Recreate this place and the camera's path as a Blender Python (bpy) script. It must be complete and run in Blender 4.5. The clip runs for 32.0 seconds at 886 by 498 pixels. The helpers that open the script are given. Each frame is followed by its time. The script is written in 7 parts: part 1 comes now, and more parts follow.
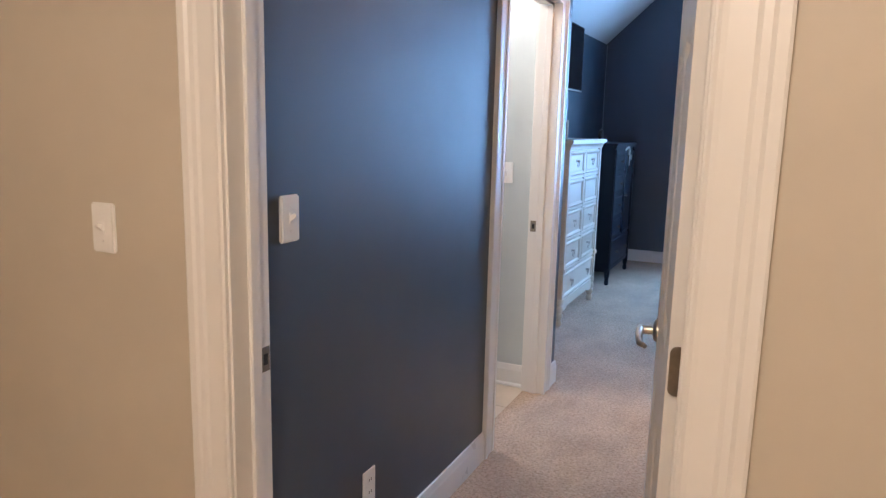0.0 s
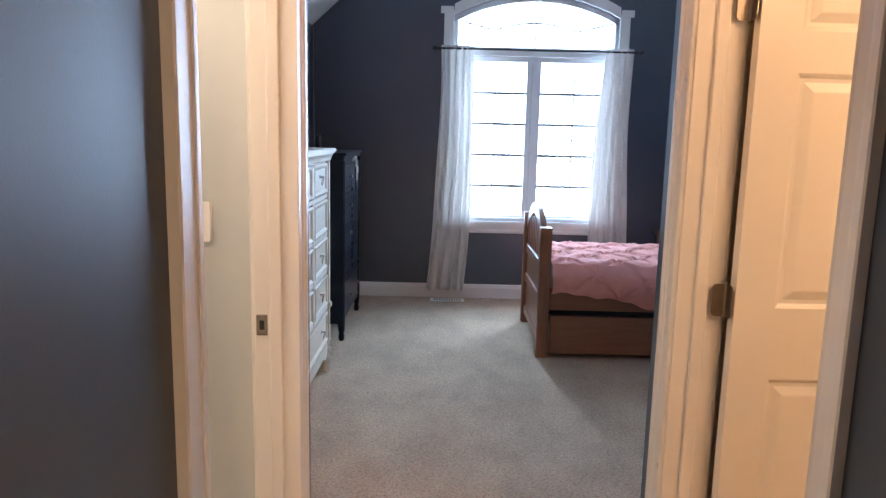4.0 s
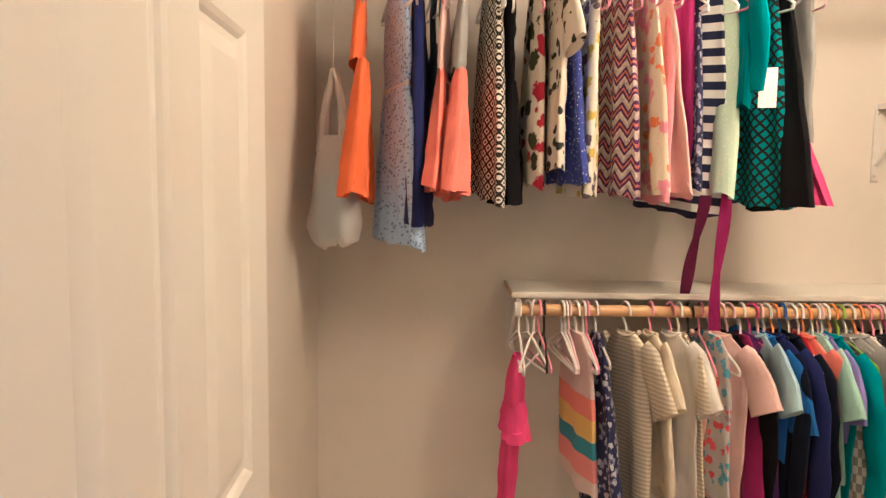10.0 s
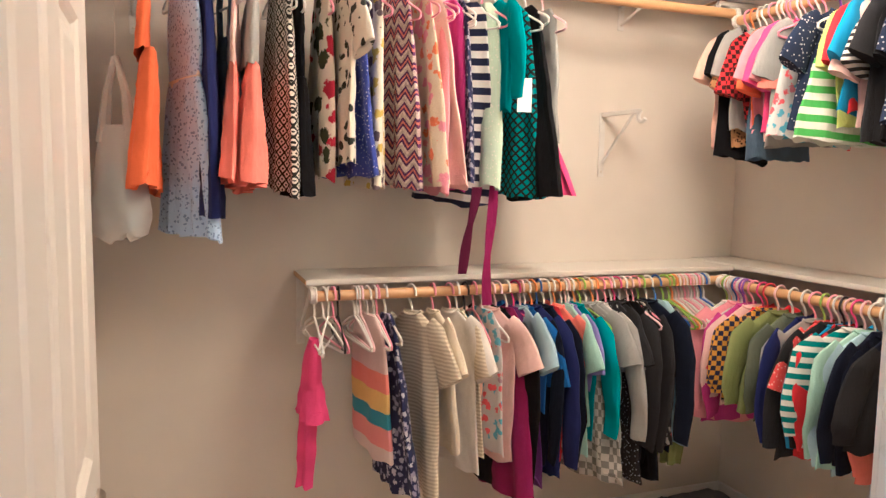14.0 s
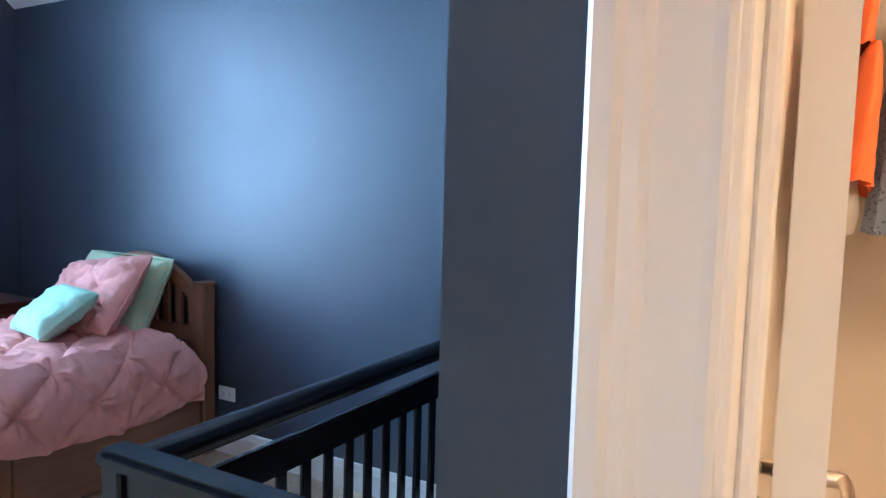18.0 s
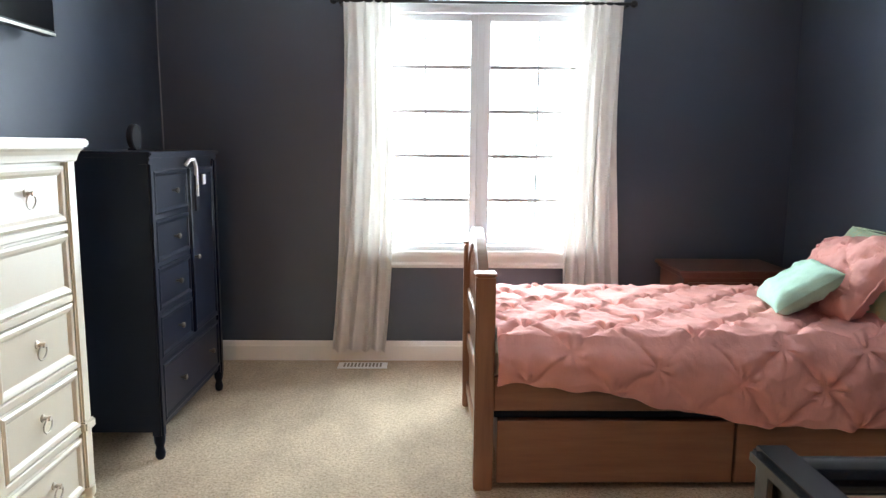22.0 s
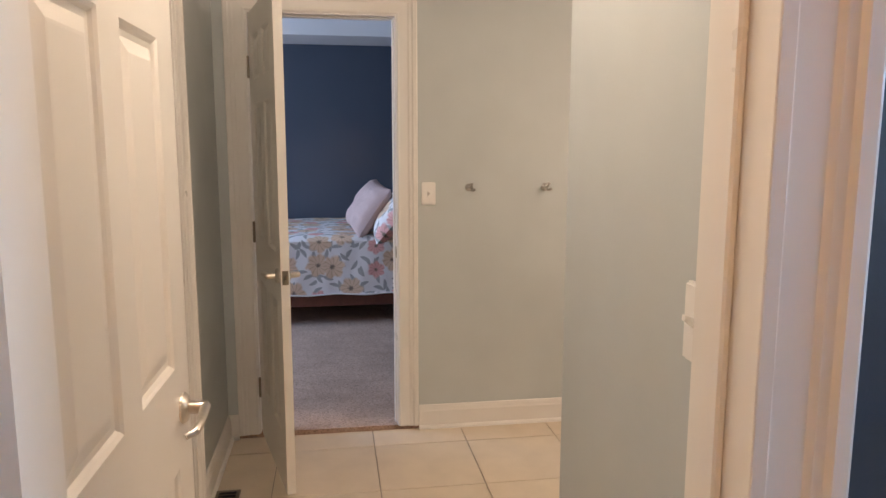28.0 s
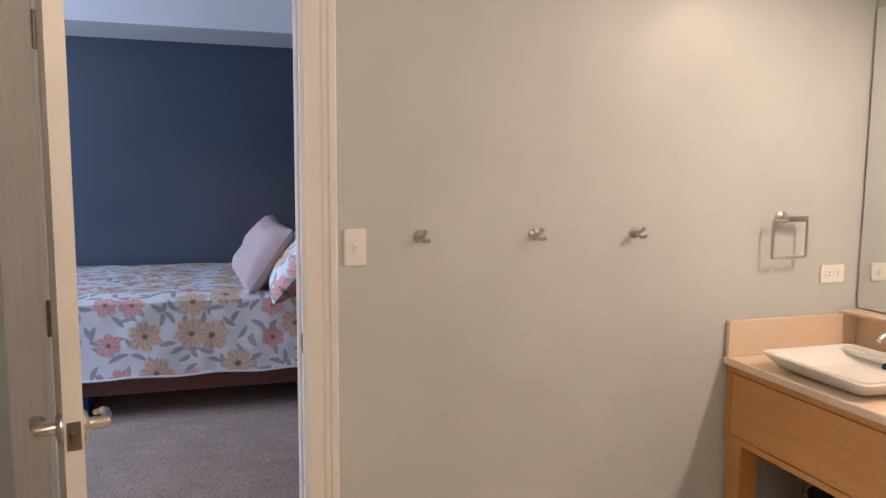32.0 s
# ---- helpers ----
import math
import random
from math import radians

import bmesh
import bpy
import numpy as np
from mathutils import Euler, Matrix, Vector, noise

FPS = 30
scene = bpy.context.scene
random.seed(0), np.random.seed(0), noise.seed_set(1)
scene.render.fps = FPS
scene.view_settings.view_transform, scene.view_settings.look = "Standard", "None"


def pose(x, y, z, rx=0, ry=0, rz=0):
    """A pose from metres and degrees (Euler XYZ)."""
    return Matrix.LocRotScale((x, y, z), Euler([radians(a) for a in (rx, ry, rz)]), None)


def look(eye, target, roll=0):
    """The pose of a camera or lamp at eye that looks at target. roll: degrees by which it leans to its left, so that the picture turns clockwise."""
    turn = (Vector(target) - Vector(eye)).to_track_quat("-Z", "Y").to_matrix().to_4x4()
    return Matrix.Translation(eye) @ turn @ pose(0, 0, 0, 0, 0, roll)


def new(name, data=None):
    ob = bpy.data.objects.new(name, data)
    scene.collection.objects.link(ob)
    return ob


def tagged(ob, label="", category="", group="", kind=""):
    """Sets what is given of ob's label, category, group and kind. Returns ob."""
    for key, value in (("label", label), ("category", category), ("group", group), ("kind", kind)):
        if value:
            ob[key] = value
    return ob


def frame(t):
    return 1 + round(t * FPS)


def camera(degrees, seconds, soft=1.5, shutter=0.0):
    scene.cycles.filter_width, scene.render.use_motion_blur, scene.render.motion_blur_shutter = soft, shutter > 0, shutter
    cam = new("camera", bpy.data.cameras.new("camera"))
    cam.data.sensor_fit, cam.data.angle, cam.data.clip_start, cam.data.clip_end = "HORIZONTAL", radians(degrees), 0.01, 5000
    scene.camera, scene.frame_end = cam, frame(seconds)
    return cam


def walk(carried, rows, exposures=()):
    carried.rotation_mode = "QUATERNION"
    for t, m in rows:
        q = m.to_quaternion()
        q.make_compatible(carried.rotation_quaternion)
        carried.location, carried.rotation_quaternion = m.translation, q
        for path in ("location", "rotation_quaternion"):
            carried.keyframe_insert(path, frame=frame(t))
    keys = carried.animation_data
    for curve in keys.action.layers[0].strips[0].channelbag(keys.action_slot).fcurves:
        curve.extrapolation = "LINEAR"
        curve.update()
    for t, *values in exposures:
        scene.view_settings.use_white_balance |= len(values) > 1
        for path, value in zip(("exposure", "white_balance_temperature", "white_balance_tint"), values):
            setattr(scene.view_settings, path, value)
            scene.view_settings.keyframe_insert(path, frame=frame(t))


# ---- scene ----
cam = camera(64.1, 32.0, soft=1.4)
PATH = [
    (0, (0.138, 0.072, 1.438), (-0.696, 1.857, 1.091), 1.4),
    (0.5, (-0.008, 0.301, 1.432), (-0.817, 2.098, 1.088), 1.2),
    (1, (-0.152, 0.557, 1.441), (-0.878, 2.389, 1.095), 1.1),
    (1.5, (-0.265, 0.754, 1.443), (-0.886, 2.623, 1.096), 1.3),
    (2, (-0.419, 0.94, 1.446), (-0.804, 2.873, 1.107), 1.3),
    (2.5, (-0.468, 1.14, 1.438), (-0.659, 3.103, 1.106), 1.4),
    (3, (-0.468, 1.339, 1.452), (-0.571, 3.309, 1.122), 1.3),
    (3.5, (-0.504, 1.542, 1.449), (-0.555, 3.515, 1.123), 1.4),
    (5.5, (-0.521, 2.365, 1.447), (-0.318, 4.332, 1.143), 1.1),
    (6, (-0.523, 2.548, 1.439), (-0.224, 4.504, 1.144), 1.3),
    (6.5, (-0.482, 2.722, 1.436), (-0.009, 4.645, 1.150), 1.3),
    (7, (-0.449, 2.864, 1.442), (0.275, 4.708, 1.168), 1.3),
    (7.5, (-0.420, 2.997, 1.445), (0.618, 4.687, 1.185), 1.2),
    (8, (-0.387, 3.116, 1.444), (1.055, 4.480, 1.199), 1.4),
    (8.5, (-0.286, 3.196, 1.430), (1.417, 4.218, 1.197), 1.3),
    (9, (-0.177, 3.252, 1.431), (1.688, 3.937, 1.209), 1.3),
    (9.5, (-0.114, 3.302, 1.424), (1.847, 3.648, 1.221), 0.8),
    (10, (-0.09, 3.338, 1.427), (1.901, 3.344, 1.233), 0.7),
    (10.5, (-0.042, 3.367, 1.472), (1.917, 3.035, 1.243), 1.0),
    (11, (-0.022, 3.413, 1.487), (1.859, 2.772, 1.262), 1.2),
    (11.5, (-0.043, 3.422, 1.483), (1.778, 2.627, 1.265), 1.2),
    (12, (-0.068, 3.43, 1.426), (1.722, 2.557, 1.24), 0.6),
    (12.5, (-0.123, 3.456, 1.425), (1.647, 2.546, 1.23), 0.7),
    (13, (-0.142, 3.467, 1.42), (1.633, 2.566, 1.227), 0.6),
    (13.5, (-0.169, 3.468, 1.417), (1.646, 2.648, 1.225), 0.6),
    (15.5, (-0.239, 3.524, 1.382), (1.753, 3.498, 1.211), 1.3),
    (16, (-0.239, 3.544, 1.373), (1.743, 3.762, 1.215), 1.1),
    (16.5, (-0.244, 3.553, 1.378), (1.702, 3.983, 1.209), 1.3),
    (17, (-0.266, 3.559, 1.377), (1.62, 4.201, 1.203), 1.3),
    (17.5, (-0.286, 3.577, 1.377), (1.527, 4.402, 1.193), 1.2),
    (18, (-0.299, 3.583, 1.355), (1.428, 4.575, 1.176), 1.5),
    (18.5, (-0.25, 3.634, 1.364), (1.354, 4.811, 1.157), 1.6),
    (19, (-0.209, 3.664, 1.367), (1.224, 5.041, 1.141), 1.7),
    (19.5, (-0.174, 3.699, 1.35), (1.1, 5.222, 1.113), 0.7),
    (20, (-0.163, 3.694, 1.357), (0.928, 5.351, 1.099), 0.7),
    (20.5, (-0.12, 3.702, 1.347), (0.734, 5.491, 1.08), 0.7),
    (21, (-0.097, 3.694, 1.345), (0.492, 5.585, 1.067), 0.6),
    (21.5, (-0.068, 3.678, 1.339), (0.241, 5.634, 1.054), 0.5),
    (22, (-0.062, 3.653, 1.341), (-0.021, 5.631, 1.051), 0.5),
    (22.5, (-0.067, 3.602, 1.347), (-0.277, 5.569, 1.054), 0.5),
    (23, (-0.057, 3.556, 1.353), (-0.509, 5.481, 1.058), 0.5),
    (23.5, (-0.063, 3.523, 1.36), (-0.747, 5.378, 1.062), 0.5),
    (24, (-0.062, 3.507, 1.365), (-0.977, 5.261, 1.067), 0.6),
    (24.5, (-0.057, 3.479, 1.364), (-1.222, 5.078, 1.068), 0.5),
    (25, (-0.108, 3.426, 1.352), (-1.5, 4.832, 1.063), 0.7),
    (25.5, (-0.138, 3.368, 1.36), (-1.72, 4.558, 1.071), 0.3),
    (26, (-0.172, 3.323, 1.37), (-1.916, 4.256, 1.077), 0.1),
    (26.5, (-0.194, 3.288, 1.376), (-2.058, 3.958, 1.095), 0.2),
    (28.5, (-0.407, 3.237, 1.44), (-2.367, 3.507, 1.154), 0.1),
    (29, (-0.56, 3.248, 1.43), (-2.525, 3.496, 1.155), 0.2),
    (29.5, (-0.772, 3.239, 1.407), (-2.74, 3.498, 1.157), 0.2),
    (30, (-0.969, 3.25, 1.408), (-2.939, 3.495, 1.165), 0.3),
    (30.5, (-1.188, 3.234, 1.416), (-3.159, 3.482, 1.185), 0.4),
    (31, (-1.37, 3.254, 1.406), (-3.334, 3.555, 1.18), 0.4),
    (31.5, (-1.528, 3.298, 1.415), (-3.476, 3.698, 1.198), 0.4),
    (32, (-1.649, 3.346, 1.423), (-3.555, 3.916, 1.213), 0.4),
]
# (seconds, stops, kelvin, tint)
EXPOSURES = [
    (0, 0.25, 4750, 12), (1, 0.32, 5350, 14), (2, 0.35, 5500, 14), (3, 0.2, 6600, 20), (6, 0.15, 5300, 18),
    (7, 0.15, 5850, 22), (8, 0.25, 5750, 13), (9, 0.3, 4600, 4), (11, 0.45, 4500, 3), (13, 0.5, 4300, 4),
    (16, 0.5, 4250, 8), (17.5, 0.7, 4700, 9), (18.2, 0.98, 5750, 11), (19, 1.5, 8300, 18), (20, 1.35, 9050, 21), (21, 1.05, 8700, 20),
    (22, 0.85, 8400, 19), (23, 0.53, 8400, 20), (24, 0.68, 8600, 22), (25, 0.85, 8200, 21), (26, 0.3, 6150, 15),
    (28.5, -0.12, 5900, 16), (30, 0.1, 5850, 16), (31, 0.1, 5900, 18), (32, -0.1, 5800, 19),
]
walk(cam, [(t, look(eye, target, roll)) for t, eye, target, roll in PATH], EXPOSURES)

# ---- world and lights ----
world = bpy.data.worlds.new("world")
scene.world = world
world.use_nodes = True
wn = world.node_tree
sky = wn.nodes.new("ShaderNodeTexSky")
sky.sky_type, sky.sun_disc = "NISHITA", False
sky.sun_elevation, sky.sun_rotation = radians(52), radians(180)
wn.links.new(sky.outputs[0], wn.nodes["Background"].inputs[0])
wn.nodes["Background"].inputs[1].default_value = 0.15


def lamp(name, kind, power, colour, m, **more):
    data = bpy.data.lights.new(name, kind)
    data.energy, data.color = power, colour
    for key, value in more.items():
        if key == "size":
            data.size = value
        elif key == "size_y":
            data.shape, data.size_y = "RECTANGLE", value
        elif key == "angle":
            data.angle = value
        elif key == "radius":
            data.shadow_soft_size = value
        elif key == "spread":
            data.spread = value
    ob = new(name, data)
    ob.matrix_world = m
    return ob


WARM = (1.0, 0.67, 0.37)
lamp("sun", "SUN", 3.0, (1.0, 0.95, 0.88), look((0, -20, 26), (0, 0, 0)), angle=radians(0.5))
# the sky's light in the bedroom's window, and in the far bedroom's unseen window
lamp("window_sky", "AREA", 430.0, (0.52, 0.76, 1.0), look((0.28, 8.75, 1.75), (0.28, 4.0, 1.75)), size=3.0, size_y=2.9)
lamp("far_window_sky", "AREA", 120.0, (0.66, 0.80, 1.0), look((-5.3, -0.2, 1.6), (-5.6, 4.0, 0.9)), size=1.4, size_y=1.4)
# ceiling lamps out of view
lamp("hall_lamp", "POINT", 64.0, WARM, pose(-0.05, -0.55, 2.25), radius=0.12)
lamp("vestibule_lamp", "POINT", 9.0, (1.0, 0.48, 0.17), pose(-0.40, 3.38, 2.36), radius=0.08)
lamp("closet_lamp", "POINT", 60.0, (1.0, 0.61, 0.30), pose(1.0, 2.42, 2.33), radius=0.20)
lamp("vanity_lamp", "AREA", 26.0, (1.0, 0.72, 0.47), look((-2.7, 5.52, 2.18), (-2.75, 4.7, 0.6)), size=0.6, size_y=0.12)
lamp("bath_lamp", "POINT", 34.0, (1.0, 0.76, 0.52), pose(-1.62, 3.24, 2.37), radius=0.10)

# ---- materials ----
def nodes_of(name):
    mat = bpy.data.materials.new(name)
    mat.use_nodes = True
    nt = mat.node_tree
    return mat, nt, nt.nodes["Principled BSDF"]


def put(nt, kind, **inputs):
    node = nt.nodes.new(kind)
    for key, value in inputs.items():
        node.inputs[key.replace("_", " ")].default_value = value
    return node


def ramp(nt, source, stops):
    node = nt.nodes.new("ShaderNodeValToRGB")
    while len(node.color_ramp.elements) < len(stops):
        node.color_ramp.elements.new(0.5)
    for el, (at, col) in zip(node.color_ramp.elements, stops):
        el.position, el.color = at, (*col, 1)
    nt.links.new(source, node.inputs[0])
    return node


def mixed(nt, factor, a, b, blend="MIX"):
    node = nt.nodes.new("ShaderNodeMix")
    node.data_type, node.blend_type = "RGBA", blend
    for socket, value in ((node.inputs[0], factor), (node.inputs[6], a), (node.inputs[7], b)):
        if hasattr(value, "is_linked"):
            nt.links.new(value, socket)
        else:
            socket.default_value = value if isinstance(value, (int, float)) else (*value, 1)
    return node.outputs[2]


def coords(nt, scale=(1, 1, 1), uv=False, turn=(0, 0, 0)):
    tex = nt.nodes.new("ShaderNodeTexCoord")
    mapping = put(nt, "ShaderNodeMapping", Scale=scale, Rotation=turn)
    nt.links.new(tex.outputs["UV" if uv else "Object"], mapping.inputs[0])
    return mapping.outputs[0]


def noise_tex(nt, where, scale, detail=4.0, rough=0.55):
    node = put(nt, "ShaderNodeTexNoise", Scale=scale, Detail=detail, Roughness=rough)
    nt.links.new(where, node.inputs["Vector"])
    return node.outputs[0]


def bump(nt, bsdf, height, strength, distance):
    node = put(nt, "ShaderNodeBump", Strength=strength, Distance=distance)
    nt.links.new(height, node.inputs["Height"])
    nt.links.new(node.outputs[0], bsdf.inputs["Normal"])


def paint(name, colour, rough=0.5, orange=0.25, spread=0.06, grime=0.05, spec=0.5):
    """Rolled wall or brushed trim paint: fine peel, faint blotches."""
    mat, nt, b = nodes_of(name)
    w = coords(nt)
    big = noise_tex(nt, w, 1.7, 3)
    fine = noise_tex(nt, w, 210, 2)
    lo = tuple(c * (1 - spread) for c in colour)
    hi = tuple(min(1, c * (1 + spread)) for c in colour)
    r = ramp(nt, big, [(0.3, lo), (0.7, hi)])
    nt.links.new(r.outputs[0], b.inputs["Base Color"])
    rr = ramp(nt, noise_tex(nt, w, 5, 4), [(0.3, (rough - grime,) * 3), (0.7, (rough + grime,) * 3)])
    nt.links.new(rr.outputs[0], b.inputs["Roughness"])
    b.inputs["Specular IOR Level"].default_value = spec
    bump(nt, b, fine, orange, 0.0006)
    return mat


def wood(name, dark, light, rough=0.35, scale=1.0, axis=0, coat=0.2):
    mat, nt, b = nodes_of(name)
    s = [14.0 * scale] * 3
    s[axis] = 1.1 * scale
    w = coords(nt, s)
    n = noise_tex(nt, w, 2.2, 7, 0.62)
    broad = noise_tex(nt, coords(nt, (1.3, 1.3, 1.3)), 1.6, 2)
    r = ramp(nt, n, [(0.28, dark), (0.5, tuple((x + y) / 2 for x, y in zip(dark, light))), (0.72, light)])
    col = mixed(nt, 0.35, r.outputs[0], ramp(nt, broad, [(0.3, dark), (0.7, light)]).outputs[0])
    nt.links.new(col, b.inputs["Base Color"])
    b.inputs["Roughness"].default_value = rough
    b.inputs["Coat Weight"].default_value = coat
    b.inputs["Coat Roughness"].default_value = 0.25
    bump(nt, b, n, 0.12, 0.001)
    return mat


def plain(name, colour, rough=0.5, metal=0.0, scale=40.0, strength=0.1, spread=0.08, spec=0.5):
    mat, nt, b = nodes_of(name)
    w = coords(nt)
    n = noise_tex(nt, w, scale, 4)
    r = ramp(nt, n, [(0.3, tuple(c * (1 - spread) for c in colour)), (0.7, tuple(min(1, c * (1 + spread)) for c in colour))])
    nt.links.new(r.outputs[0], b.inputs["Base Color"])
    b.inputs["Roughness"].default_value, b.inputs["Metallic"].default_value = rough, metal
    b.inputs["Specular IOR Level"].default_value = spec
    bump(nt, b, n, strength, 0.0008)
    return mat


def carpet(name, dark, light):
    mat, nt, b = nodes_of(name)
    w = coords(nt)
    tuft = put(nt, "ShaderNodeTexVoronoi", Scale=110.0)
    nt.links.new(w, tuft.inputs["Vector"])
    n = noise_tex(nt, w, 62, 6, 0.8)
    lanes = noise_tex(nt, coords(nt, (1.0, 0.6, 1.0)), 4.4, 6, 0.62)
    c = ramp(nt, n, [(0.33, dark), (0.64, light)])
    flecks = ramp(nt, noise_tex(nt, w, 95, 3), [(0.38, tuple(x * 0.62 for x in dark)), (0.46, (1, 1, 1))])
    worn = ramp(nt, lanes, [(0.32, (0.80, 0.79, 0.78)), (0.66, (1.08, 1.07, 1.06))])
    c = mixed(nt, 0.44, c.outputs[0], flecks.outputs[0], "MULTIPLY")
    c = mixed(nt, 1.0, c, worn.outputs[0], "MULTIPLY")
    nt.links.new(c, b.inputs["Base Color"])
    b.inputs["Roughness"].default_value = 0.95
    b.inputs["Specular IOR Level"].default_value = 0.1
    b.inputs["Sheen Weight"].default_value = 0.15
    mound = mixed(nt, 0.55, n, tuft.outputs["Distance"])
    bump(nt, b, mound, 0.45, 0.010)
    return mat


def rumple(nt, b, w, weave):
    """Fine weave over soft creases that run mostly down the cloth."""
    crease = noise_tex(nt, coords(nt, (26, 26, 9)), 1.0, 4, 0.6)
    bump(nt, b, mixed(nt, 0.06, crease, noise_tex(nt, w, weave, 2)), 0.55, 0.012)


def cloth(name, colour, weave=420.0, spread=0.14, sheen=0.03, rough=0.85):
    mat, nt, b = nodes_of(name)
    w = coords(nt)
    n = noise_tex(nt, w, 9, 4)
    r = ramp(nt, n, [(0.3, tuple(c * (1 - spread) for c in colour)), (0.7, tuple(min(1, c * (1 + spread)) for c in colour))])
    nt.links.new(r.outputs[0], b.inputs["Base Color"])
    b.inputs["Roughness"].default_value = rough
    b.inputs["Sheen Weight"].default_value = sheen
    b.inputs["Specular IOR Level"].default_value = 0.1
    rumple(nt, b, w, weave)
    return mat


def pattern(name, kind, base, ink, third=None, scale=1.0):
    """Printed or woven cloth. kind: stripes, dots, checks, blooms, sprigs, knit, chevron, diamonds, hound."""
    mat, nt, b = nodes_of(name)
    w = coords(nt, (scale, scale, scale))
    if kind == "stripes":
        wave = put(nt, "ShaderNodeTexWave", Scale=9.0)
        wave.bands_direction = "Z"
        nt.links.new(w, wave.inputs["Vector"])
        mask = ramp(nt, wave.outputs["Fac"], [(0.47, (0, 0, 0)), (0.53, (1, 1, 1))]).outputs[0]
    elif kind == "checks":
        check = put(nt, "ShaderNodeTexChecker", Scale=40.0)
        nt.links.new(w, check.inputs["Vector"])
        mask = check.outputs["Fac"]
    elif kind == "knit":
        wave = put(nt, "ShaderNodeTexWave", Scale=28.0, Distortion=2.0)
        wave.bands_direction = "Z"
        nt.links.new(w, wave.inputs["Vector"])
        mask = wave.outputs["Fac"]
    elif kind in ("chevron", "diamonds", "hound"):
        split = nt.nodes.new("ShaderNodeSeparateXYZ")
        nt.links.new(w, split.inputs[0])

        def calc(op, a, b=0.0, c=0.0):
            node = nt.nodes.new("ShaderNodeMath")
            node.operation = op
            for socket, value in zip(node.inputs, (a, b, c)):
                if hasattr(value, "is_linked"):
                    nt.links.new(value, socket)
                else:
                    socket.default_value = value
            return node.outputs[0]

        x, z = split.outputs[0], split.outputs[2]
        if kind == "chevron":
            saw = calc("PINGPONG", x, 0.024)
            level = calc("FRACT", calc("MULTIPLY", calc("MULTIPLY_ADD", saw, 1.15, z), 22.0))
            r = ramp(nt, level, [(0.0, base), (0.22, ink), (0.42, third), (0.58, ink), (0.78, tuple(c * 0.8 for c in base))])
            r.color_ramp.interpolation = "CONSTANT"
            speck = ramp(nt, noise_tex(nt, w, 90, 3), [(0.40, (0.55, 0.5, 0.55)), (0.55, (1, 1, 1))])
            base = mixed(nt, 0.7, r.outputs[0], speck.outputs[0], "MULTIPLY")
            mask = 0.0
        else:
            u = calc("ABSOLUTE", calc("SUBTRACT", calc("FRACT", calc("MULTIPLY", calc("ADD", x, z), 34.0)), 0.5))
            v = calc("ABSOLUTE", calc("SUBTRACT", calc("FRACT", calc("MULTIPLY", calc("SUBTRACT", x, z), 34.0)), 0.5))
            far = calc("MAXIMUM", u, v)
            stops = [(0.0, (1, 1, 1)), (0.15, (0, 0, 0)), (0.36, (1, 1, 1))] if kind == "diamonds" else [(0.0, (0, 0, 0)), (0.34, (1, 1, 1))]
            r = ramp(nt, far, stops)
            r.color_ramp.interpolation = "CONSTANT"
            mask = r.outputs[0]
    else:
        cell = put(nt, "ShaderNodeTexVoronoi", Scale={"dots": 42.0, "sprigs": 30.0, "blooms": 15.0}[kind])
        warp = put(nt, "ShaderNodeTexNoise", Scale=24.0, Detail=3.0)
        nt.links.new(w, warp.inputs["Vector"])
        moved = nt.nodes.new("ShaderNodeVectorMath")
        moved.operation = "MULTIPLY_ADD"
        nt.links.new(warp.outputs["Color"], moved.inputs[0])
        amount = {"dots": 0.0, "sprigs": 0.035, "blooms": 0.055}[kind]
        moved.inputs[1].default_value = (amount, amount, amount)
        nt.links.new(w, moved.inputs[2])
        nt.links.new(moved.outputs[0], cell.inputs["Vector"])
        edge = {"dots": 0.24, "sprigs": 0.34, "blooms": 0.42}[kind]
        ragged = noise_tex(nt, w, 60, 3)
        total = nt.nodes.new("ShaderNodeMath")
        total.operation = "MULTIPLY_ADD"
        nt.links.new(ragged, total.inputs[0])
        total.inputs[1].default_value = 0.0 if kind == "dots" else 0.35
        nt.links.new(cell.outputs["Distance"], total.inputs[2])
        off = 0.0 if kind == "dots" else 0.17
        mask = ramp(nt, total.outputs[0], [(edge + off - 0.03, (1, 1, 1)), (edge + off + 0.03, (0, 0, 0))]).outputs[0]
        if third:
            pick = ramp(nt, cell.outputs["Color"], [(0.45, ink), (0.5, third)])
            ink = pick.outputs[0]
    col = mixed(nt, mask, base, ink)
    nt.links.new(col, b.inputs["Base Color"])
    b.inputs["Roughness"].default_value = 0.85
    b.inputs["Specular IOR Level"].default_value = 0.2
    b.inputs["Sheen Weight"].default_value = 0.03
    rumple(nt, b, coords(nt), 380.0)
    return mat


NAVY = paint("navy_wall_paint", (0.036, 0.052, 0.080), 0.41, 0.30, 0.06, 0.03, 1.0)
TRIM = paint("white_trim_paint", (0.80, 0.78, 0.74), 0.32, 0.10, 0.02)
DOOR = paint("white_door_paint", (0.80, 0.77, 0.71), 0.34, 0.10, 0.02)
CEIL = paint("ceiling_paint", (0.74, 0.74, 0.73), 0.8, 0.4, 0.02)
TAN = paint("tan_wall_paint", (0.56, 0.50, 0.40), 0.55, 0.3)
SAGE = paint("pale_sage_wall_paint", (0.54, 0.577, 0.574), 0.42, 0.3)
GREY = paint("toilet_room_paint", (0.60, 0.58, 0.54), 0.5, 0.3)
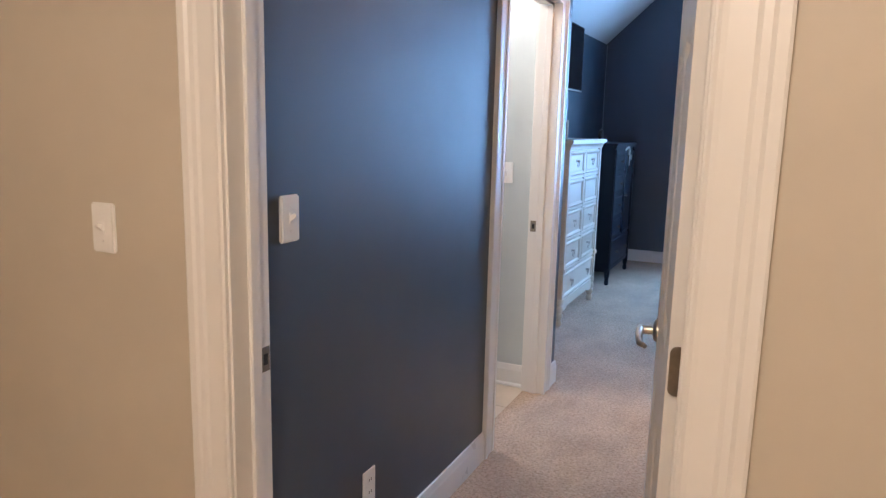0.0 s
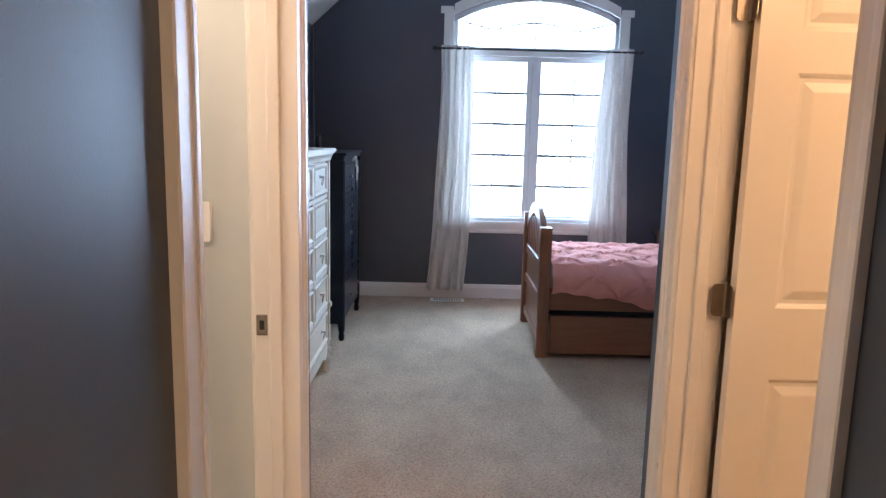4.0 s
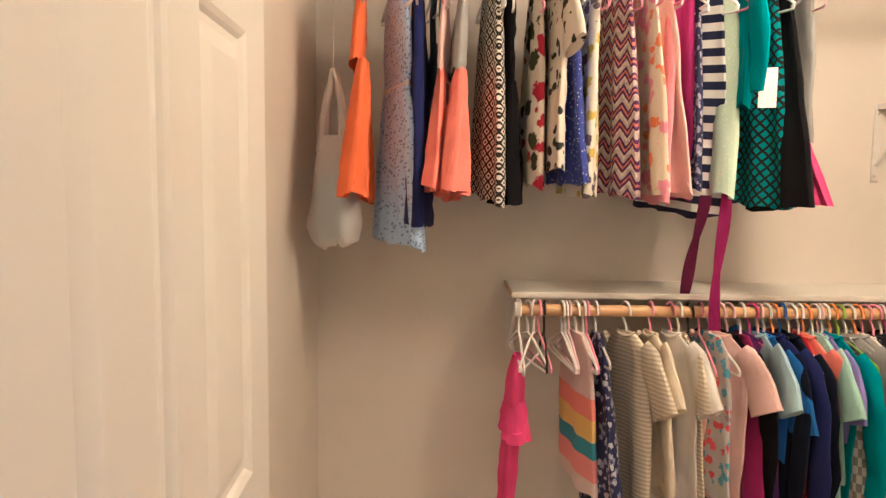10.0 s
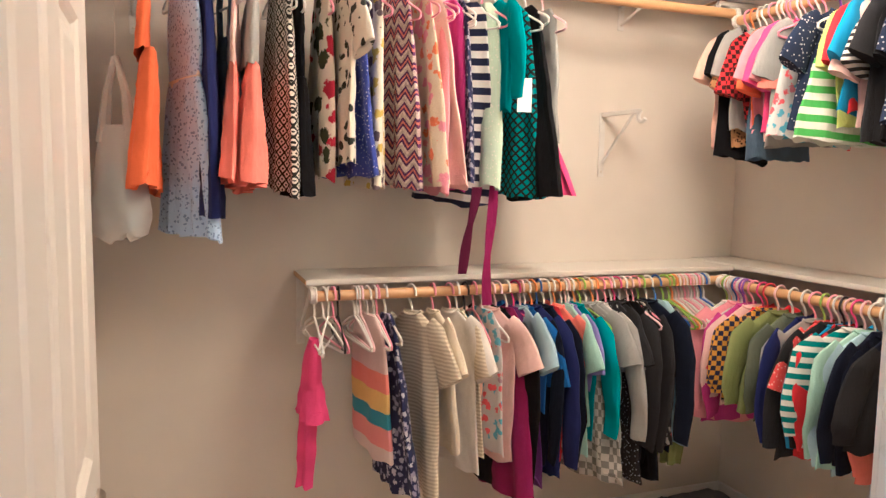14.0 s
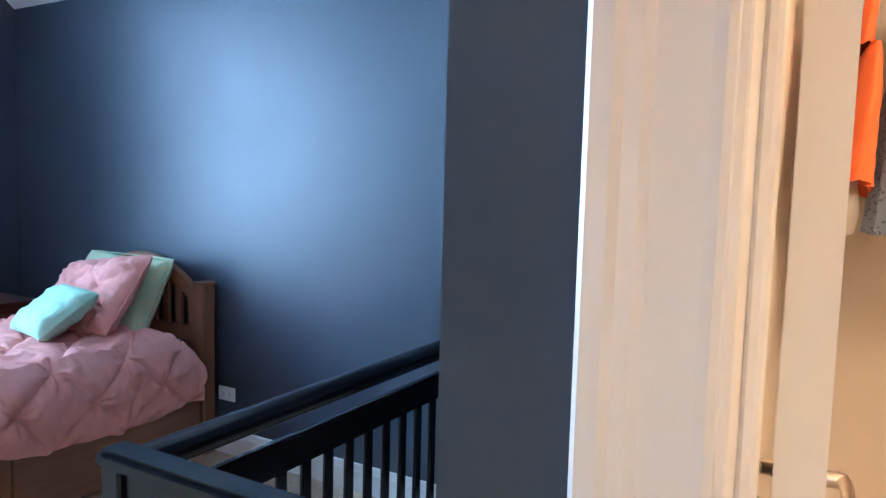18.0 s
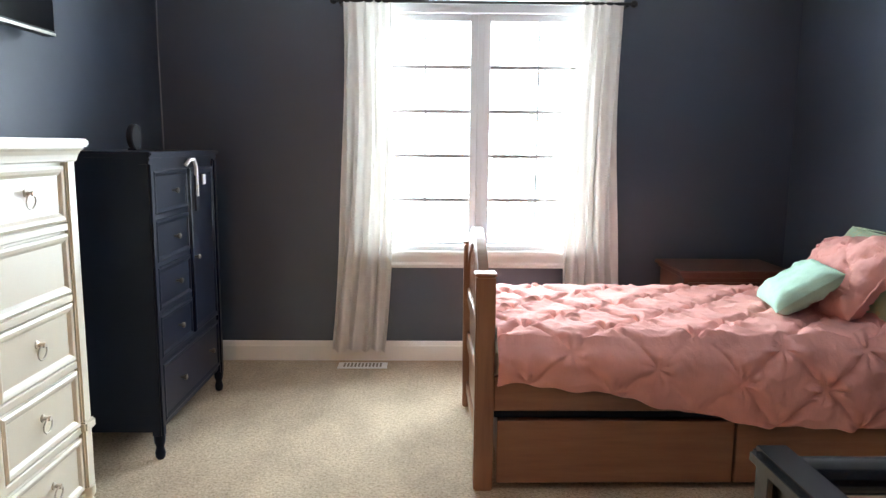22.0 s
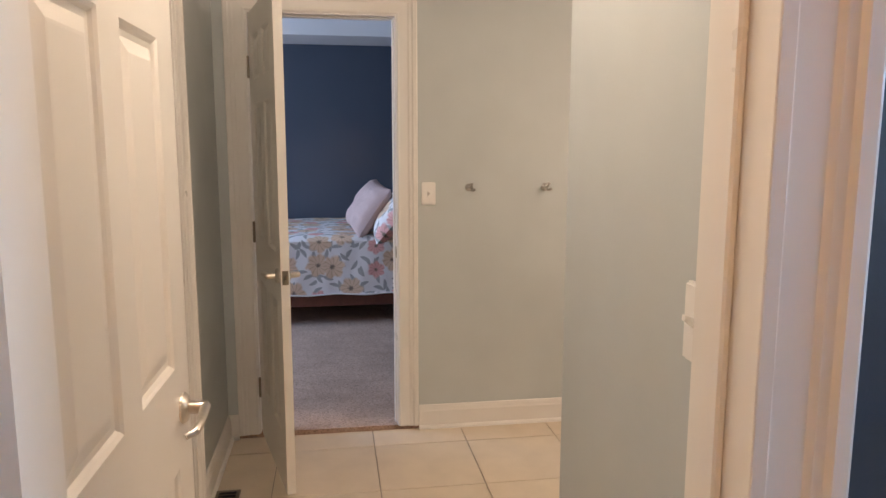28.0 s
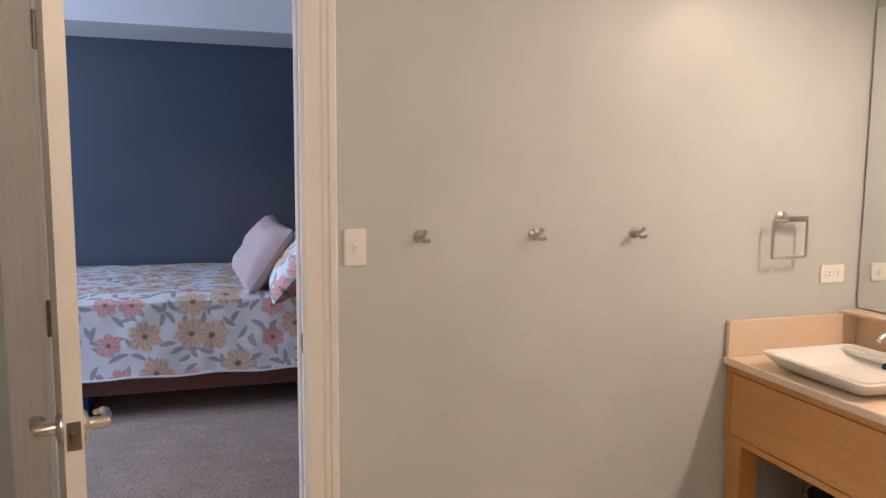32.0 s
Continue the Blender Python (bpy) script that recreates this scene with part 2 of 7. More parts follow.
CREAM = paint("closet_wall_paint", (0.71, 0.66, 0.585), 0.5, 0.3)
CARPET = carpet("beige_carpet", (0.41, 0.30, 0.20), (0.67, 0.525, 0.385))
CARPET2 = carpet("taupe_carpet", (0.33, 0.235, 0.18), (0.52, 0.38, 0.295))
TILE = plain("cream_floor_tile", (0.66, 0.57, 0.44), 0.28, 0, 6, 0.05, 0.06)
GROUT = plain("grout", (0.36, 0.30, 0.24), 0.9)
OAK = wood("honey_oak", (0.20, 0.082, 0.042), (0.36, 0.165, 0.088), 0.32, 1.0, 0)
OAK_V = wood("honey_oak_upright", (0.20, 0.082, 0.042), (0.36, 0.165, 0.088), 0.32, 1.0, 2)
CHERRY = wood("cherry_wood", (0.085, 0.025, 0.014), (0.16, 0.05, 0.026), 0.3, 1.0, 0)
MAPLE = wood("maple_veneer", (0.46, 0.215, 0.055), (0.62, 0.32, 0.095), 0.35, 0.7, 0)
ROD = wood("closet_pole", (0.55, 0.32, 0.13), (0.72, 0.46, 0.21), 0.4, 1.0, 1)
IVORY = paint("ivory_furniture_paint", (0.70, 0.64, 0.52), 0.33, 0.05, 0.03)
# Corner chest's own paint; also colours the strip that imitates shade under the bed.
INK = paint("blue_black_paint_and_gap_shade", (0.006, 0.010, 0.022), 0.29, 0.0, 0.04, 0.0, 0.18)
BLACK = plain("black_lacquer", (0.010, 0.011, 0.015), 0.22, 0, 30, 0.03)
NICKEL = plain("satin_nickel", (0.70, 0.65, 0.58), 0.30, 1.0, 90, 0.03)
BRASS = plain("old_nickel", (0.30, 0.26, 0.21), 0.38, 1.0, 90, 0.05)
SATIN = plain("brushed_steel", (0.52, 0.51, 0.49), 0.3, 1.0, 60, 0.03)
CHROME = plain("chrome", (0.75, 0.75, 0.75), 0.12, 1.0, 20, 0.01)
PLASTIC = plain("white_plastic", (0.86, 0.85, 0.82), 0.35, 0, 20, 0.01, 0.02)
SCREEN = plain("tv_glass", (0.006, 0.006, 0.008), 0.12, 0, 3, 0.0)
DARK = plain("black_plastic", (0.012, 0.012, 0.014), 0.45)
VINYL = plain("white_vinyl", (0.78, 0.78, 0.78), 0.35, 0, 10, 0.01, 0.02)
CORAL = cloth("coral_cotton", (0.84, 0.385, 0.335), 300, 0.05)
MINT = cloth("mint_cotton", (0.44, 0.68, 0.54), 300, 0.08)
SAGEGOLD = pattern("sage_damask", "sprigs", (0.50, 0.62, 0.42), (0.60, 0.60, 0.36), None, 1.0)


def sheer(name, colour, share):
    """Thin curtain cloth that lets part of the light through."""
    mat = cloth(name, colour, 900, 0.04)
    nt = mat.node_tree
    out = [n for n in nt.nodes if n.type == "OUTPUT_MATERIAL"][0]
    b = [n for n in nt.nodes if n.type == "BSDF_PRINCIPLED"][0]
    through_cloth = nt.nodes.new("ShaderNodeBsdfTranslucent")
    through_cloth.inputs["Color"].default_value = (*colour, 1)
    mix = nt.nodes.new("ShaderNodeMixShader")
    mix.inputs[0].default_value = share
    nt.links.new(b.outputs[0], mix.inputs[1])
    nt.links.new(through_cloth.outputs[0], mix.inputs[2])
    nt.links.new(mix.outputs[0], out.inputs["Surface"])
    return mat


CURTAIN = sheer("grey_white_curtain", (0.85, 0.825, 0.79), 0.27)
CERAMIC = plain("white_ceramic", (0.82, 0.81, 0.78), 0.12, 0, 5, 0.0, 0.01)
STONE = plain("cream_counter_stone", (0.74, 0.60, 0.45), 0.22, 0, 110, 0.02, 0.05)
TERRY = cloth("grey_blue_blanket", (0.16, 0.17, 0.19), 200, 0.1)

GLASS, _nt, _b = nodes_of("window_glass")
_b.inputs["Transmission Weight"].default_value = 1.0
_b.inputs["Roughness"].default_value = 0.0
_b.inputs["IOR"].default_value = 1.02
MIRROR, _nt, _b = nodes_of("mirror_silver")
_b.inputs["Metallic"].default_value, _b.inputs["Roughness"].default_value = 1.0, 0.02
_b.inputs["Base Color"].default_value = (0.85, 0.87, 0.86, 1)

# ---- mesh helpers ----
def mesh_of(bm, name, mats, smooth=False):
    me = bpy.data.meshes.new(name)
    bmesh.ops.recalc_face_normals(bm, faces=bm.faces[:])
    if smooth:
        for f in bm.faces:
            f.smooth = True
    bm.to_mesh(me)
    bm.free()
    for m in mats if isinstance(mats, (list, tuple)) else [mats]:
        me.materials.append(m)
    if smooth:
        me.set_sharp_from_angle(angle=radians(38))
    return me


def part(name, bm, mat, parent=None, label="", smooth=False, m=None):
    ob = new(name, mesh_of(bm, name, mat, smooth))
    if parent is not None:
        ob.parent = parent
    if m is not None:
        ob.matrix_local = m
    if label:
        ob["label"] = label
    return ob


def thing(name, m, label, category, group="", kind=""):
    ob = new(name)
    ob.empty_display_size = 0.05
    ob.matrix_world = m
    return tagged(ob, label, category, group, kind)


def box(x0, x1, y0, y1, z0, z1, bevel=0.0, bm=None, seg=1):
    bm = bm or bmesh.new()
    vs = [bm.verts.new((x, y, z)) for z in (z0, z1) for x, y in ((x0, y0), (x1, y0), (x1, y1), (x0, y1))]
    fs = [bm.faces.new([vs[i] for i in q]) for q in ((3, 2, 1, 0), (4, 5, 6, 7), (0, 1, 5, 4), (1, 2, 6, 5), (2, 3, 7, 6), (3, 0, 4, 7))]
    if bevel:
        edges = list({e for f in fs for e in f.edges})
        bmesh.ops.bevel(bm, geom=edges, offset=bevel, segments=seg, affect="EDGES", clamp_overlap=True)
    return bm


def prism(outline, a, b, axis=1, bm=None, bevel=0.0):
    """An outline of (u, v) pushed from a to b along an axis: 0 x, 1 y, 2 z."""
    bm = bm or bmesh.new()

    def at(u, v, w):
        return {0: (w, u, v), 1: (u, w, v), 2: (u, v, w)}[axis]

    lo, hi = [bm.verts.new(at(u, v, a)) for u, v in outline], [bm.verts.new(at(u, v, b)) for u, v in outline]
    fs = [bm.faces.new(lo[::-1]), bm.faces.new(hi)]
    for i in range(len(lo)):
        j = (i + 1) % len(lo)
        fs.append(bm.faces.new((lo[i], lo[j], hi[j], hi[i])))
    if bevel:
        bmesh.ops.bevel(bm, geom=list(fs[0].edges) + list(fs[1].edges), offset=bevel, segments=1, affect="EDGES", clamp_overlap=True)
    return bm


def lathe(profile, segs=16, bm=None, m=None):
    """Profile of (radius, height) turned round z."""
    bm = bm or bmesh.new()
    rings = []
    for r, z in profile:
        ring = []
        for i in range(segs):
            a = 2 * math.pi * i / segs
            p = Vector((r * math.cos(a), r * math.sin(a), z))
            ring.append(bm.verts.new(m @ p if m else p))
        rings.append(ring)
    for a, b in zip(rings, rings[1:]):
        for i in range(segs):
            j = (i + 1) % segs
            bm.faces.new((a[i], a[j], b[j], b[i]))
    bm.faces.new(rings[0][::-1])
    bm.faces.new(rings[-1])
    return bm


def tube(points, radius, segs=8, bm=None, closed=False):
    bm = bm or bmesh.new()
    pts = [Vector(p) for p in points]
    n = len(pts)
    rings, up = [], None
    for i, p in enumerate(pts):
        if closed:
            d = pts[(i + 1) % n] - pts[i - 1]
        else:
            d = pts[min(i + 1, n - 1)] - pts[max(i - 1, 0)]
        d.normalize()
        if up is None:
            up = d.orthogonal().normalized()
        up = (up - d * up.dot(d)).normalized()
        side = d.cross(up)
        r = radius[i] if isinstance(radius, (list, tuple)) else radius
        rings.append([bm.verts.new(p + r * (math.cos(2 * math.pi * k / segs) * up + math.sin(2 * math.pi * k / segs) * side)) for k in range(segs)])
    for a, b in zip(rings, rings[1:] + (rings[:1] if closed else [])):
        for i in range(segs):
            j = (i + 1) % segs
            bm.faces.new((a[i], a[j], b[j], b[i]))
    if not closed:
        bm.faces.new(rings[0][::-1])
        bm.faces.new(rings[-1])
    return bm


def wall_box(bounds, mats, bm=None):
    """A box whose faces take the material index that mats gives by side: -x +x -y +y -z +z."""
    bm = bm or bmesh.new()
    before = set(bm.faces)
    box(*bounds, bm=bm)
    for f in bm.faces:
        if f not in before:
            f.normal_update()
            n = f.normal
            k = max(range(3), key=lambda i: abs(n[i]))
            f.material_index = mats.get(("-" if n[k] < 0 else "+") + "xyz"[k], mats.get("", 0))
    return bm


def structure(name, bm, mats, label, category="wall"):
    ob = new(name, mesh_of(bm, name, mats))
    return tagged(ob, label, category, kind="structure")


CASING = [(0.0, 0.0), (0.0, 0.011), (0.006, 0.014), (0.015, 0.0125), (0.052, 0.0125), (0.060, 0.016), (0.072, 0.0165), (0.079, 0.021), (0.095, 0.021), (0.100, 0.018), (0.100, 0.0)]


def casing(parent, side, at, out, a, b, top, z0=0.0, wide=1.0):
    """Moulded trim round an opening in the plane side ('x' or 'y') = at, standing out by the sign out; the opening runs from a to b, up to top."""
    def piece(path, inward):
        bm = bmesh.new()
        rings = []
        for (u, v), ends in path:
            ring = []
            for w, t in CASING:
                p = [u + ends[0] * w * wide, v + ends[1] * w * wide]
                ring.append(bm.verts.new((at + out * t, p[0], p[1]) if side == "x" else (p[0], at + out * t, p[1])))
            rings.append(ring)
        n = len(CASING)
        for i in range(n):
            j = (i + 1) % n
            bm.faces.new((rings[0][i], rings[0][j], rings[1][j], rings[1][i]))
        bm.faces.new(rings[0][::-1])
        bm.faces.new(rings[1])
        return part("casing", bm, TRIM, parent)

    piece([((a, z0), (-1, 0)), ((a, top), (-1, 1))], 1)
    piece([((b, z0), (1, 0)), ((b, top), (1, 1))], 1)
    piece([((a, top), (-1, 1)), ((b, top), (1, 1))], 1)


def jambs(parent, side, near, far, a, b, top, stop_at, t=0.018):
    """Flat jamb boards lining an opening between the wall faces near and far, with door stops at stop_at."""
    for name, lo, hi, s in (("jamb", a - t, a, 1), ("jamb", b, b + t, -1)):
        bm = box(near, far, lo, hi, 0, top + t, 0.0015) if side == "x" else box(lo, hi, near, far, 0, top + t, 0.0015)
        part(name, bm, TRIM, parent)
        e = (a, a + 0.011) if s > 0 else (b - 0.011, b)
        bm = box(stop_at - 0.017, stop_at + 0.017, *e, 0, top, 0.003) if side == "x" else box(*e, stop_at - 0.017, stop_at + 0.017, 0, top, 0.003)
        part("door_stop", bm, TRIM, parent)
    bm = box(near, far, a, b, top, top + t) if side == "x" else box(a, b, near, far, top, top + t)
    part("head_jamb", bm, TRIM, parent)
    bm = box(stop_at - 0.017, stop_at + 0.017, a + 0.011, b - 0.011, top - 0.011, top, 0.003) if side == "x" else box(a + 0.011, b - 0.011, stop_at - 0.017, stop_at + 0.017, top - 0.011, top, 0.003)
    part("door_stop", bm, TRIM, parent)


BASE = [(0.0, 0.0), (0.014, 0.0), (0.014, 0.092), (0.011, 0.100), (0.009, 0.112), (0.006, 0.122), (0.0, 0.125)]


def baseboard(name, side, at, out, a, b, shoe=False, label="white painted baseboard along the wall"):
    bm = bmesh.new()
    low = -0.02 if shoe else 0.0
    outline = [(at + out * t, z + low) for t, z in BASE]
    if side == "x":
        prism(outline, a, b, 1, bm)
    else:
        prism(outline, a, b, 0, bm)
    ob = structure(name, bm, TRIM, label, "baseboard")
    if shoe:
        sb = prism([(at + out * t, z + low) for t, z in ((0.014, 0), (0.027, 0), (0.026, 0.008), (0.021, 0.015), (0.014, 0.018))], a, b, 1 if side == "x" else 0)
        part("shoe_moulding", sb, TRIM, ob)
    return ob


def panel_door(w, h=2.02, thick=0.035):
    """A six-panel leaf: x from the hinge, y from 0 to -thick, z up."""
    bm = bmesh.new()
    st, mid = 0.108, 0.095
    c = (w - 2 * st - mid) / 2
    xs = [0, st, st + c, st + c + mid, w - st, w]
    zs = [0, 0.24, 0.80, 0.998, 1.609, 1.712, 1.905, h]
    for face, y0, s in ((0, 0.0, 1), (1, -thick, -1)):
        for i in range(5):
            for j in range(7):
                x0, x1, z0, z1 = xs[i], xs[i + 1], zs[j], zs[j + 1]
                ring = [(x0, z0), (x1, z0), (x1, z1), (x0, z1)]
                if i in (1, 3) and j in (1, 3, 5):
                    rings = []
                    for inset, deep in ((0, 0), (0.007, 0.004), (0.012, 0.009), (0.022, 0.0095), (0.045, 0.002), (0.05, 0.0015)):
                        rings.append([bm.verts.new((x, y0 - s * deep, z)) for x, z in ((x0 + inset, z0 + inset), (x1 - inset, z0 + inset), (x1 - inset, z1 - inset), (x0 + inset, z1 - inset))])
                    for a, b in zip(rings, rings[1:]):
                        for k in range(4):
                            bm.faces.new((a[k], a[(k + 1) % 4], b[(k + 1) % 4], b[k]))
                    bm.faces.new(rings[-1])
                else:
                    bm.faces.new([bm.verts.new((x, y0, z)) for x, z in ring])
    bmesh.ops.remove_doubles(bm, verts=bm.verts[:], dist=1e-5)
    for q in (((0, 0), (0, h)), ((w, 0), (w, h))):
        (xa, za), (xb, zb) = q
        bm.faces.new([bm.verts.new(p) for p in ((xa, 0, za), (xa, -thick, za), (xb, -thick, zb), (xb, 0, zb))])
    for z in (0, h):
        bm.faces.new([bm.verts.new(p) for p in ((0, 0, z), (w, 0, z), (w, -thick, z), (0, -thick, z))])
    bmesh.ops.remove_doubles(bm, verts=bm.verts[:], dist=1e-5)
    return bm


def lever(parent, x, z, y, s, point):
    """A lever handle: round rose on the face y, standing out by s, its arm pointing along x by point."""
    rose = lathe([(0.031, 0), (0.031, 0.004), (0.026, 0.010), (0.013, 0.013), (0.012, 0.046), (0.010, 0.05)], 20, None, Matrix.Translation((x, y, z)) @ Matrix.Rotation(radians(-90 * s), 4, "X"))
    handle = part("lever_handle", rose, NICKEL, parent, "satin nickel lever handle", True)
    pts = [(x, y + s * 0.044, z), (x + point * 0.03, y + s * 0.047, z + 0.002), (x + point * 0.075, y + s * 0.049, z - 0.002), (x + point * 0.105, y + s * 0.046, z - 0.008), (x + point * 0.116, y + s * 0.030, z - 0.014)]
    part("arm", tube(pts, [0.011, 0.0105, 0.009, 0.008, 0.006], 10), NICKEL, handle, "", True)


def hinge(parent, x, y, z, leaf_dirs):
    """A butt hinge: the pin at x, y; each leaf runs from the pin along a unit direction with a normal."""
    pin = part("hinge", lathe([(0.003, -0.051), (0.0065, -0.049), (0.0065, 0.049), (0.003, 0.051)], 10, None, Matrix.Translation((x, y, z))), BRASS, parent, "worn nickel butt hinge", True)
    for (dx, dy), (nx, ny) in leaf_dirs:
        bm = bmesh.new()
        out, r = [], 0.012
        for cu, cv, a0 in ((0.036 - r, 0.045 - r, 0), (0.0, 0.045, None), (0.0, -0.045, None), (0.036 - r, -0.045 + r, -90)):
            if a0 is None:
                out.append((cu, cv))
            else:
                out += [(cu + r * math.cos(radians(a0 + k * 30)), cv + r * math.sin(radians(a0 + k * 30))) for k in range(4)]
        lo = [bm.verts.new((x + dx * u, y + dy * u, z + v)) for u, v in out]
        hi = [bm.verts.new((x + dx * u + nx * 0.0028, y + dy * u + ny * 0.0028, z + v)) for u, v in out]
        bm.faces.new(lo)
        bm.faces.new(hi[::-1])
        for i in range(len(lo)):
            j = (i + 1) % len(lo)
            bm.faces.new((lo[i], lo[j], hi[j], hi[i]))
        leaf = part("hinge_leaf", bm, BRASS, pin)
    return pin


def strike(parent, side, at, out, u, z):
    """A strike plate with its dark hole, flush on a jamb face at 'side' = at."""
    def bx(u0, u1, t0, t1, z0, z1, bev=0.0):
        lo, hi = sorted((at + out * t0, at + out * t1))
        return box(lo, hi, u0, u1, z0, z1, bev) if side == "x" else box(u0, u1, lo, hi, z0, z1, bev)
    plate = part("strike_plate", bx(u - 0.015, u + 0.015, -0.001, 0.0022, z - 0.029, z + 0.029, 0.0008), BRASS, parent, "nickel strike plate")
    part("latch_hole", bx(u - 0.006, u + 0.007, 0.0015, 0.0028, z - 0.013, z + 0.013), DARK, plate)


def toggle_switch(name, m, label, group=""):
    """A one-gang toggle plate; local x across, z up, standing out along -y."""
    ob = thing(name, m, label, "light switch", group)
    part("plate", box(-0.035, 0.035, -0.009, 0.004, -0.057, 0.057, 0.004, None, 2), PLASTIC, ob)
    part("collar", box(-0.0075, 0.0075, -0.0115, -0.007, -0.015, 0.015, 0.0015), PLASTIC, ob)
    part("toggle", prism([(-0.009, -0.007), (-0.027, 0.007), (-0.026, 0.015), (-0.009, 0.008)], -0.005, 0.005, 0), PLASTIC, ob)
    for z in (-0.03, 0.03):
        part("screw", lathe([(0.0034, 0.007), (0.0034, 0.0098), (0.002, 0.0104)], 10, None, Matrix.Translation((0, 0, z)) @ Matrix.Rotation(radians(90), 4, "X")), PLASTIC, ob)
    return ob


def outlet(name, m, label, flat=False):
    ob = thing(name, m, label, "outlet")
    if flat:
        m2 = Matrix.Rotation(radians(90), 4, "Y")
    else:
        m2 = Matrix.Identity(4)
    part("plate", box(-0.035, 0.035, -0.006, 0, -0.057, 0.057, 0.0025, None, 2), PLASTIC, ob, "", False, m2)
    for z in (-0.02, 0.02):
        part("socket", lathe([(0.0165, 0.004), (0.0165, 0.0075), (0.015, 0.008)], 16, None, Matrix.Translation((0, 0, z)) @ Matrix.Rotation(radians(90), 4, "X")), PLASTIC, ob, "", False, m2)
        for x in (-0.006, 0.006):
            part("slot", box(x - 0.0012, x + 0.0012, -0.0086, -0.0075, z - 0.001, z + 0.008), DARK, ob, "", False, m2)
    return ob

# ---- the building ----
H = 2.44           # flat ceilings
EAVE, RISE, FLAT = 2.33, 0.92, 3.35   # the bedroom's vault
XW, XE, YN = -1.66, 2.15, 7.97
YS, YSE = 3.856, 3.830   # bedroom faces of the south wall, west and east of the passage
VX0, VX1 = -0.915, 0.13
DOOR_H = 2.045

floor_bm = bmesh.new()
for b in ((-1.02, 2.32, -1.8, 8.09), (-1.78, -1.02, 3.74, 8.09), (-2.4, -1.02, -1.8, 1.31)):
    box(*b, -0.12, 0.0, 0.0, floor_bm)
structure("floor", floor_bm, CARPET, "beige cut-pile carpet with dark flecks", "carpet")
structure("floor_far_bedroom", box(-7.5, -3.80, -0.3, 6.2, -0.12, 0.004), CARPET2, "taupe cut-pile carpet in the far bedroom", "carpet")
tile_floor = structure("floor_bath", box(-3.80, -1.02, 1.43, 5.74, -0.12, -0.026), GROUT, "cream ceramic floor tiles with tan grout", "floor")


BATH_FLOOR = -0.02


def wall(name, pieces, mats, sides, label):
    bm = bmesh.new()
    for b in pieces:
        wall_box(b, sides, bm)
    return structure(name, bm, mats, label)


def opening(lo, hi, a, b, top, axis, x0, x1, full=H):
    """The boxes of a wall that runs along an axis from lo to hi, with an opening from a to b."""
    spans = [(lo, a, 0, full), (b, hi, 0, full), (a, b, top, full)]
    return [(x0, x1, s, e, z0, z1) if axis == "y" else (s, e, x0, x1, z0, z1) for s, e, z0, z1 in spans]


J = 0.018
wall("wall_entry_hall_side", [(-2.4, -0.87 - J, 1.19, 1.25, 0, H), (0.035 + J, 1.7, 1.19, 1.25, 0, H), (-0.87 - J, 0.035 + J, 1.19, 1.25, DOOR_H + J, H)], [TAN], {}, "tan painted hall wall")
wall("wall_entry_inner", [(-1.02, -0.87 - J, 1.25, 1.31, 0, H), (0.035 + J, 0.19, 1.25, 1.31, 0, H), (-0.87 - J, 0.035 + J, 1.25, 1.31, DOOR_H + J, H)], [NAVY], {}, "navy painted wall beside the entry door")
wall("wall_closet_south", [(0.19, 2.2, 1.25, 1.31, 0, H)], [CREAM], {}, "off-white closet wall")
wall("wall_vestibule_west", opening(1.31, 3.74, 2.880 - J, 3.630 + J, DOOR_H + J, "y", -1.02, VX0), [SAGE, NAVY], {"+x": 1, "": 0}, "navy painted wall of the passage")
wall("wall_closet_west", opening(1.31, 3.755, 2.890 - J, 3.636 + J, DOOR_H + J, "y", VX1, 0.25), [CREAM, NAVY], {"-x": 1, "": 0}, "navy painted wall with the closet door")
wall("wall_closet_east", [(2.2, 2.32, 1.19, 3.79, 0, H)], [CREAM], {}, "off-white closet wall behind the hanging clothes")


def vault(x):
    return min(EAVE + RISE * (x - XW), EAVE + RISE * (XE - x), FLAT)


XL, XR = XW + (FLAT - EAVE) / RISE, XE - (FLAT - EAVE) / RISE


def gable(x0, x1, z0):
    """Outline of a gable wall from x0 to x1, from z0 up to the vault."""
    xs = sorted({x0, x1, *[x for x in (XL, XR) if x0 < x < x1]})
    return [(x0, z0), (x1, z0)] + [(x, vault(x)) for x in xs[::-1]]


south = bmesh.new()
for a, b, z0, y in ((XW, VX0, 0, YS), (VX1, XE, 0, YSE), (VX0, VX1, H, YSE)):
    prism(gable(a, b, z0), 3.79, y, 1, south)
structure("wall_bedroom_south", south, NAVY, "navy painted bedroom wall beside the passage")
wall("wall_bath_return", [(-1.784, VX0, 3.74, 3.79, 0, H)], [SAGE, NAVY], {"+x": 1, "": 0}, "pale sage bathroom wall beside the door")
wall("wall_closet_north", [(VX1, 2.2, 3.755, 3.79, 0, H)], [CREAM, NAVY], {"-x": 1, "": 0}, "off-white closet wall behind the open door")
wall("wall_bedroom_west", [(-1.784, XW, 3.79, 8.09, 0, EAVE)], [NAVY, SAGE], {"-x": 1, "": 0}, "navy painted wall with the television")
wall("wall_bedroom_east", [(XE, 2.32, 3.79, 8.09, 0, EAVE)], [NAVY], {}, "navy painted wall at the head of the bed")

# the north wall, with an arched opening
WX0, WX1, SILL, SPRING, PEAK = -0.455, 0.945, 0.70, 2.44, 2.62


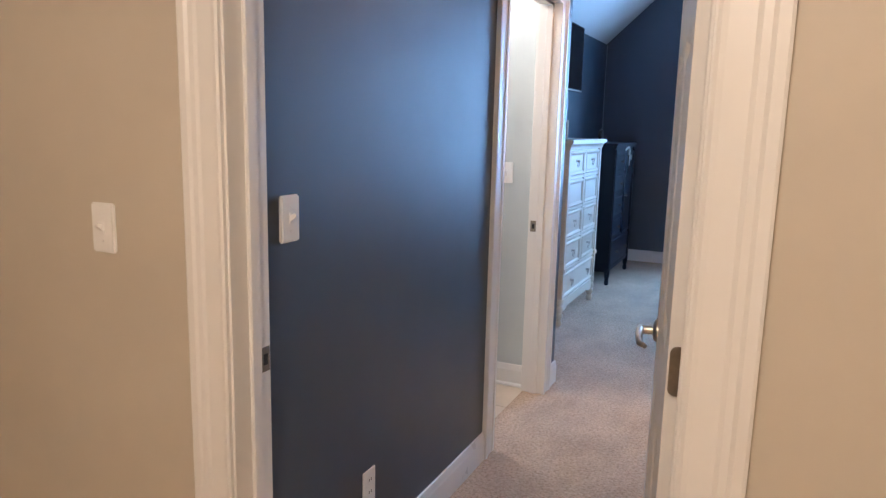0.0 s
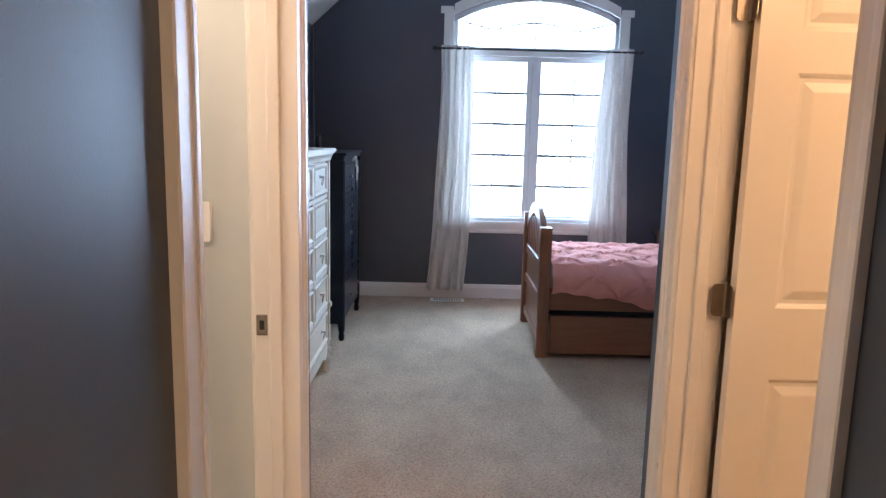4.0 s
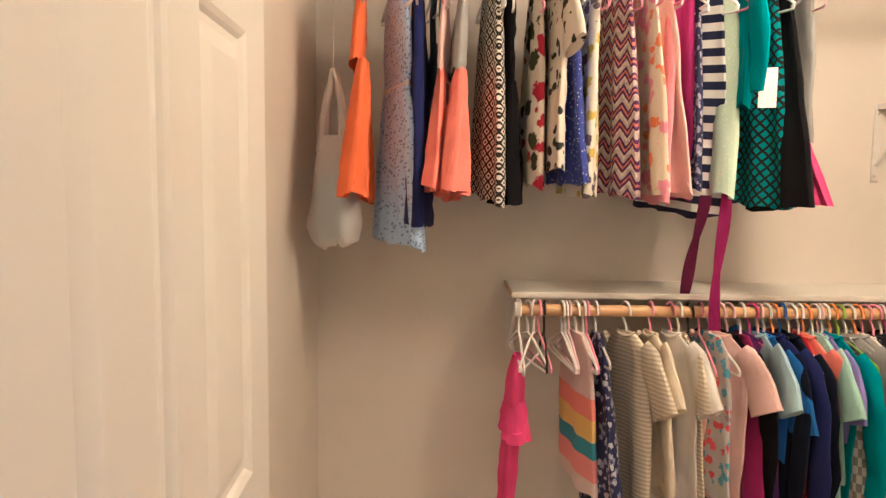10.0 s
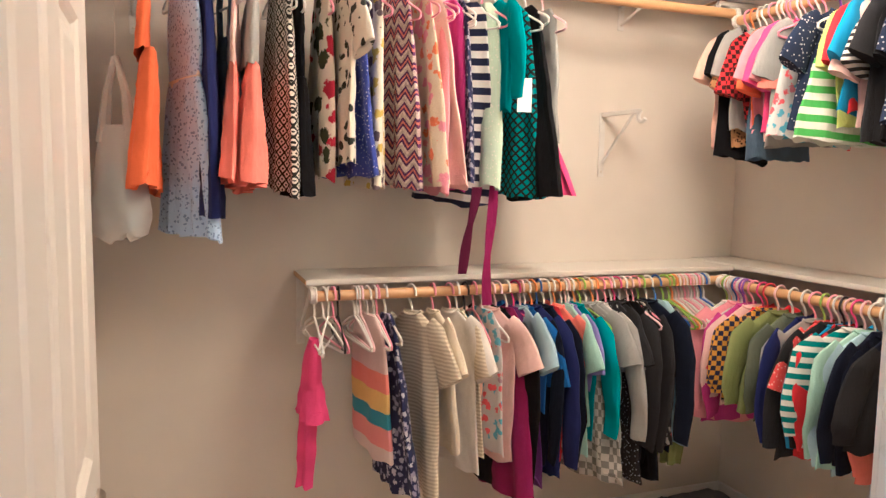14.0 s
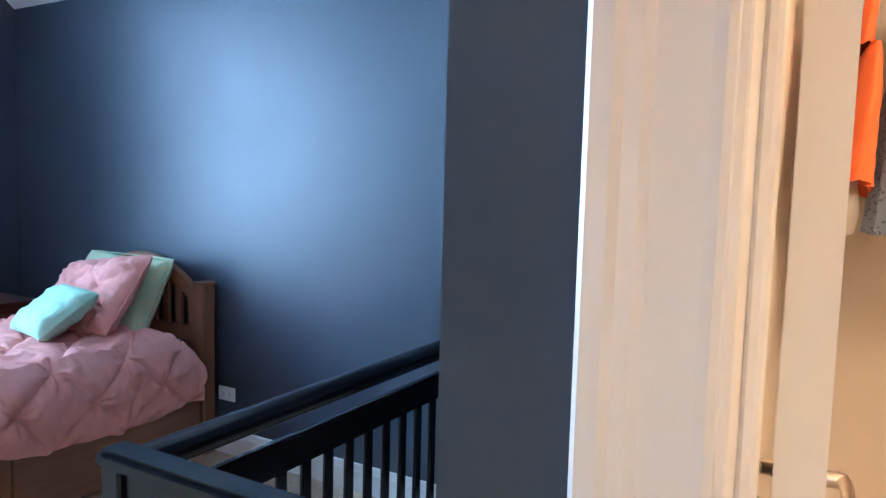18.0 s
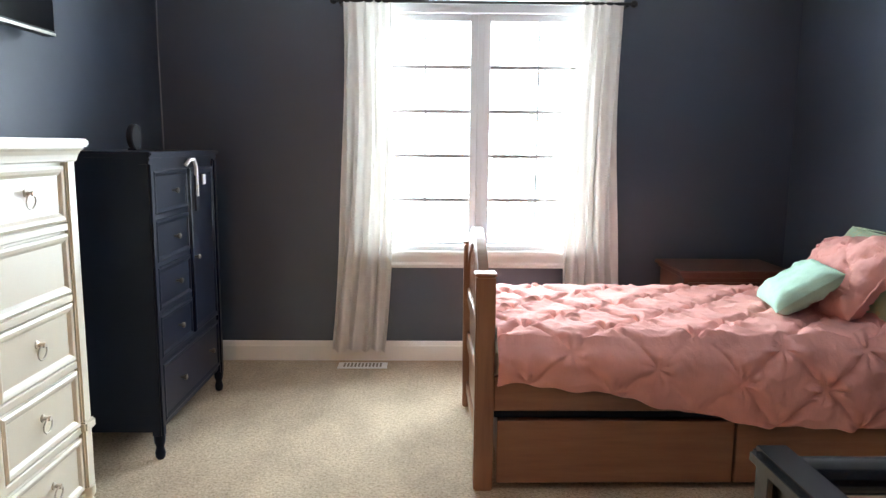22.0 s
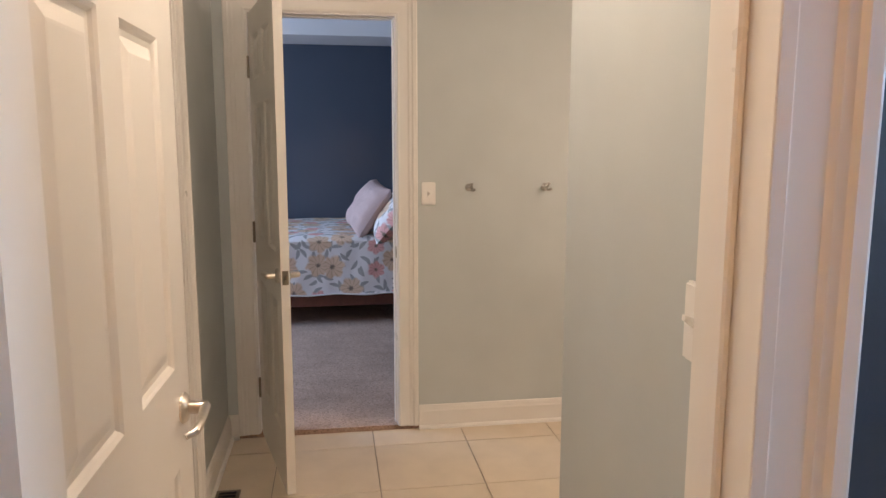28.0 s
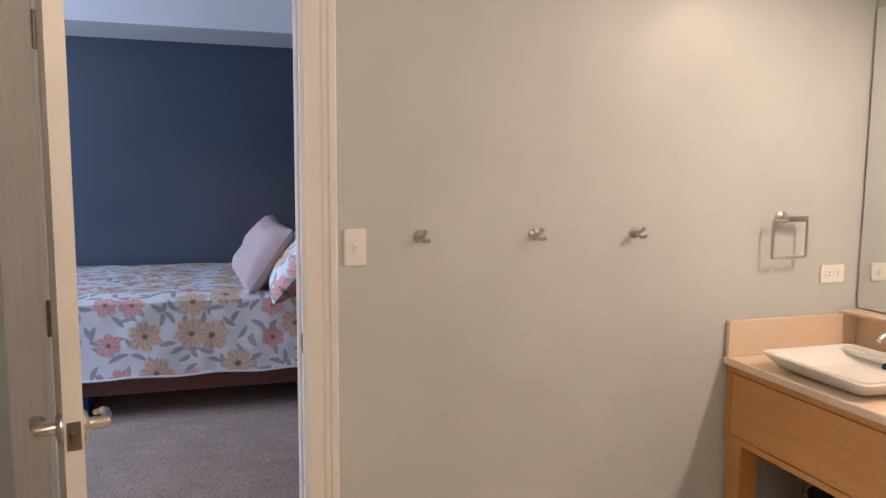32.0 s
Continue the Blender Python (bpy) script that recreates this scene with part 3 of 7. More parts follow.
def arch(x, extra=0.0):
    """Underside of the segmental arch at x."""
    c, half, rise = (WX0 + WX1) / 2, (WX1 - WX0) / 2, PEAK - SPRING
    r = (half * half + rise * rise) / (2 * rise)
    u = max(-half - extra, min(half + extra, x - c))
    return PEAK - r + math.sqrt(max((r + extra) ** 2 - u * u, 0.0))


north = bmesh.new()
prism(gable(XW - 0.12, WX0, 0), YN, 8.09, 1, north)
prism(gable(WX1, XE + 0.12, 0), YN, 8.09, 1, north)
box(WX0, WX1, YN, 8.09, 0, SILL, 0, north)
NARC = 24
xs_arch = [WX0 + (WX1 - WX0) * i / NARC for i in range(NARC + 1)]
prism([(x, arch(x)) for x in xs_arch] + [(x, vault(x)) for x in sorted({WX0, WX1, *[x for x in (XL, XR) if WX0 < x < WX1]}, reverse=True)], YN, 8.09, 1, north)
structure("wall_bedroom_north", north, NAVY, "navy painted gable wall round the arched window")

vault_bm = bmesh.new()
for pts in ([(XW - 0.12, EAVE - 0.12 * RISE), (XL, FLAT), (XL, FLAT + 0.12), (XW - 0.12, EAVE + 0.05)], [(XL, FLAT), (XR, FLAT), (XR, FLAT + 0.12), (XL, FLAT + 0.12)], [(XR, FLAT), (XE + 0.12, EAVE - 0.12 * RISE), (XE + 0.12, EAVE + 0.05), (XR, FLAT + 0.12)]):
    prism(pts, 3.79, 8.09, 1, vault_bm)
structure("ceiling_bedroom", vault_bm, CEIL, "white vaulted bedroom ceiling", "ceiling")
flat_bm = bmesh.new()
for b in ((-2.4, 2.32, -1.8, 1.25), (-1.02, 2.32, 1.25, 3.79), (-3.92, -1.784, 1.31, 5.74), (-1.784, -1.02, 1.31, 3.79)):
    box(*b, H, H + 0.1, 0, flat_bm)
structure("ceiling", flat_bm, CEIL, "white flat ceiling", "ceiling")

# hall behind the start
wall("wall_hall", [(-2.52, -2.4, -1.92, 1.25, 0, H), (1.6, 1.72, -1.92, 1.19, 0, H), (-2.4, 1.6, -1.92, -1.8, 0, H)], [TAN], {}, "tan painted hall wall")

# bathroom
wall("wall_bath_west", opening(1.31, 5.74, 2.857 - J, 3.545 + J, DOOR_H + J, "y", -3.92, -3.80), [SAGE, NAVY], {"-x": 1, "": 0}, "pale sage bathroom wall with robe hooks")
wall("wall_bath_north", [(-3.8, -1.784, 5.68, 5.74, 0, H)], [SAGE], {}, "pale sage bathroom wall behind the mirror")
wall("wall_bath_south", opening(-3.8, -1.02, -2.95 - J, -2.40 + J, DOOR_H + J, "x", 2.58, 2.70), [GREY, SAGE], {"+y": 1, "": 0}, "pale sage wall with the toilet room's opening")
wall("wall_toilet_room", [(-3.8, -1.9, 1.31, 1.43, 0, H), (-1.9, -1.78, 1.31, 2.58, 0, H)], [GREY], {}, "grey painted toilet room wall")
wall("wall_toilet_room_west", [(-3.80, -3.794, 1.43, 2.58, 0, H)], [GREY], {}, "grey painted toilet room wall")

# far bedroom
wall("wall_far_bedroom", [(-7.57, -7.45, -0.3, 6.2, 0, 2.9), (-7.45, -3.92, 6.08, 6.2, 0, 2.9), (-3.92, -3.8, 5.74, 6.2, 0, 2.9), (-3.92, -3.8, -0.3, 1.31, 0, 2.9), (-3.92, -3.8, 1.31, 5.74, H, 2.9),
                         (-7.45, -6.0, -0.42, -0.3, 0, 2.9), (-4.6, -3.8, -0.42, -0.3, 0, 2.9), (-6.0, -4.6, -0.42, -0.3, 0, 0.9), (-6.0, -4.6, -0.42, -0.3, 2.3, 2.9)], [NAVY], {}, "navy painted far bedroom wall")
tray = bmesh.new()
for b in ((-7.45, -6.85, -0.3, 6.08), (-4.5, -3.92, -0.3, 6.08), (-6.85, -4.5, 4.25, 6.08), (-6.85, -4.5, -0.3, 0.4)):
    box(*b, 2.40, 2.9, 0, tray)
box(-6.85, -4.5, 0.4, 4.25, 2.74, 2.9, 0, tray)
structure("ceiling_far_bedroom", tray, CEIL, "white tray ceiling of the far bedroom", "ceiling")

# ---- door frames ----
frame_entry = structure("door_frame_entry", box(-0.888, -0.886, 1.2, 1.21, 0, 0.01), TRIM, "white painted entry door frame", "door frame")
jambs(frame_entry, "y", 1.188, 1.312, -0.87, 0.035, DOOR_H, 1.255)
casing(frame_entry, "y", 1.19, -1, -0.876, 0.041, DOOR_H + 0.006)
strike(frame_entry, "x", -0.87, 1, 1.292, 0.905)

frame_bath = structure("door_frame_bath", box(-1.0, -0.99, 2.868, 2.87, 0, 0.01), TRIM, "white painted bathroom door frame", "door frame")
jambs(frame_bath, "x", -1.022, -0.898, 2.880, 3.630, DOOR_H, -0.962)
casing(frame_bath, "x", VX0, 1, 2.874, 3.636, DOOR_H + 0.006)
casing(frame_bath, "x", -1.02, -1, 2.874, 3.636, DOOR_H + 0.006)
strike(frame_bath, "y", 3.630, -1, -1.002, 0.92)

frame_closet = structure("door_frame_closet", box(0.2, 0.21, 2.878, 2.88, 0, 0.01), TRIM, "white painted closet door frame", "door frame")
jambs(frame_closet, "x", 0.128, 0.252, 2.890, 3.636, DOOR_H, 0.192)
casing(frame_closet, "x", VX1, -1, 2.884, 3.642, DOOR_H + 0.006, 0.0, 0.83)
casing(frame_closet, "x", 0.25, 1, 2.884, 3.642, DOOR_H + 0.006)

frame_far = structure("door_frame_far_bedroom", box(-3.87, -3.86, 2.853, 2.855, 0, 0.01), TRIM, "white painted far bedroom door frame", "door frame")
jambs(frame_far, "x", -3.922, -3.798, 2.857, 3.545, DOOR_H, -3.858)
casing(frame_far, "x", -3.80, 1, 2.851, 3.551, DOOR_H + 0.006)
strike(frame_far, "y", 3.545, -1, -3.818, 0.905)

frame_toilet = structure("door_frame_toilet_room", box(-2.967, -2.965, 2.62, 2.63, 0, 0.01), TRIM, "white painted toilet room door frame", "door frame")
jambs(frame_toilet, "y", 2.578, 2.702, -2.95, -2.40, DOOR_H, 2.64)
casing(frame_toilet, "y", 2.70, 1, -2.956, -2.394, DOOR_H + 0.006)
strike(frame_toilet, "x", -2.95, 1, 2.68, 0.92)

# ---- baseboards ----
baseboard("baseboard_vestibule_west", "x", VX0, 1, 1.31, 2.772)
baseboard("baseboard_vestibule_corner", "x", VX0, 1, 3.738, YS + 0.014)
baseboard("baseboard_closet_corner", "x", VX1, -1, 3.7255, YSE + 0.014)
baseboard("baseboard_vestibule_east", "x", VX1, -1, 1.31, 2.782)
baseboard("baseboard_bedroom_south_west", "y", YS, 1, XW, VX0)
baseboard("baseboard_bedroom_south_east", "y", YSE, 1, VX1, XE)
baseboard("baseboard_bedroom_west", "x", XW, 1, YS + 0.014, YN - 0.014)
baseboard("baseboard_bedroom_east", "x", XE, -1, YS + 0.014, YN - 0.014)
baseboard("baseboard_bedroom_north", "y", YN, -1, XW, XE)
baseboard("baseboard_bath_west", "x", -3.80, 1, 3.655, 5.68, True, "white baseboard with shoe moulding over the tiles")
baseboard("baseboard_bath_corner", "x", -3.80, 1, 2.70, 2.75, True)
baseboard("baseboard_bath_south", "y", 2.70, 1, -3.786, -3.042, True)
baseboard("baseboard_bath_return", "y", 3.74, -1, -1.784, -1.045, True)
baseboard("baseboard_closet_east", "x", 2.20, -1, 1.31, 3.755)
baseboard("baseboard_closet_south", "y", 1.31, 1, 0.25, 2.186)
baseboard("baseboard_closet_north", "y", 3.755, -1, 0.25, 2.186)
baseboard("baseboard_hall", "y", 1.19, -1, -2.4, -0.95)
baseboard("baseboard_toilet", "x", -3.794, 1, 1.43, 2.58, True)

# ---- the arched window ----
GY = 8.05
# Grille vinyl greyed to stand for its backlit shade against bright panes.
BAR = plain("backlit_vinyl_grille", (0.42, 0.41, 0.40), 0.5, 0, 10, 0.01, 0.02)
win = structure("window_1", box(WX0, WX1, YN - 0.002, 8.085, SILL, SILL + 0.03, 0.002), VINYL, "white arched casement window with grilles", "window")
part("frame_side", box(WX0, WX0 + 0.028, 8.005, 8.085, SILL + 0.03, SPRING), VINYL, win)
part("frame_side", box(WX1 - 0.028, WX1, 8.005, 8.085, SILL + 0.03, SPRING), VINYL, win)
part("transom_bar", box(WX0 + 0.045, WX1 - 0.045, 7.985, 8.085, 2.115, 2.19, 0.004), VINYL, win)
arch_bm = bmesh.new()
for i in range(NARC):
    a, b = WX0 + (WX1 - WX0) * i / NARC, WX0 + (WX1 - WX0) * (i + 1) / NARC
    prism([(a, arch(a) - 0.05), (b, arch(b) - 0.05), (b, arch(b)), (a, arch(a))], 8.005, 8.085, 1, arch_bm)
part("arch_frame", arch_bm, VINYL, win)
MX = (WX0 + WX1) / 2
for x0, x1, a, b in ((WX0 + 0.028, MX - 0.015, 0.046, 0.046), (MX + 0.015, WX1 - 0.028, 0.046, 0.046)):
    sash = part("sash", box(x0, x0 + a, GY - 0.03, GY + 0.03, 0.705, 2.115, 0.004), VINYL, win)
    part("stile", box(x1 - b, x1, GY - 0.03, GY + 0.03, 0.705, 2.115, 0.004), VINYL, sash)
    part("rail", box(x0 + a, x1 - b, GY - 0.03, GY + 0.03, 0.705, 0.748, 0.004), VINYL, sash)
    part("rail", box(x0 + a, x1 - b, GY - 0.03, GY + 0.03, 2.072, 2.115, 0.004), VINYL, sash)
    pane = part("pane", box(x0 + a - 0.005, x1 - b + 0.005, GY - 0.004, GY + 0.004, 0.743, 2.077), GLASS, sash)
    pane.visible_shadow = False
    for z in (1.006, 1.276, 1.545, 1.809):
        part("grille_bar", box(x0 + a, x1 - b, GY - 0.011, GY + 0.011, z - 0.012, z + 0.012), BAR, sash)
    gx = (x0 + a + x1 - b) / 2 + 0.012
    part("grille_bar", box(gx - 0.0055, gx + 0.0055, GY - 0.0095, GY + 0.0095, 0.748, 2.072), BAR, sash)
    part("crank_cover", prism([(x0 + 0.10, 0.715), (x0 + 0.20, 0.715), (x0 + 0.18, 0.731), (x0 + 0.12, 0.733)], GY - 0.065, GY - 0.03, 1), VINYL, sash)
    part("crank_arm", box(x0 + 0.10, x0 + 0.165, GY - 0.075, GY - 0.065, 0.718, 0.728, 0.002), BRASS, sash)
part("mullion", box(MX - 0.015, MX + 0.015, 8.0, 8.085, 0.73, 2.115), VINYL, win)
top_pane = bmesh.new()
for i in range(NARC):
    a, b = WX0 + 0.04 + (WX1 - WX0 - 0.08) * i / NARC, WX0 + 0.04 + (WX1 - WX0 - 0.08) * (i + 1) / NARC
    prism([(a, 2.185), (b, 2.185), (b, arch(b) - 0.045), (a, arch(a) - 0.045)], GY - 0.004, GY + 0.004, 1, top_pane)
tp = part("arched_pane", top_pane, GLASS, win)
tp.visible_shadow = False
# sunburst grille: a low inner arc and three spokes
inner = bmesh.new()
for i in range(16):
    a, b = MX - 0.36 + 0.72 * i / 16, MX - 0.36 + 0.72 * (i + 1) / 16
    za, zb = 2.33 + 0.07 * (1 - ((a - MX) / 0.36) ** 2), 2.33 + 0.07 * (1 - ((b - MX) / 0.36) ** 2)
    prism([(a, za - 0.007), (b, zb - 0.007), (b, zb + 0.007), (a, za + 0.007)], GY - 0.009, GY + 0.009, 1, inner)
part("grille_arc", inner, VINYL, win)
part("grille_spoke", box(MX - 0.006, MX + 0.006, GY - 0.008, GY + 0.008, 2.19, PEAK - 0.05), VINYL, win)
for s in (-1, 1):
    part("grille_spoke", prism([(MX + s * 0.35, 2.328), (MX + s * 0.36, 2.345), (MX + s * 0.69, 2.425), (MX + s * 0.69, 2.408)], GY - 0.008, GY + 0.008, 1), VINYL, win)

trim = structure("trim_window", box(WX0 - 0.13, WX1 + 0.13, YN - 0.05, YN - 0.001, 0.672, 0.70, 0.006, None, 2), TRIM, "white painted window casing with sill and apron", "window casing")
part("apron", prism([(YN - 0.001, 0.59), (YN - 0.018, 0.594), (YN - 0.022, 0.612), (YN - 0.016, 0.627), (YN - 0.02, 0.672), (YN - 0.001, 0.672)], WX0 - 0.10, WX1 + 0.10, 0), TRIM, trim)
for s, x in ((-1, WX0), (1, WX1)):
    part("side_casing", box(min(x, x + s * 0.086), max(x, x + s * 0.086), YN - 0.02, YN - 0.001, 0.70, SPRING + 0.04, 0.004), TRIM, trim)
    part("corner_block", box(min(x + s * 0.006, x + s * 0.115), max(x + s * 0.006, x + s * 0.115), YN - 0.026, YN - 0.0205, SPRING + 0.01, SPRING + 0.07, 0.004), TRIM, trim)
head = bmesh.new()
for i in range(NARC):
    a, b = WX0 + (WX1 - WX0) * i / NARC, WX0 + (WX1 - WX0) * (i + 1) / NARC
    prism([(a, arch(a)), (b, arch(b)), (b, arch(b) + 0.09), (a, arch(a) + 0.09)], YN - 0.02, YN - 0.001, 1, head)
part("arched_casing", head, TRIM, trim)

# ---- curtains on a dark rod ----
rod = thing("curtain_rod", pose(0, 0, 0), "dark bronze curtain rod with ball ends", "curtain rod")
part("pole", tube([(-0.60, YN - 0.085, 2.158), (1.105, YN - 0.085, 2.158)], 0.009, 12), DARK, rod, "", True)
for x in (-0.615, 1.12):
    part("finial", lathe([(0.004, -0.022), (0.016, -0.015), (0.022, 0), (0.016, 0.015), (0.004, 0.022)], 14, None, Matrix.Translation((x, YN - 0.085, 2.158)) @ Matrix.Rotation(radians(90), 4, "Y")), DARK, rod, "", True)
for x in (-0.575, 1.08):
    part("bracket", box(x - 0.008, x + 0.008, YN - 0.09, YN, 2.14, 2.152, 0.002), DARK, rod)


def curtain(name, x_top, x_bot, w_top, w_bot, w_mid, seed, label, pull):
    """A pleated panel; pull bows its inner edge where it was drawn aside."""
    rnd = random.Random(seed)
    bm = bmesh.new()
    nu, nv = 90, 44
    ph = [rnd.uniform(0, 6.28) for _ in range(5)]
    grid = []
    for j in range(nv + 1):
        v = j / nv
        z = 2.185 - v * 2.10
        xc = x_top + (x_bot - x_top) * v
        w = w_top + (w_bot - w_top) * v
        w -= w_mid * math.sin(math.pi * min(1, v * 1.3)) * (1 if v < 0.77 else 1)
        row = []
        for i in range(nu + 1):
            u = i / nu - 0.5
            deep = 0.010 + 0.020 * v ** 0.5
            fold = math.sin(u * 30 + ph[0] + 0.8 * math.sin(v * 3 + ph[1]) + 0.9 * math.sin(u * 7 + ph[4])) * deep + math.sin(u * 61 + ph[2] + v * 2) * 0.003
            if v < 0.03:
                fold *= 0.5
            x = xc + u * w + pull * math.sin(math.pi * v) * 0.03 + 0.006 * math.sin(v * 9 + u * 20 + ph[3])
            row.append(bm.verts.new((x, YN - 0.085 + fold, z + 0.008 * math.sin(u * 16 + ph[4]) * v)))
        grid.append(row)
    for a, b in zip(grid, grid[1:]):
        for i in range(nu):
            bm.faces.new((a[i], a[i + 1], b[i + 1], b[i]))
    ob = thing(name, pose(0, 0, 0), label, "curtain", "window curtains")
    p = part("panel", bm, CURTAIN, ob, "", True)
    mod = p.modifiers.new("thickness", "SOLIDIFY")
    mod.thickness = 0.002
    return ob


curtain("curtain", -0.425, -0.485, 0.27, 0.335, 0.0, 3, "pale grey curtain panel hanging in soft pleats", 1)
curtain("curtain", 0.935, 0.94, 0.24, 0.37, 0.0, 8, "pale grey curtain panel hanging behind the bed", -1)

# ---- white chest of drawers ----
def bead(x, y0, y1, z0, z1, w, t, mat, parent, name="moulding"):
    """A raised mitred frame on a front that faces +x."""
    bm = bmesh.new()
    rings = []
    for inset, out in ((0, 0), (0, t * 0.6), (w * 0.3, t), (w * 0.65, t * 0.75), (w, 0.0005), (w, -0.0005)):
        rings.append([bm.verts.new((x + out, y, z)) for y, z in ((y0 + inset, z0 + inset), (y1 - inset, z0 + inset), (y1 - inset, z1 - inset), (y0 + inset, z1 - inset))])
    for a, b in zip(rings, rings[1:]):
        for k in range(4):
            bm.faces.new((a[k], a[(k + 1) % 4], b[(k + 1) % 4], b[k]))
    return part(name, bm, mat, parent)


def ring_pull(parent, x, y, z):
    knob = part("ring_pull", lathe([(0.012, 0), (0.012, 0.003), (0.006, 0.006), (0.006, 0.018), (0.009, 0.02), (0.007, 0.026)], 12, None, Matrix.Translation((x, y, z)) @ Matrix.Rotation(radians(90), 4, "Y")), NICKEL, parent, "nickel ring pull", True)
    pts = [(x + 0.02 - 0.006 * math.sin(a / 2), y + 0.023 * math.sin(a), z - 0.022 + 0.023 * math.cos(a)) for a in [2 * math.pi * k / 16 for k in range(16)]]
    part("ring", tube(pts, 0.0028, 6, None, True), NICKEL, knob, "", True)


FX = -1.195
chest = thing("chest_of_drawers", pose(-1.4, 5.46, 0), "ivory painted chest of drawers with nickel ring pulls", "chest of drawers")
chest_inv = chest.matrix_world.inverted()


def cpart(name, bm, mat, label="", smooth=False, parent=None):
    for v in bm.verts:
        v.co = chest_inv @ v.co
    return part(name, bm, mat, parent or chest, label, smooth)


CY0, CY1 = 4.946, 5.932
cpart("body", box(-1.635, FX - 0.008, CY0 + 0.003, CY1 - 0.003, 0.13, 1.30, 0.003), IVORY)
for y in (CY0, CY1 - 0.052):
    cpart("corner_post", box(FX - 0.045, FX + 0.012, y, y + 0.052, 0.20, 1.30, 0.006, None, 2), IVORY)
    cpart("corner_block", box(FX - 0.05, FX + 0.022, y - 0.008, y + 0.06, 0.40, 0.435, 0.006, None, 2), IVORY)
    foot = [(0.020, 0.0), (0.026, 0.01), (0.030, 0.03), (0.022, 0.05), (0.034, 0.075), (0.034, 0.09), (0.024, 0.105), (0.035, 0.125), (0.035, 0.145), (0.025, 0.158), (0.036, 0.175), (0.036, 0.205)]
    cpart("turned_foot", lathe(foot, 20, None, Matrix.Translation((FX - 0.016, y + 0.026, 0))), IVORY, "", True)
for y in (CY0 + 0.01, CY1 - 0.07):
    cpart("back_foot", box(-1.63, -1.57, y, y + 0.06, 0, 0.14, 0.003), IVORY)
cpart("apron", prism([(CY0 + 0.05, 0.19), (CY0 + 0.05, 0.12), (CY0 + 0.12, 0.10), (CY0 + 0.2, 0.125), (CY1 - 0.2, 0.125), (CY1 - 0.12, 0.10), (CY1 - 0.05, 0.12), (CY1 - 0.05, 0.19)], FX - 0.02, FX + 0.002, 0), IVORY)
# cornice and top
cor = [(0.0, 1.280), (0.004, 1.284), (0.005, 1.290), (0.008, 1.302), (0.014, 1.314), (0.020, 1.321), (0.021, 1.326)]
bm = bmesh.new()
rings = [[bm.verts.new((x, y, z)) for x, y in ((-1.645, CY0 - t), (FX + 0.012 + t, CY0 - t), (FX + 0.012 + t, CY1 + t), (-1.645, CY1 + t))] for t, z in cor]
for a, b in zip(rings, rings[1:]):
    for k in range(4):
        bm.faces.new((a[k], a[(k + 1) % 4], b[(k + 1) % 4], b[k]))
bm.faces.new(rings[-1])
bm.faces.new(rings[0][::-1])
cpart("cornice", bm, IVORY)
cpart("top", box(-1.65, FX + 0.045, CY0 - 0.033, CY1 + 0.033, 1.326, 1.352, 0.006, None, 2), IVORY)
# side panels
for y, s in ((CY0 + 0.003, -1), (CY1 - 0.003, 1)):
    bm = bmesh.new()
    rings = []
    for inset, out in ((0, 0.0), (0.0, 0.006), (0.010, 0.008), (0.02, 0.002), (0.024, 0.0005)):
        rings.append([bm.verts.new((x, y + s * out, z)) for x, z in ((-1.58 + inset, 0.42 + inset), (-1.29 - inset, 0.42 + inset), (-1.29 - inset, 1.225 - inset), (-1.58 + inset, 1.225 - inset))])
    for a, b in zip(rings, rings[1:]):
        for k in range(4):
            bm.faces.new((a[k], a[(k + 1) % 4], b[(k + 1) % 4], b[k]))
    cpart("side_panel_moulding", bm, IVORY)
    cpart("plinth_rail", box(-1.635, FX - 0.03, min(y, y + s * 0.006), max(y, y + s * 0.006), 0.13, 0.385, 0.002), IVORY)
rows = [(1.095, 1.268), (0.868, 1.058), (0.648, 0.836), (0.425, 0.612)]
mid = 5.439
for r, (z0, z1) in enumerate(rows):
    cpart("drawer_rail", box(FX - 0.008, FX + 0.004, CY0 + 0.052, CY1 - 0.052, z0 - 0.028, z0 - 0.004, 0.003), IVORY)
    for y0, y1 in ((CY0 + 0.058, mid - 0.024), (mid + 0.024, CY1 - 0.058)):
        d = cpart("drawer", box(FX - 0.02, FX - 0.003, y0, y1, z0, z1, 0.002), IVORY)
        b = bead(FX - 0.003, y0, y1, z0, z1, 0.028, 0.011, IVORY, d)
        for v in b.data.vertices:
            v.co = chest_inv @ v.co
        if r != 1:
            k = (y0 + y1) / 2
            before = set(d.children_recursive)
            ring_pull(d, FX - 0.003, k, (z0 + z1) / 2 + 0.015)
            for o in set(d.children_recursive) - before:
                for v in o.data.vertices:
                    v.co = chest_inv @ v.co
cpart("centre_stile", box(FX - 0.008, FX + 0.005, mid - 0.022, mid + 0.022, 0.40, 1.268, 0.004), IVORY)
d = cpart("drawer", box(FX - 0.02, FX - 0.003, CY0 + 0.058, CY1 - 0.058, 0.205, 0.385, 0.002), IVORY)
b = bead(FX - 0.003, CY0 + 0.058, CY1 - 0.058, 0.205, 0.385, 0.026, 0.010, IVORY, d)
for v in b.data.vertices:
    v.co = chest_inv @ v.co
for y in (5.22, 5.70):
    before = set(d.children_recursive)
    ring_pull(d, FX - 0.003, y, 0.305)
    for o in set(d.children_recursive) - before:
        for v in o.data.vertices:
            v.co = chest_inv @ v.co

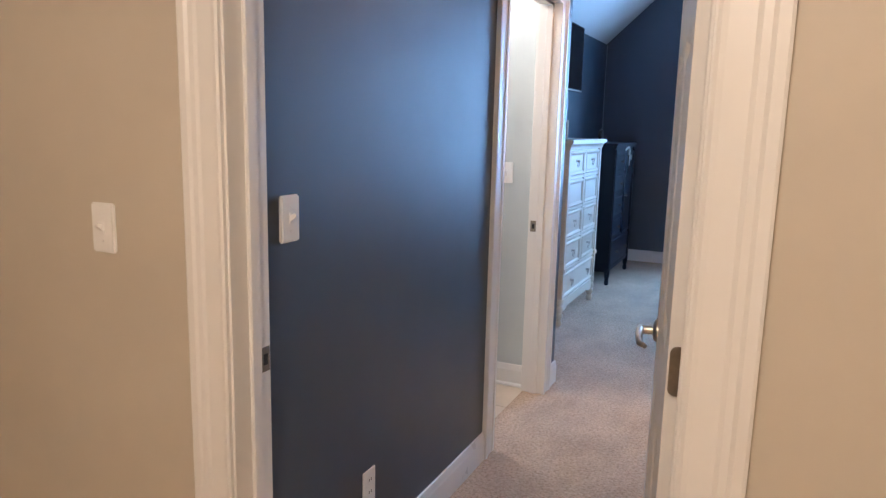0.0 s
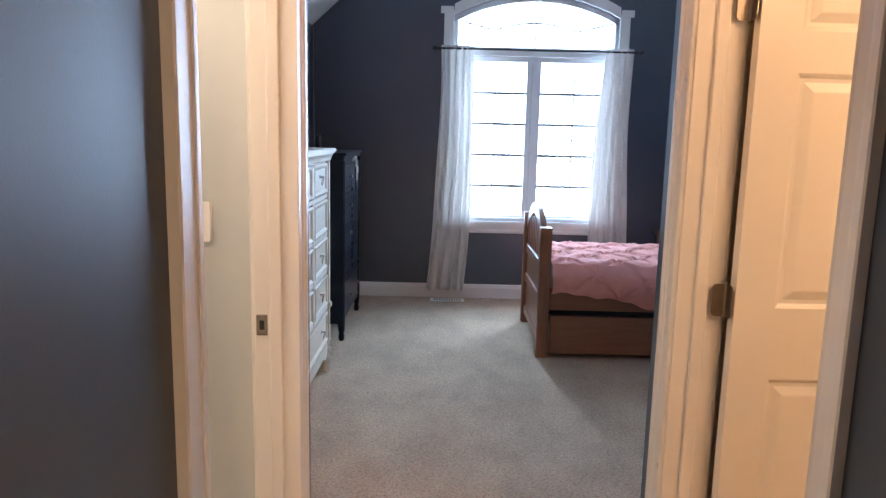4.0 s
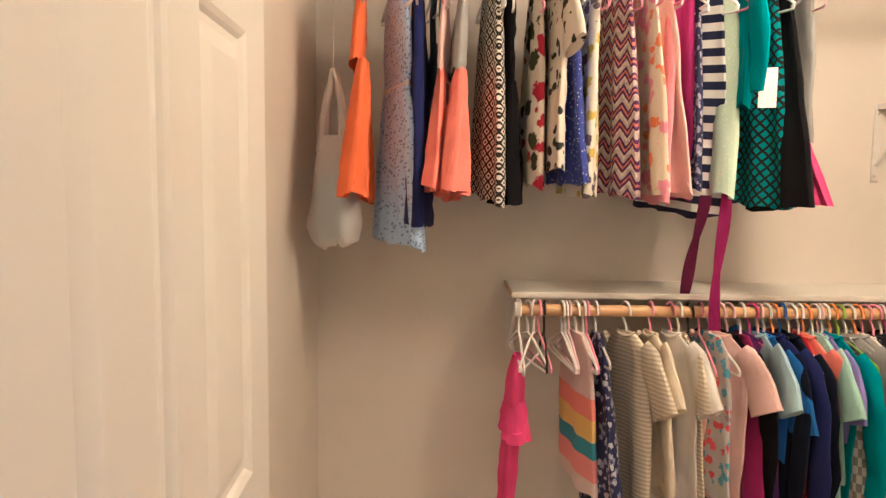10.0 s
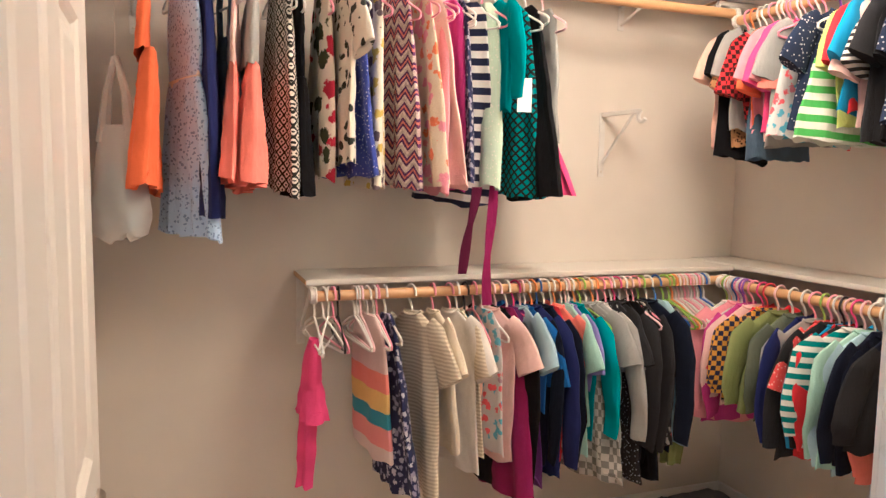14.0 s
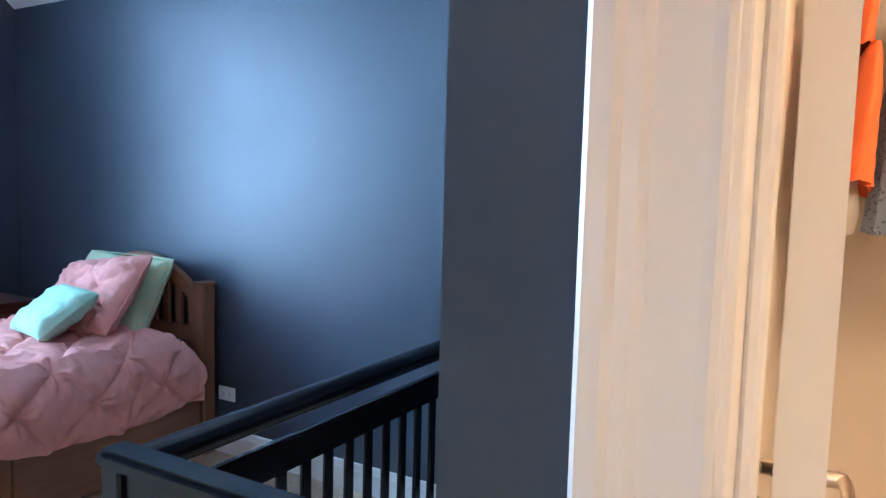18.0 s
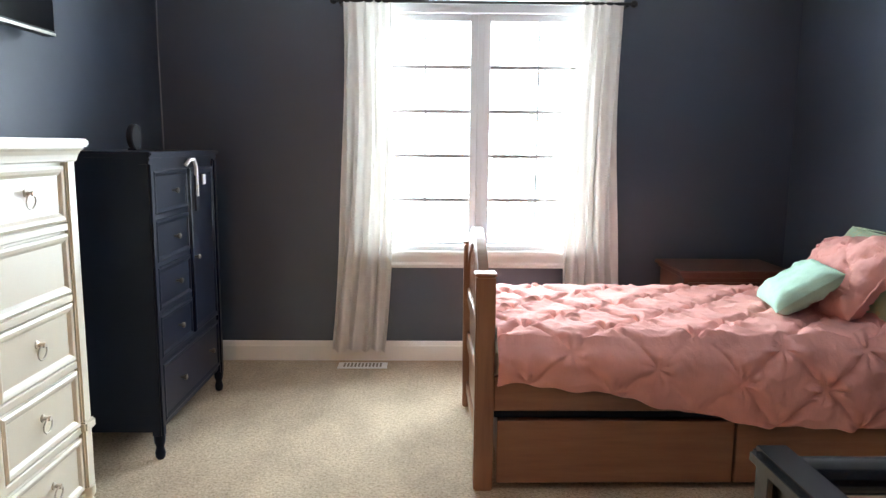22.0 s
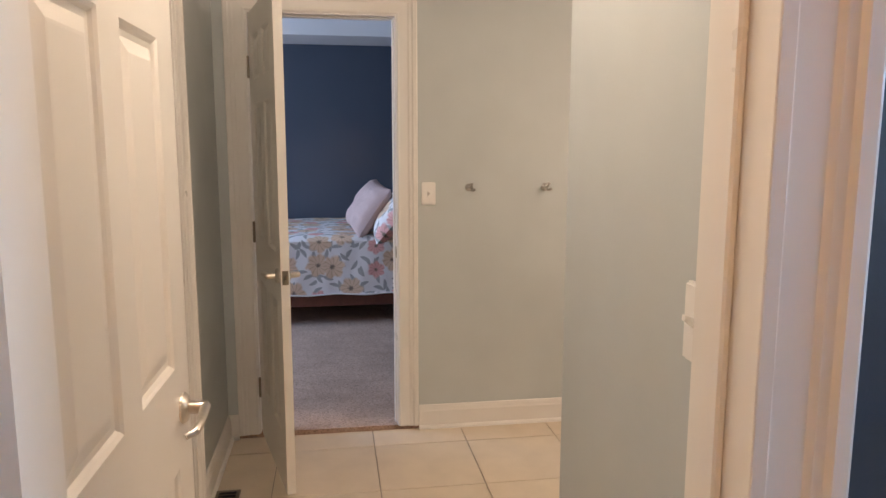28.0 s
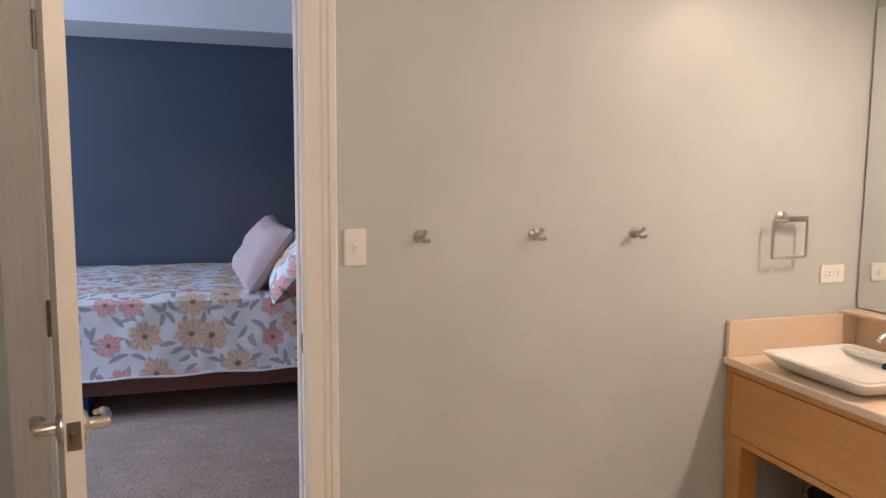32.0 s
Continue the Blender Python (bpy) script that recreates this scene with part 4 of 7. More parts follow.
# ---- framed picture and box on the chest ----
PALE = wood("pale_ash", (0.62, 0.50, 0.36), (0.74, 0.63, 0.48), 0.45, 1.0, 2, 0.05)
fr = thing("picture_frame", pose(-1.46, 5.692, 1.352, 0, 0, -24), "small square pale wooden frame with a mottled print", "picture frame")
for x0, x1, z0, z1 in ((-0.072, 0.072, 0, 0.018), (-0.072, 0.072, 0.126, 0.144), (-0.072, -0.054, 0.018, 0.126), (0.054, 0.072, 0.018, 0.126)):
    part("frame_bar", box(-0.028, 0.010, x0, x1, z0, z1, 0.002), PALE, fr)
part("backing", box(-0.028, -0.022, -0.054, 0.054, 0.018, 0.126), PALE, fr)
part("print", box(-0.0215, -0.018, -0.054, 0.054, 0.018, 0.126), pattern("mottled_print", "blooms", (0.62, 0.55, 0.42), (0.10, 0.10, 0.09), (0.35, 0.22, 0.10), 1.9), fr, "cream print with dark mottling")

# ---- television on the wall ----
tv = thing("television", pose(-1.575, 6.10, 2.04, 0, 0, 0), "black flat television on a wall bracket", "television")
part("screen_frame", box(-0.02, 0.02, -0.50, 0.50, -0.285, 0.285, 0.005, None, 2), DARK, tv)
part("screen", box(0.0205, 0.023, -0.488, 0.488, -0.265, 0.273), SCREEN, tv, "glossy black screen")
part("lower_trim", box(0.0205, 0.0235, -0.499, 0.499, -0.284, -0.272, 0.001), NICKEL, tv)
part("wall_bracket", box(-0.083, -0.02, -0.12, 0.12, -0.12, 0.12, 0.003), DARK, tv)
part("bracket_arm", box(-0.08, -0.02, -0.2, -0.14, -0.1, -0.06, 0.003), DARK, tv)
cord = thing("power_cord", pose(0, 0, 0), "thin pale cord running down the corner of the wall", "cord")
part("sheath", tube([(-1.648, 7.958, 2.32), (-1.65, 7.95, 1.9), (-1.642, 7.94, 1.5), (-1.64, 7.94, 1.25)], 0.004, 6), plain("grey_cord", (0.30, 0.30, 0.32), 0.6), cord)

# ---- blue-black chest in the corner ----
dark = thing("chest_of_drawers", pose(0, 0, 0), "blue-black painted chest of drawers in the corner, drawers beside a door", "chest of drawers")
DX0, DX1, DY0, DY1 = -1.63, -1.20, 6.53, 7.43
part("body", box(DX0, DX1, DY0 + 0.01, DY1 - 0.01, 0.12, 1.275, 0.004), INK, dark)
part("top", box(DX0 - 0.005, DX1 + 0.03, DY0 - 0.015, DY1 + 0.015, 1.285, 1.305, 0.006, None, 2), INK, dark)
part("top_moulding", box(DX0, DX1 + 0.018, DY0 - 0.003, DY1 + 0.003, 1.262, 1.285, 0.005, None, 2), INK, dark)
for y in (DY0, DY1 - 0.045):
    part("corner_post", box(DX1 - 0.03, DX1 + 0.018, y, y + 0.045, 0.10, 1.262, 0.008, None, 2), INK, dark)
    part("foot", lathe([(0.014, 0.0), (0.02, 0.01), (0.022, 0.03), (0.016, 0.055), (0.023, 0.075), (0.025, 0.11)], 14, None, Matrix.Translation((DX1 - 0.006, y + 0.022, 0))), INK, dark, "", True)
    part("foot", lathe([(0.014, 0.0), (0.022, 0.03), (0.016, 0.055), (0.025, 0.13)], 14, None, Matrix.Translation((DX0 + 0.03, y + 0.022, 0))), INK, dark, "", True)
zs = [(1.045, 1.225), (0.845, 1.02), (0.64, 0.82), (0.435, 0.615)]
for z0, z1 in zs:
    d = part("drawer", box(DX1 - 0.004, DX1 + 0.008, DY0 + 0.055, 6.985, z0, z1, 0.004), INK, dark)
    bead(DX1 + 0.008, DY0 + 0.055, 6.985, z0, z1, 0.022, 0.007, INK, d)
    part("knob", lathe([(0.005, 0), (0.005, 0.012), (0.012, 0.018), (0.013, 0.026), (0.007, 0.031)], 12, None, Matrix.Translation((DX1 + 0.008, 6.80, (z0 + z1) / 2)) @ Matrix.Rotation(radians(90), 4, "Y")), BRASS, d, "dark metal knob", True)
d = part("drawer", box(DX1 - 0.004, DX1 + 0.008, DY0 + 0.055, DY1 - 0.055, 0.155, 0.405, 0.004), INK, dark)
bead(DX1 + 0.008, DY0 + 0.055, DY1 - 0.055, 0.155, 0.405, 0.022, 0.007, INK, d)
for y in (6.80, 7.22):
    part("knob", lathe([(0.005, 0), (0.005, 0.012), (0.012, 0.018), (0.013, 0.026), (0.007, 0.031)], 12, None, Matrix.Translation((DX1 + 0.008, y, 0.28)) @ Matrix.Rotation(radians(90), 4, "Y")), BRASS, d, "dark metal knob", True)
d = part("door", box(DX1 - 0.004, DX1 + 0.010, 7.015, DY1 - 0.055, 0.435, 1.225, 0.004), INK, dark)
bead(DX1 + 0.010, 7.015, DY1 - 0.055, 0.435, 1.225, 0.03, 0.007, INK, d)
part("knob", lathe([(0.005, 0), (0.005, 0.012), (0.012, 0.018), (0.013, 0.026), (0.007, 0.031)], 12, None, Matrix.Translation((DX1 + 0.01, 7.05, 0.80)) @ Matrix.Rotation(radians(90), 4, "Y")), BRASS, d, "dark metal knob", True)
# things hung on it and standing on it
bag = thing("hair_tie_strap", pose(DX1 + 0.02, 7.0, 1.19), "white and dark strap hung over the chest's corner", "strap")
part("loop", tube([(0.0, -0.05, 0.05), (0.012, -0.03, 0.075), (0.012, 0.03, 0.075), (0.012, 0.055, 0.04), (0.012, 0.06, -0.10)], 0.009, 8), PLASTIC, bag, "", True)
part("tag", box(0.003, 0.011, 0.16, 0.20, -0.05, 0.0, 0.002), PLASTIC, bag)
part("dark_band", box(0.003, 0.012, 0.04, 0.075, -0.17, 0.0, 0.003), DARK, bag)
ck = thing("desk_clock", pose(-1.45, 7.05, 1.305), "small dark clock-like box on the dark chest", "clock")
part("case", lathe([(0.055, -0.015), (0.06, -0.01), (0.06, 0.01), (0.055, 0.015)], 20, None, Matrix.Translation((0, 0, 0.063)) @ Matrix.Rotation(radians(90), 4, "Y")), DARK, ck, "", True)
part("stand", box(-0.02, 0.02, -0.03, 0.03, 0, 0.01, 0.002), DARK, ck)

# ---- the bed with its drawers ----
bed = thing("bed", pose(0, 0, 0), "honey oak single bed with arched slatted ends and trundle drawers", "bed")
BY0, BY1, BX0, BX1 = 6.254, 7.235, 0.118, 2.125


def bed_end(x0, x1, post_h, peak):
    for y0, y1 in ((BY0, BY0 + 0.075), (BY1 - 0.075, BY1)):
        p = part("post", box(x0, x1, y0, y1, 0, post_h, 0.006, None, 2), OAK_V, bed)
        part("cap", box(x0 - 0.004, x1 + 0.004, y0 - 0.004, y1 + 0.004, post_h, post_h + 0.012, 0.004), OAK_V, p)
    n = 20
    a, b = BY0 + 0.075, BY1 - 0.075
    xa, xb = x0 + 0.018, x1 - 0.018
    bm = bmesh.new()
    for i in range(n):
        ya, yb = a + (b - a) * i / n, a + (b - a) * (i + 1) / n
        f = lambda y: post_h - 0.05 + (peak - post_h + 0.05) * max(0.0, math.sin(math.pi * (y - a) / (b - a))) ** 0.8
        prism([(ya, f(ya) - 0.075), (yb, f(yb) - 0.075), (yb, f(yb)), (ya, f(ya))], xa, xb, 0, bm)
    bmesh.ops.remove_doubles(bm, verts=bm.verts[:], dist=1e-4)
    part("arched_rail", bm, OAK, bed)
    for z0, z1 in ((0.56, 0.63), (0.33, 0.40), (0.08, 0.14)):
        part("cross_rail", box(xa, xb, a, b, z0, z1, 0.004), OAK, bed)
    part("lower_panel", box((xa + xb) / 2 - 0.006, (xa + xb) / 2 + 0.006, a, b, 0.14, 0.56), OAK, bed)
    for i in range(9):
        y = a + (b - a) * (i + 0.5) / 9
        part("slat", box((xa + xb) / 2 - 0.009, (xa + xb) / 2 + 0.009, y - 0.022, y + 0.022, 0.63, post_h + 0.5 * (peak - post_h) * math.sin(math.pi * (y - a) / (b - a)) - 0.04, 0.002), OAK_V, bed)


bed_end(BX0, BX0 + 0.075, 0.855, 0.985)
bed_end(BX1 - 0.075, BX1, 0.845, 0.975)
for y in (BY0 + 0.012, BY1 - 0.04):
    part("side_rail", box(BX0 + 0.075, BX1 - 0.075, y, y + 0.028, 0.325, 0.465, 0.004), OAK, bed)
part("slat_base", box(BX0 + 0.075, BX1 - 0.075, BY0 + 0.04, BY1 - 0.04, 0.34, 0.37), OAK, bed)
for x0, x1 in ((BX0 + 0.09, 1.14), (1.15, BX1 - 0.09)):
    d = part("trundle_drawer", box(x0, x1, BY0 + 0.012, BY0 + 0.034, 0.03, 0.285, 0.003), OAK, bed, "flat oak drawer front")
    part("drawer_box", box(x0 + 0.02, x1 - 0.02, BY0 + 0.034, BY0 + 0.80, 0.04, 0.22), OAK, d)
# added dark strip; its colour stands for the shade in the gap above the drawers
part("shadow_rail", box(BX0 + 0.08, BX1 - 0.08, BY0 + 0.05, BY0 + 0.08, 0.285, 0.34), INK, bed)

mat = thing("mattress", pose(0, 0, 0), "white mattress under the coral duvet", "mattress")
part("pad", box(BX0 + 0.08, BX1 - 0.08, BY0 + 0.05, BY1 - 0.05, 0.37, 0.58, 0.05, None, 3), PLASTIC, mat)


def pinch(x, y):
    """Height of a pintuck duvet: cloth gathered to points on a diamond lattice, with creases between them."""
    s = 0.160
    x += 0.020 * noise.noise((x * 3.1, y * 3.1, 7.0))
    y += 0.020 * noise.noise((x * 3.1, y * 3.1, 3.0))
    p, q = (x + y) / s, (x - y) / s
    a, b = p / 2 - round(p / 2), q / 2 - round(q / 2)
    da, db = abs(a) * 2, abs(b) * 2
    node = math.hypot(a, b) * s * 1.414
    ang = math.atan2(b, a)
    k = round(p / 2) * 3.1 + round(q / 2) * 5.7
    crease = (1 - math.exp(-da / 0.16)) * (1 - math.exp(-db / 0.16))
    star = abs(math.sin(ang * 3.5 + k + 1.6 * noise.noise((x * 5, y * 5, 1.0))))
    puff = 0.019 * crease
    fold = 0.012 * star * math.exp(-((node - 0.045) / 0.035) ** 2)
    slack = 0.007 * (1 - abs(noise.noise((x * 8.5 + 2, y * 8.5, 0.3))) * 2.2)
    return puff + fold + slack * min(1.0, node / 0.05) + 0.003 * noise.noise((x * 34, y * 34, 5.0))


def duvet():
    bm = bmesh.new()
    x0, x1 = BX0 + 0.082, BX1 - 0.135
    nx, ns = 270, 210
    drop_n, drop_f, wide = 0.33, 0.30, BY1 - BY0 + 0.03
    y_near = BY0 - 0.03
    r = 0.09
    grid = []
    for i in range(nx + 1):
        x = x0 + (x1 - x0) * i / nx
        row = []
        t = i / nx
        f = min(1.0, max(0.0, (t - 0.05) / 0.62))
        hem = 0.165 * f * f * (3 - 2 * f) + 0.007 * math.sin(x * 17) + 0.005 * math.sin(x * 41)
        dn = drop_n - 0.155 + hem - 0.13 * max(0.0, (t - 0.86) / 0.14) ** 2
        path_len = dn + wide + drop_f
        for j in range(ns + 1):
            s = path_len * j / ns
            if s < dn:
                y, z, n = y_near, 0.622 - (dn - s), (0, -1, 0)
            elif s < dn + wide:
                u = s - dn
                y, z, n = y_near + u, 0.622, (0, 0, 1)
            else:
                y, z, n = y_near + wide, 0.622 - (s - dn - wide), (0, 1, 0)
            # round the shoulders
            e = min(abs(s - dn), abs(s - dn - wide))
            if e < r:
                k = (r - e) / r
                z -= 0.018 * k * k
                y += (0.018 if s < dn + wide / 2 else -0.018) * k * k
            p = pinch(x * 1.0, s * 1.0)
            z -= 0.10 * (1 - max(0.0, min(1.0, (x1 - x) / 0.16))) ** 2
            bulge = 0.035 * math.sin(math.pi * min(1, max(0, (s / dn)))) if s < dn else 0
            row.append(bm.verts.new((x, y + n[1] * (p * (0.6 + 0.65 * f) + bulge), z + n[2] * p * 1.2)))
        grid.append(row)
    for a, b in zip(grid, grid[1:]):
        for j in range(ns):
            bm.faces.new((a[j], a[j + 1], b[j + 1], b[j]))
    return bm, [row[0].co.copy() for row in grid]


duv = thing("duvet", pose(0, 0, 0), "coral pink pintuck duvet draped over the bed", "duvet")
duvet_bm, duvet_edge = duvet()
part("cover", duvet_bm, CORAL, duv, "", True)
part("hem", tube([p + Vector((0, 0.004, 0.003)) for p in duvet_edge], 0.006, 8), CORAL, duv, "folded coral hem", True)


def pillow(name, w, h, t, m, mat, label, group="pillows on the bed", frill=0.0, seed=1, tuck=0.0):
    bm = bmesh.new()
    nu, nv = (60, 60) if tuck else (34, 34)
    sides = []
    for s in (1, -1):
        g = []
        for i in range(nu + 1):
            row = []
            for j in range(nv + 1):
                u, v = 2 * i / nu - 1, 2 * j / nv - 1
                e = max(0.0, (1 - u ** 4) * (1 - v ** 4)) ** 0.55
                x = w / 2 * u * (1 - 0.06 * (1 - v * v) * abs(u)) * 1.0
                z = h / 2 * v * (1 - 0.06 * (1 - u * u) * abs(v))
                wr = 0.010 * noise.noise((u * 2.6 + seed, v * 2.6, s)) + 0.004 * noise.noise((u * 9, v * 9 + seed, s))
                gather = tuck * (pinch(x * 1.4 + seed, z * 1.4) - 0.02) if tuck else 0.0
                row.append(bm.verts.new((x, s * (t / 2 * e + wr * e * 1.5 + gather * min(1.0, e * 1.5)), z)))
            g.append(row)
        for a, b in zip(g, g[1:]):
            for j in range(nv):
                bm.faces.new((a[j], a[j + 1], b[j + 1], b[j]))
    bmesh.ops.remove_doubles(bm, verts=bm.verts[:], dist=0.0004)
    ob = thing(name, m, label, "pillow", group)
    part("cover", bm, mat, ob, "", True)
    if frill:
        pts = []
        k = 60
        for i in range(k):
            a = 2 * math.pi * i / k
            c, sn = math.cos(a), math.sin(a)
            q = max(abs(c), abs(sn))
            pts.append((w / 2 * c / q * 0.985, 0.003 * math.sin(i * 2.3), h / 2 * sn / q * 0.985))
        part("piping", tube(pts, 0.004, 6, None, True), mat, ob, "", True)
    return ob


pillow("pillow", 0.66, 0.46, 0.17, pose(1.945, 6.78, 0.755, 26, 0, 90) @ pose(0, 0, 0, 0, 0, 0), SAGEGOLD, "sage green damask bed pillow leaning on the headboard", frill=0.01, seed=2)
pillow("pillow", 0.60, 0.44, 0.17, pose(1.76, 6.70, 0.785, 40, 0, 84) @ pose(0, 0, 0, 0, 10, 0), CORAL, "coral pintucked bed pillow leaning on the green one", frill=0.01, seed=5, tuck=0.9)
pillow("throw_pillow", 0.42, 0.30, 0.13, pose(1.52, 6.60, 0.758, 55, 0, 72) @ pose(0, 0, 0, 0, 4, 0), MINT, "mint green throw pillow propped on the duvet", seed=9)

# ---- nightstand ----
ns_ = thing("nightstand", pose(0, 0, 0), "dark cherry nightstand between the bed and the window wall", "nightstand")
part("top", box(1.32, 1.96, 7.45, 7.90, 0.645, 0.668, 0.006, None, 2), CHERRY, ns_)
part("upper_moulding", box(1.34, 1.94, 7.47, 7.89, 0.625, 0.645, 0.004), CHERRY, ns_)
part("body", box(1.355, 1.925, 7.485, 7.885, 0.06, 0.625, 0.003), CHERRY, ns_)
for z0, z1 in ((0.44, 0.60), (0.26, 0.42), (0.09, 0.24)):
    d = part("drawer", box(1.38, 1.90, 7.472, 7.485, z0, z1, 0.003), CHERRY, ns_)
    part("knob", lathe([(0.006, 0), (0.006, 0.012), (0.013, 0.02), (0.008, 0.028)], 12, None, Matrix.Translation((1.64, 7.472, (z0 + z1) / 2)) @ Matrix.Rotation(radians(90), 4, "X")), BRASS, d, "", True)
for x in (1.36, 1.88):
    for y in (7.49, 7.84):
        part("foot", box(x, x + 0.04, y, y + 0.04, 0, 0.06, 0.002), CHERRY, ns_)

# ---- crib ----
crib = thing("crib", pose(0, 0, 0), "black lacquered baby crib without its mattress", "crib")
KX0, KX1, KY0, KY1 = 0.465, 1.935, 3.915, 4.72


def end_panel(x0, x1):
    for y0, y1 in ((KY0, KY0 + 0.05), (KY1 - 0.05, KY1)):
        part("post", prism([(y0, 0), (y1, 0), (y1, 0.86), (y0, 0.86)], x0, x1, 0, None, 0.006), BLACK, crib)
    part("end_top_rail", box(x0 - 0.012, x1 + 0.006, KY0 - 0.005, KY1 + 0.004, 0.838, 0.872, 0.010, None, 2), BLACK, crib)
    part("end_board", box(x0 + 0.012, x1 - 0.012, KY0 + 0.05, KY1 - 0.05, 0.70, 0.838, 0.003), BLACK, crib)
    part("end_low_rail", box(x0 + 0.01, x1 - 0.01, KY0 + 0.05, KY1 - 0.05, 0.20, 0.27, 0.004), BLACK, crib)
    for i in range(8):
        y = KY0 + 0.05 + (KY1 - KY0 - 0.10) * (i + 0.5) / 8
        part("spindle", box((x0 + x1) / 2 - 0.008, (x0 + x1) / 2 + 0.008, y - 0.015, y + 0.015, 0.27, 0.70, 0.004), BLACK, crib)


end_panel(KX0, KX0 + 0.05)
end_panel(KX1 - 0.05, KX1)
for y, s in ((KY1 - 0.03, 1), (KY0 + 0.03, -1)):
    part("top_rail", tube([(KX0 + 0.04, y, 0.832), (KX1 - 0.04, y, 0.832)], 0.030, 14), BLACK, crib, "", True)
    part("upper_board", box(KX0 + 0.05, KX1 - 0.05, y - 0.012, y + 0.012, 0.680, 0.762, 0.005, None, 2), BLACK, crib)
    part("lower_rail", box(KX0 + 0.05, KX1 - 0.05, y - 0.012, y + 0.012, 0.19, 0.26, 0.005, None, 2), BLACK, crib)
    for i in range(16):
        x = KX0 + 0.05 + (KX1 - KX0 - 0.10) * (i + 0.5) / 16
        part("spindle", box(x - 0.017, x + 0.017, y - 0.007, y + 0.007, 0.26, 0.680, 0.004), BLACK, crib)

# ---- floor register, outlets ----
reg = thing("floor_register", pose(-0.46, 7.845, 0.0), "white metal floor register set in the carpet", "floor register")
part("plate", box(-0.15, 0.15, -0.055, 0.055, 0.0, 0.006, 0.002), PLASTIC, reg)
for i in range(11):
    x = -0.11 + 0.022 * i
    part("louvre", box(x - 0.006, x + 0.006, -0.036, 0.036, 0.0062, 0.0075), BRASS, reg)
outlet("outlet", pose(XE, 6.20, 0.30, 0, 0, -90), "white duplex outlet on the navy wall beside the bed", True)
outlet("outlet", pose(VX0, 1.82, 0.33, 0, 0, 90), "white duplex outlet on the navy passage wall")
toggle_switch("light_switch", pose(VX0, 1.442, 1.206, 0, 0, 90), "white toggle switch on the navy passage wall")
toggle_switch("light_switch", pose(-1.235, 1.19, 1.188), "white toggle switch on the tan hall wall")

# ---- the closet ----
HANGER_INK = {
    "white": plain("white_hanger_plastic", (0.80, 0.78, 0.74), 0.3, 0, 20, 0.0, 0.02), "pink": plain("pink_hanger_plastic", (0.80, 0.30, 0.42), 0.3, 0, 20, 0.0, 0.02),
    "pale pink": plain("pale_pink_hanger_plastic", (0.82, 0.55, 0.58), 0.3, 0, 20, 0.0, 0.02), "magenta": plain("magenta_hanger_plastic", (0.60, 0.04, 0.20), 0.3, 0, 20, 0.0, 0.02),
    "orange": plain("orange_hanger_plastic", (0.80, 0.28, 0.05), 0.3, 0, 20, 0.0, 0.02), "green": plain("green_hanger_plastic", (0.30, 0.48, 0.05), 0.3, 0, 20, 0.0, 0.02),
    "blue": plain("blue_hanger_plastic", (0.03, 0.12, 0.45), 0.3, 0, 20, 0.0, 0.02), "black": plain("black_hanger_plastic", (0.015, 0.015, 0.018), 0.3, 0, 20, 0.0, 0.02),
    "purple": plain("purple_hanger_plastic", (0.18, 0.06, 0.42), 0.3, 0, 20, 0.0, 0.02), "red": plain("red_hanger_plastic", (0.60, 0.04, 0.05), 0.3, 0, 20, 0.0, 0.02),
}
BRACKET = plain("white_bracket_enamel", (0.72, 0.70, 0.66), 0.4, 0, 30, 0.02, 0.04)
RAW_WOOD = wood("raw_shelf_edge", (0.42, 0.24, 0.10), (0.60, 0.38, 0.17), 0.6, 1.0, 0, 0.0)
SHELF = paint("white_shelf_laminate", (0.76, 0.73, 0.67), 0.4, 0.05, 0.02)


def bands(name, stops):
    """Cloth printed in level bands: (share of the way down over 0.6 m, colour)."""
    mat, nt, b = nodes_of(name)
    split = nt.nodes.new("ShaderNodeSeparateXYZ")
    nt.links.new(coords(nt), split.inputs[0])
    down = nt.nodes.new("ShaderNodeMath")
    down.operation, down.inputs[1].default_value = "MULTIPLY", -1 / 0.6
    nt.links.new(split.outputs[2], down.inputs[0])
    r = ramp(nt, down.outputs[0], stops)
    r.color_ramp.interpolation = "CONSTANT"
    nt.links.new(r.outputs[0], b.inputs["Base Color"])
    b.inputs["Roughness"].default_value = 0.85
    rumple(nt, b, coords(nt), 380.0)
    return mat


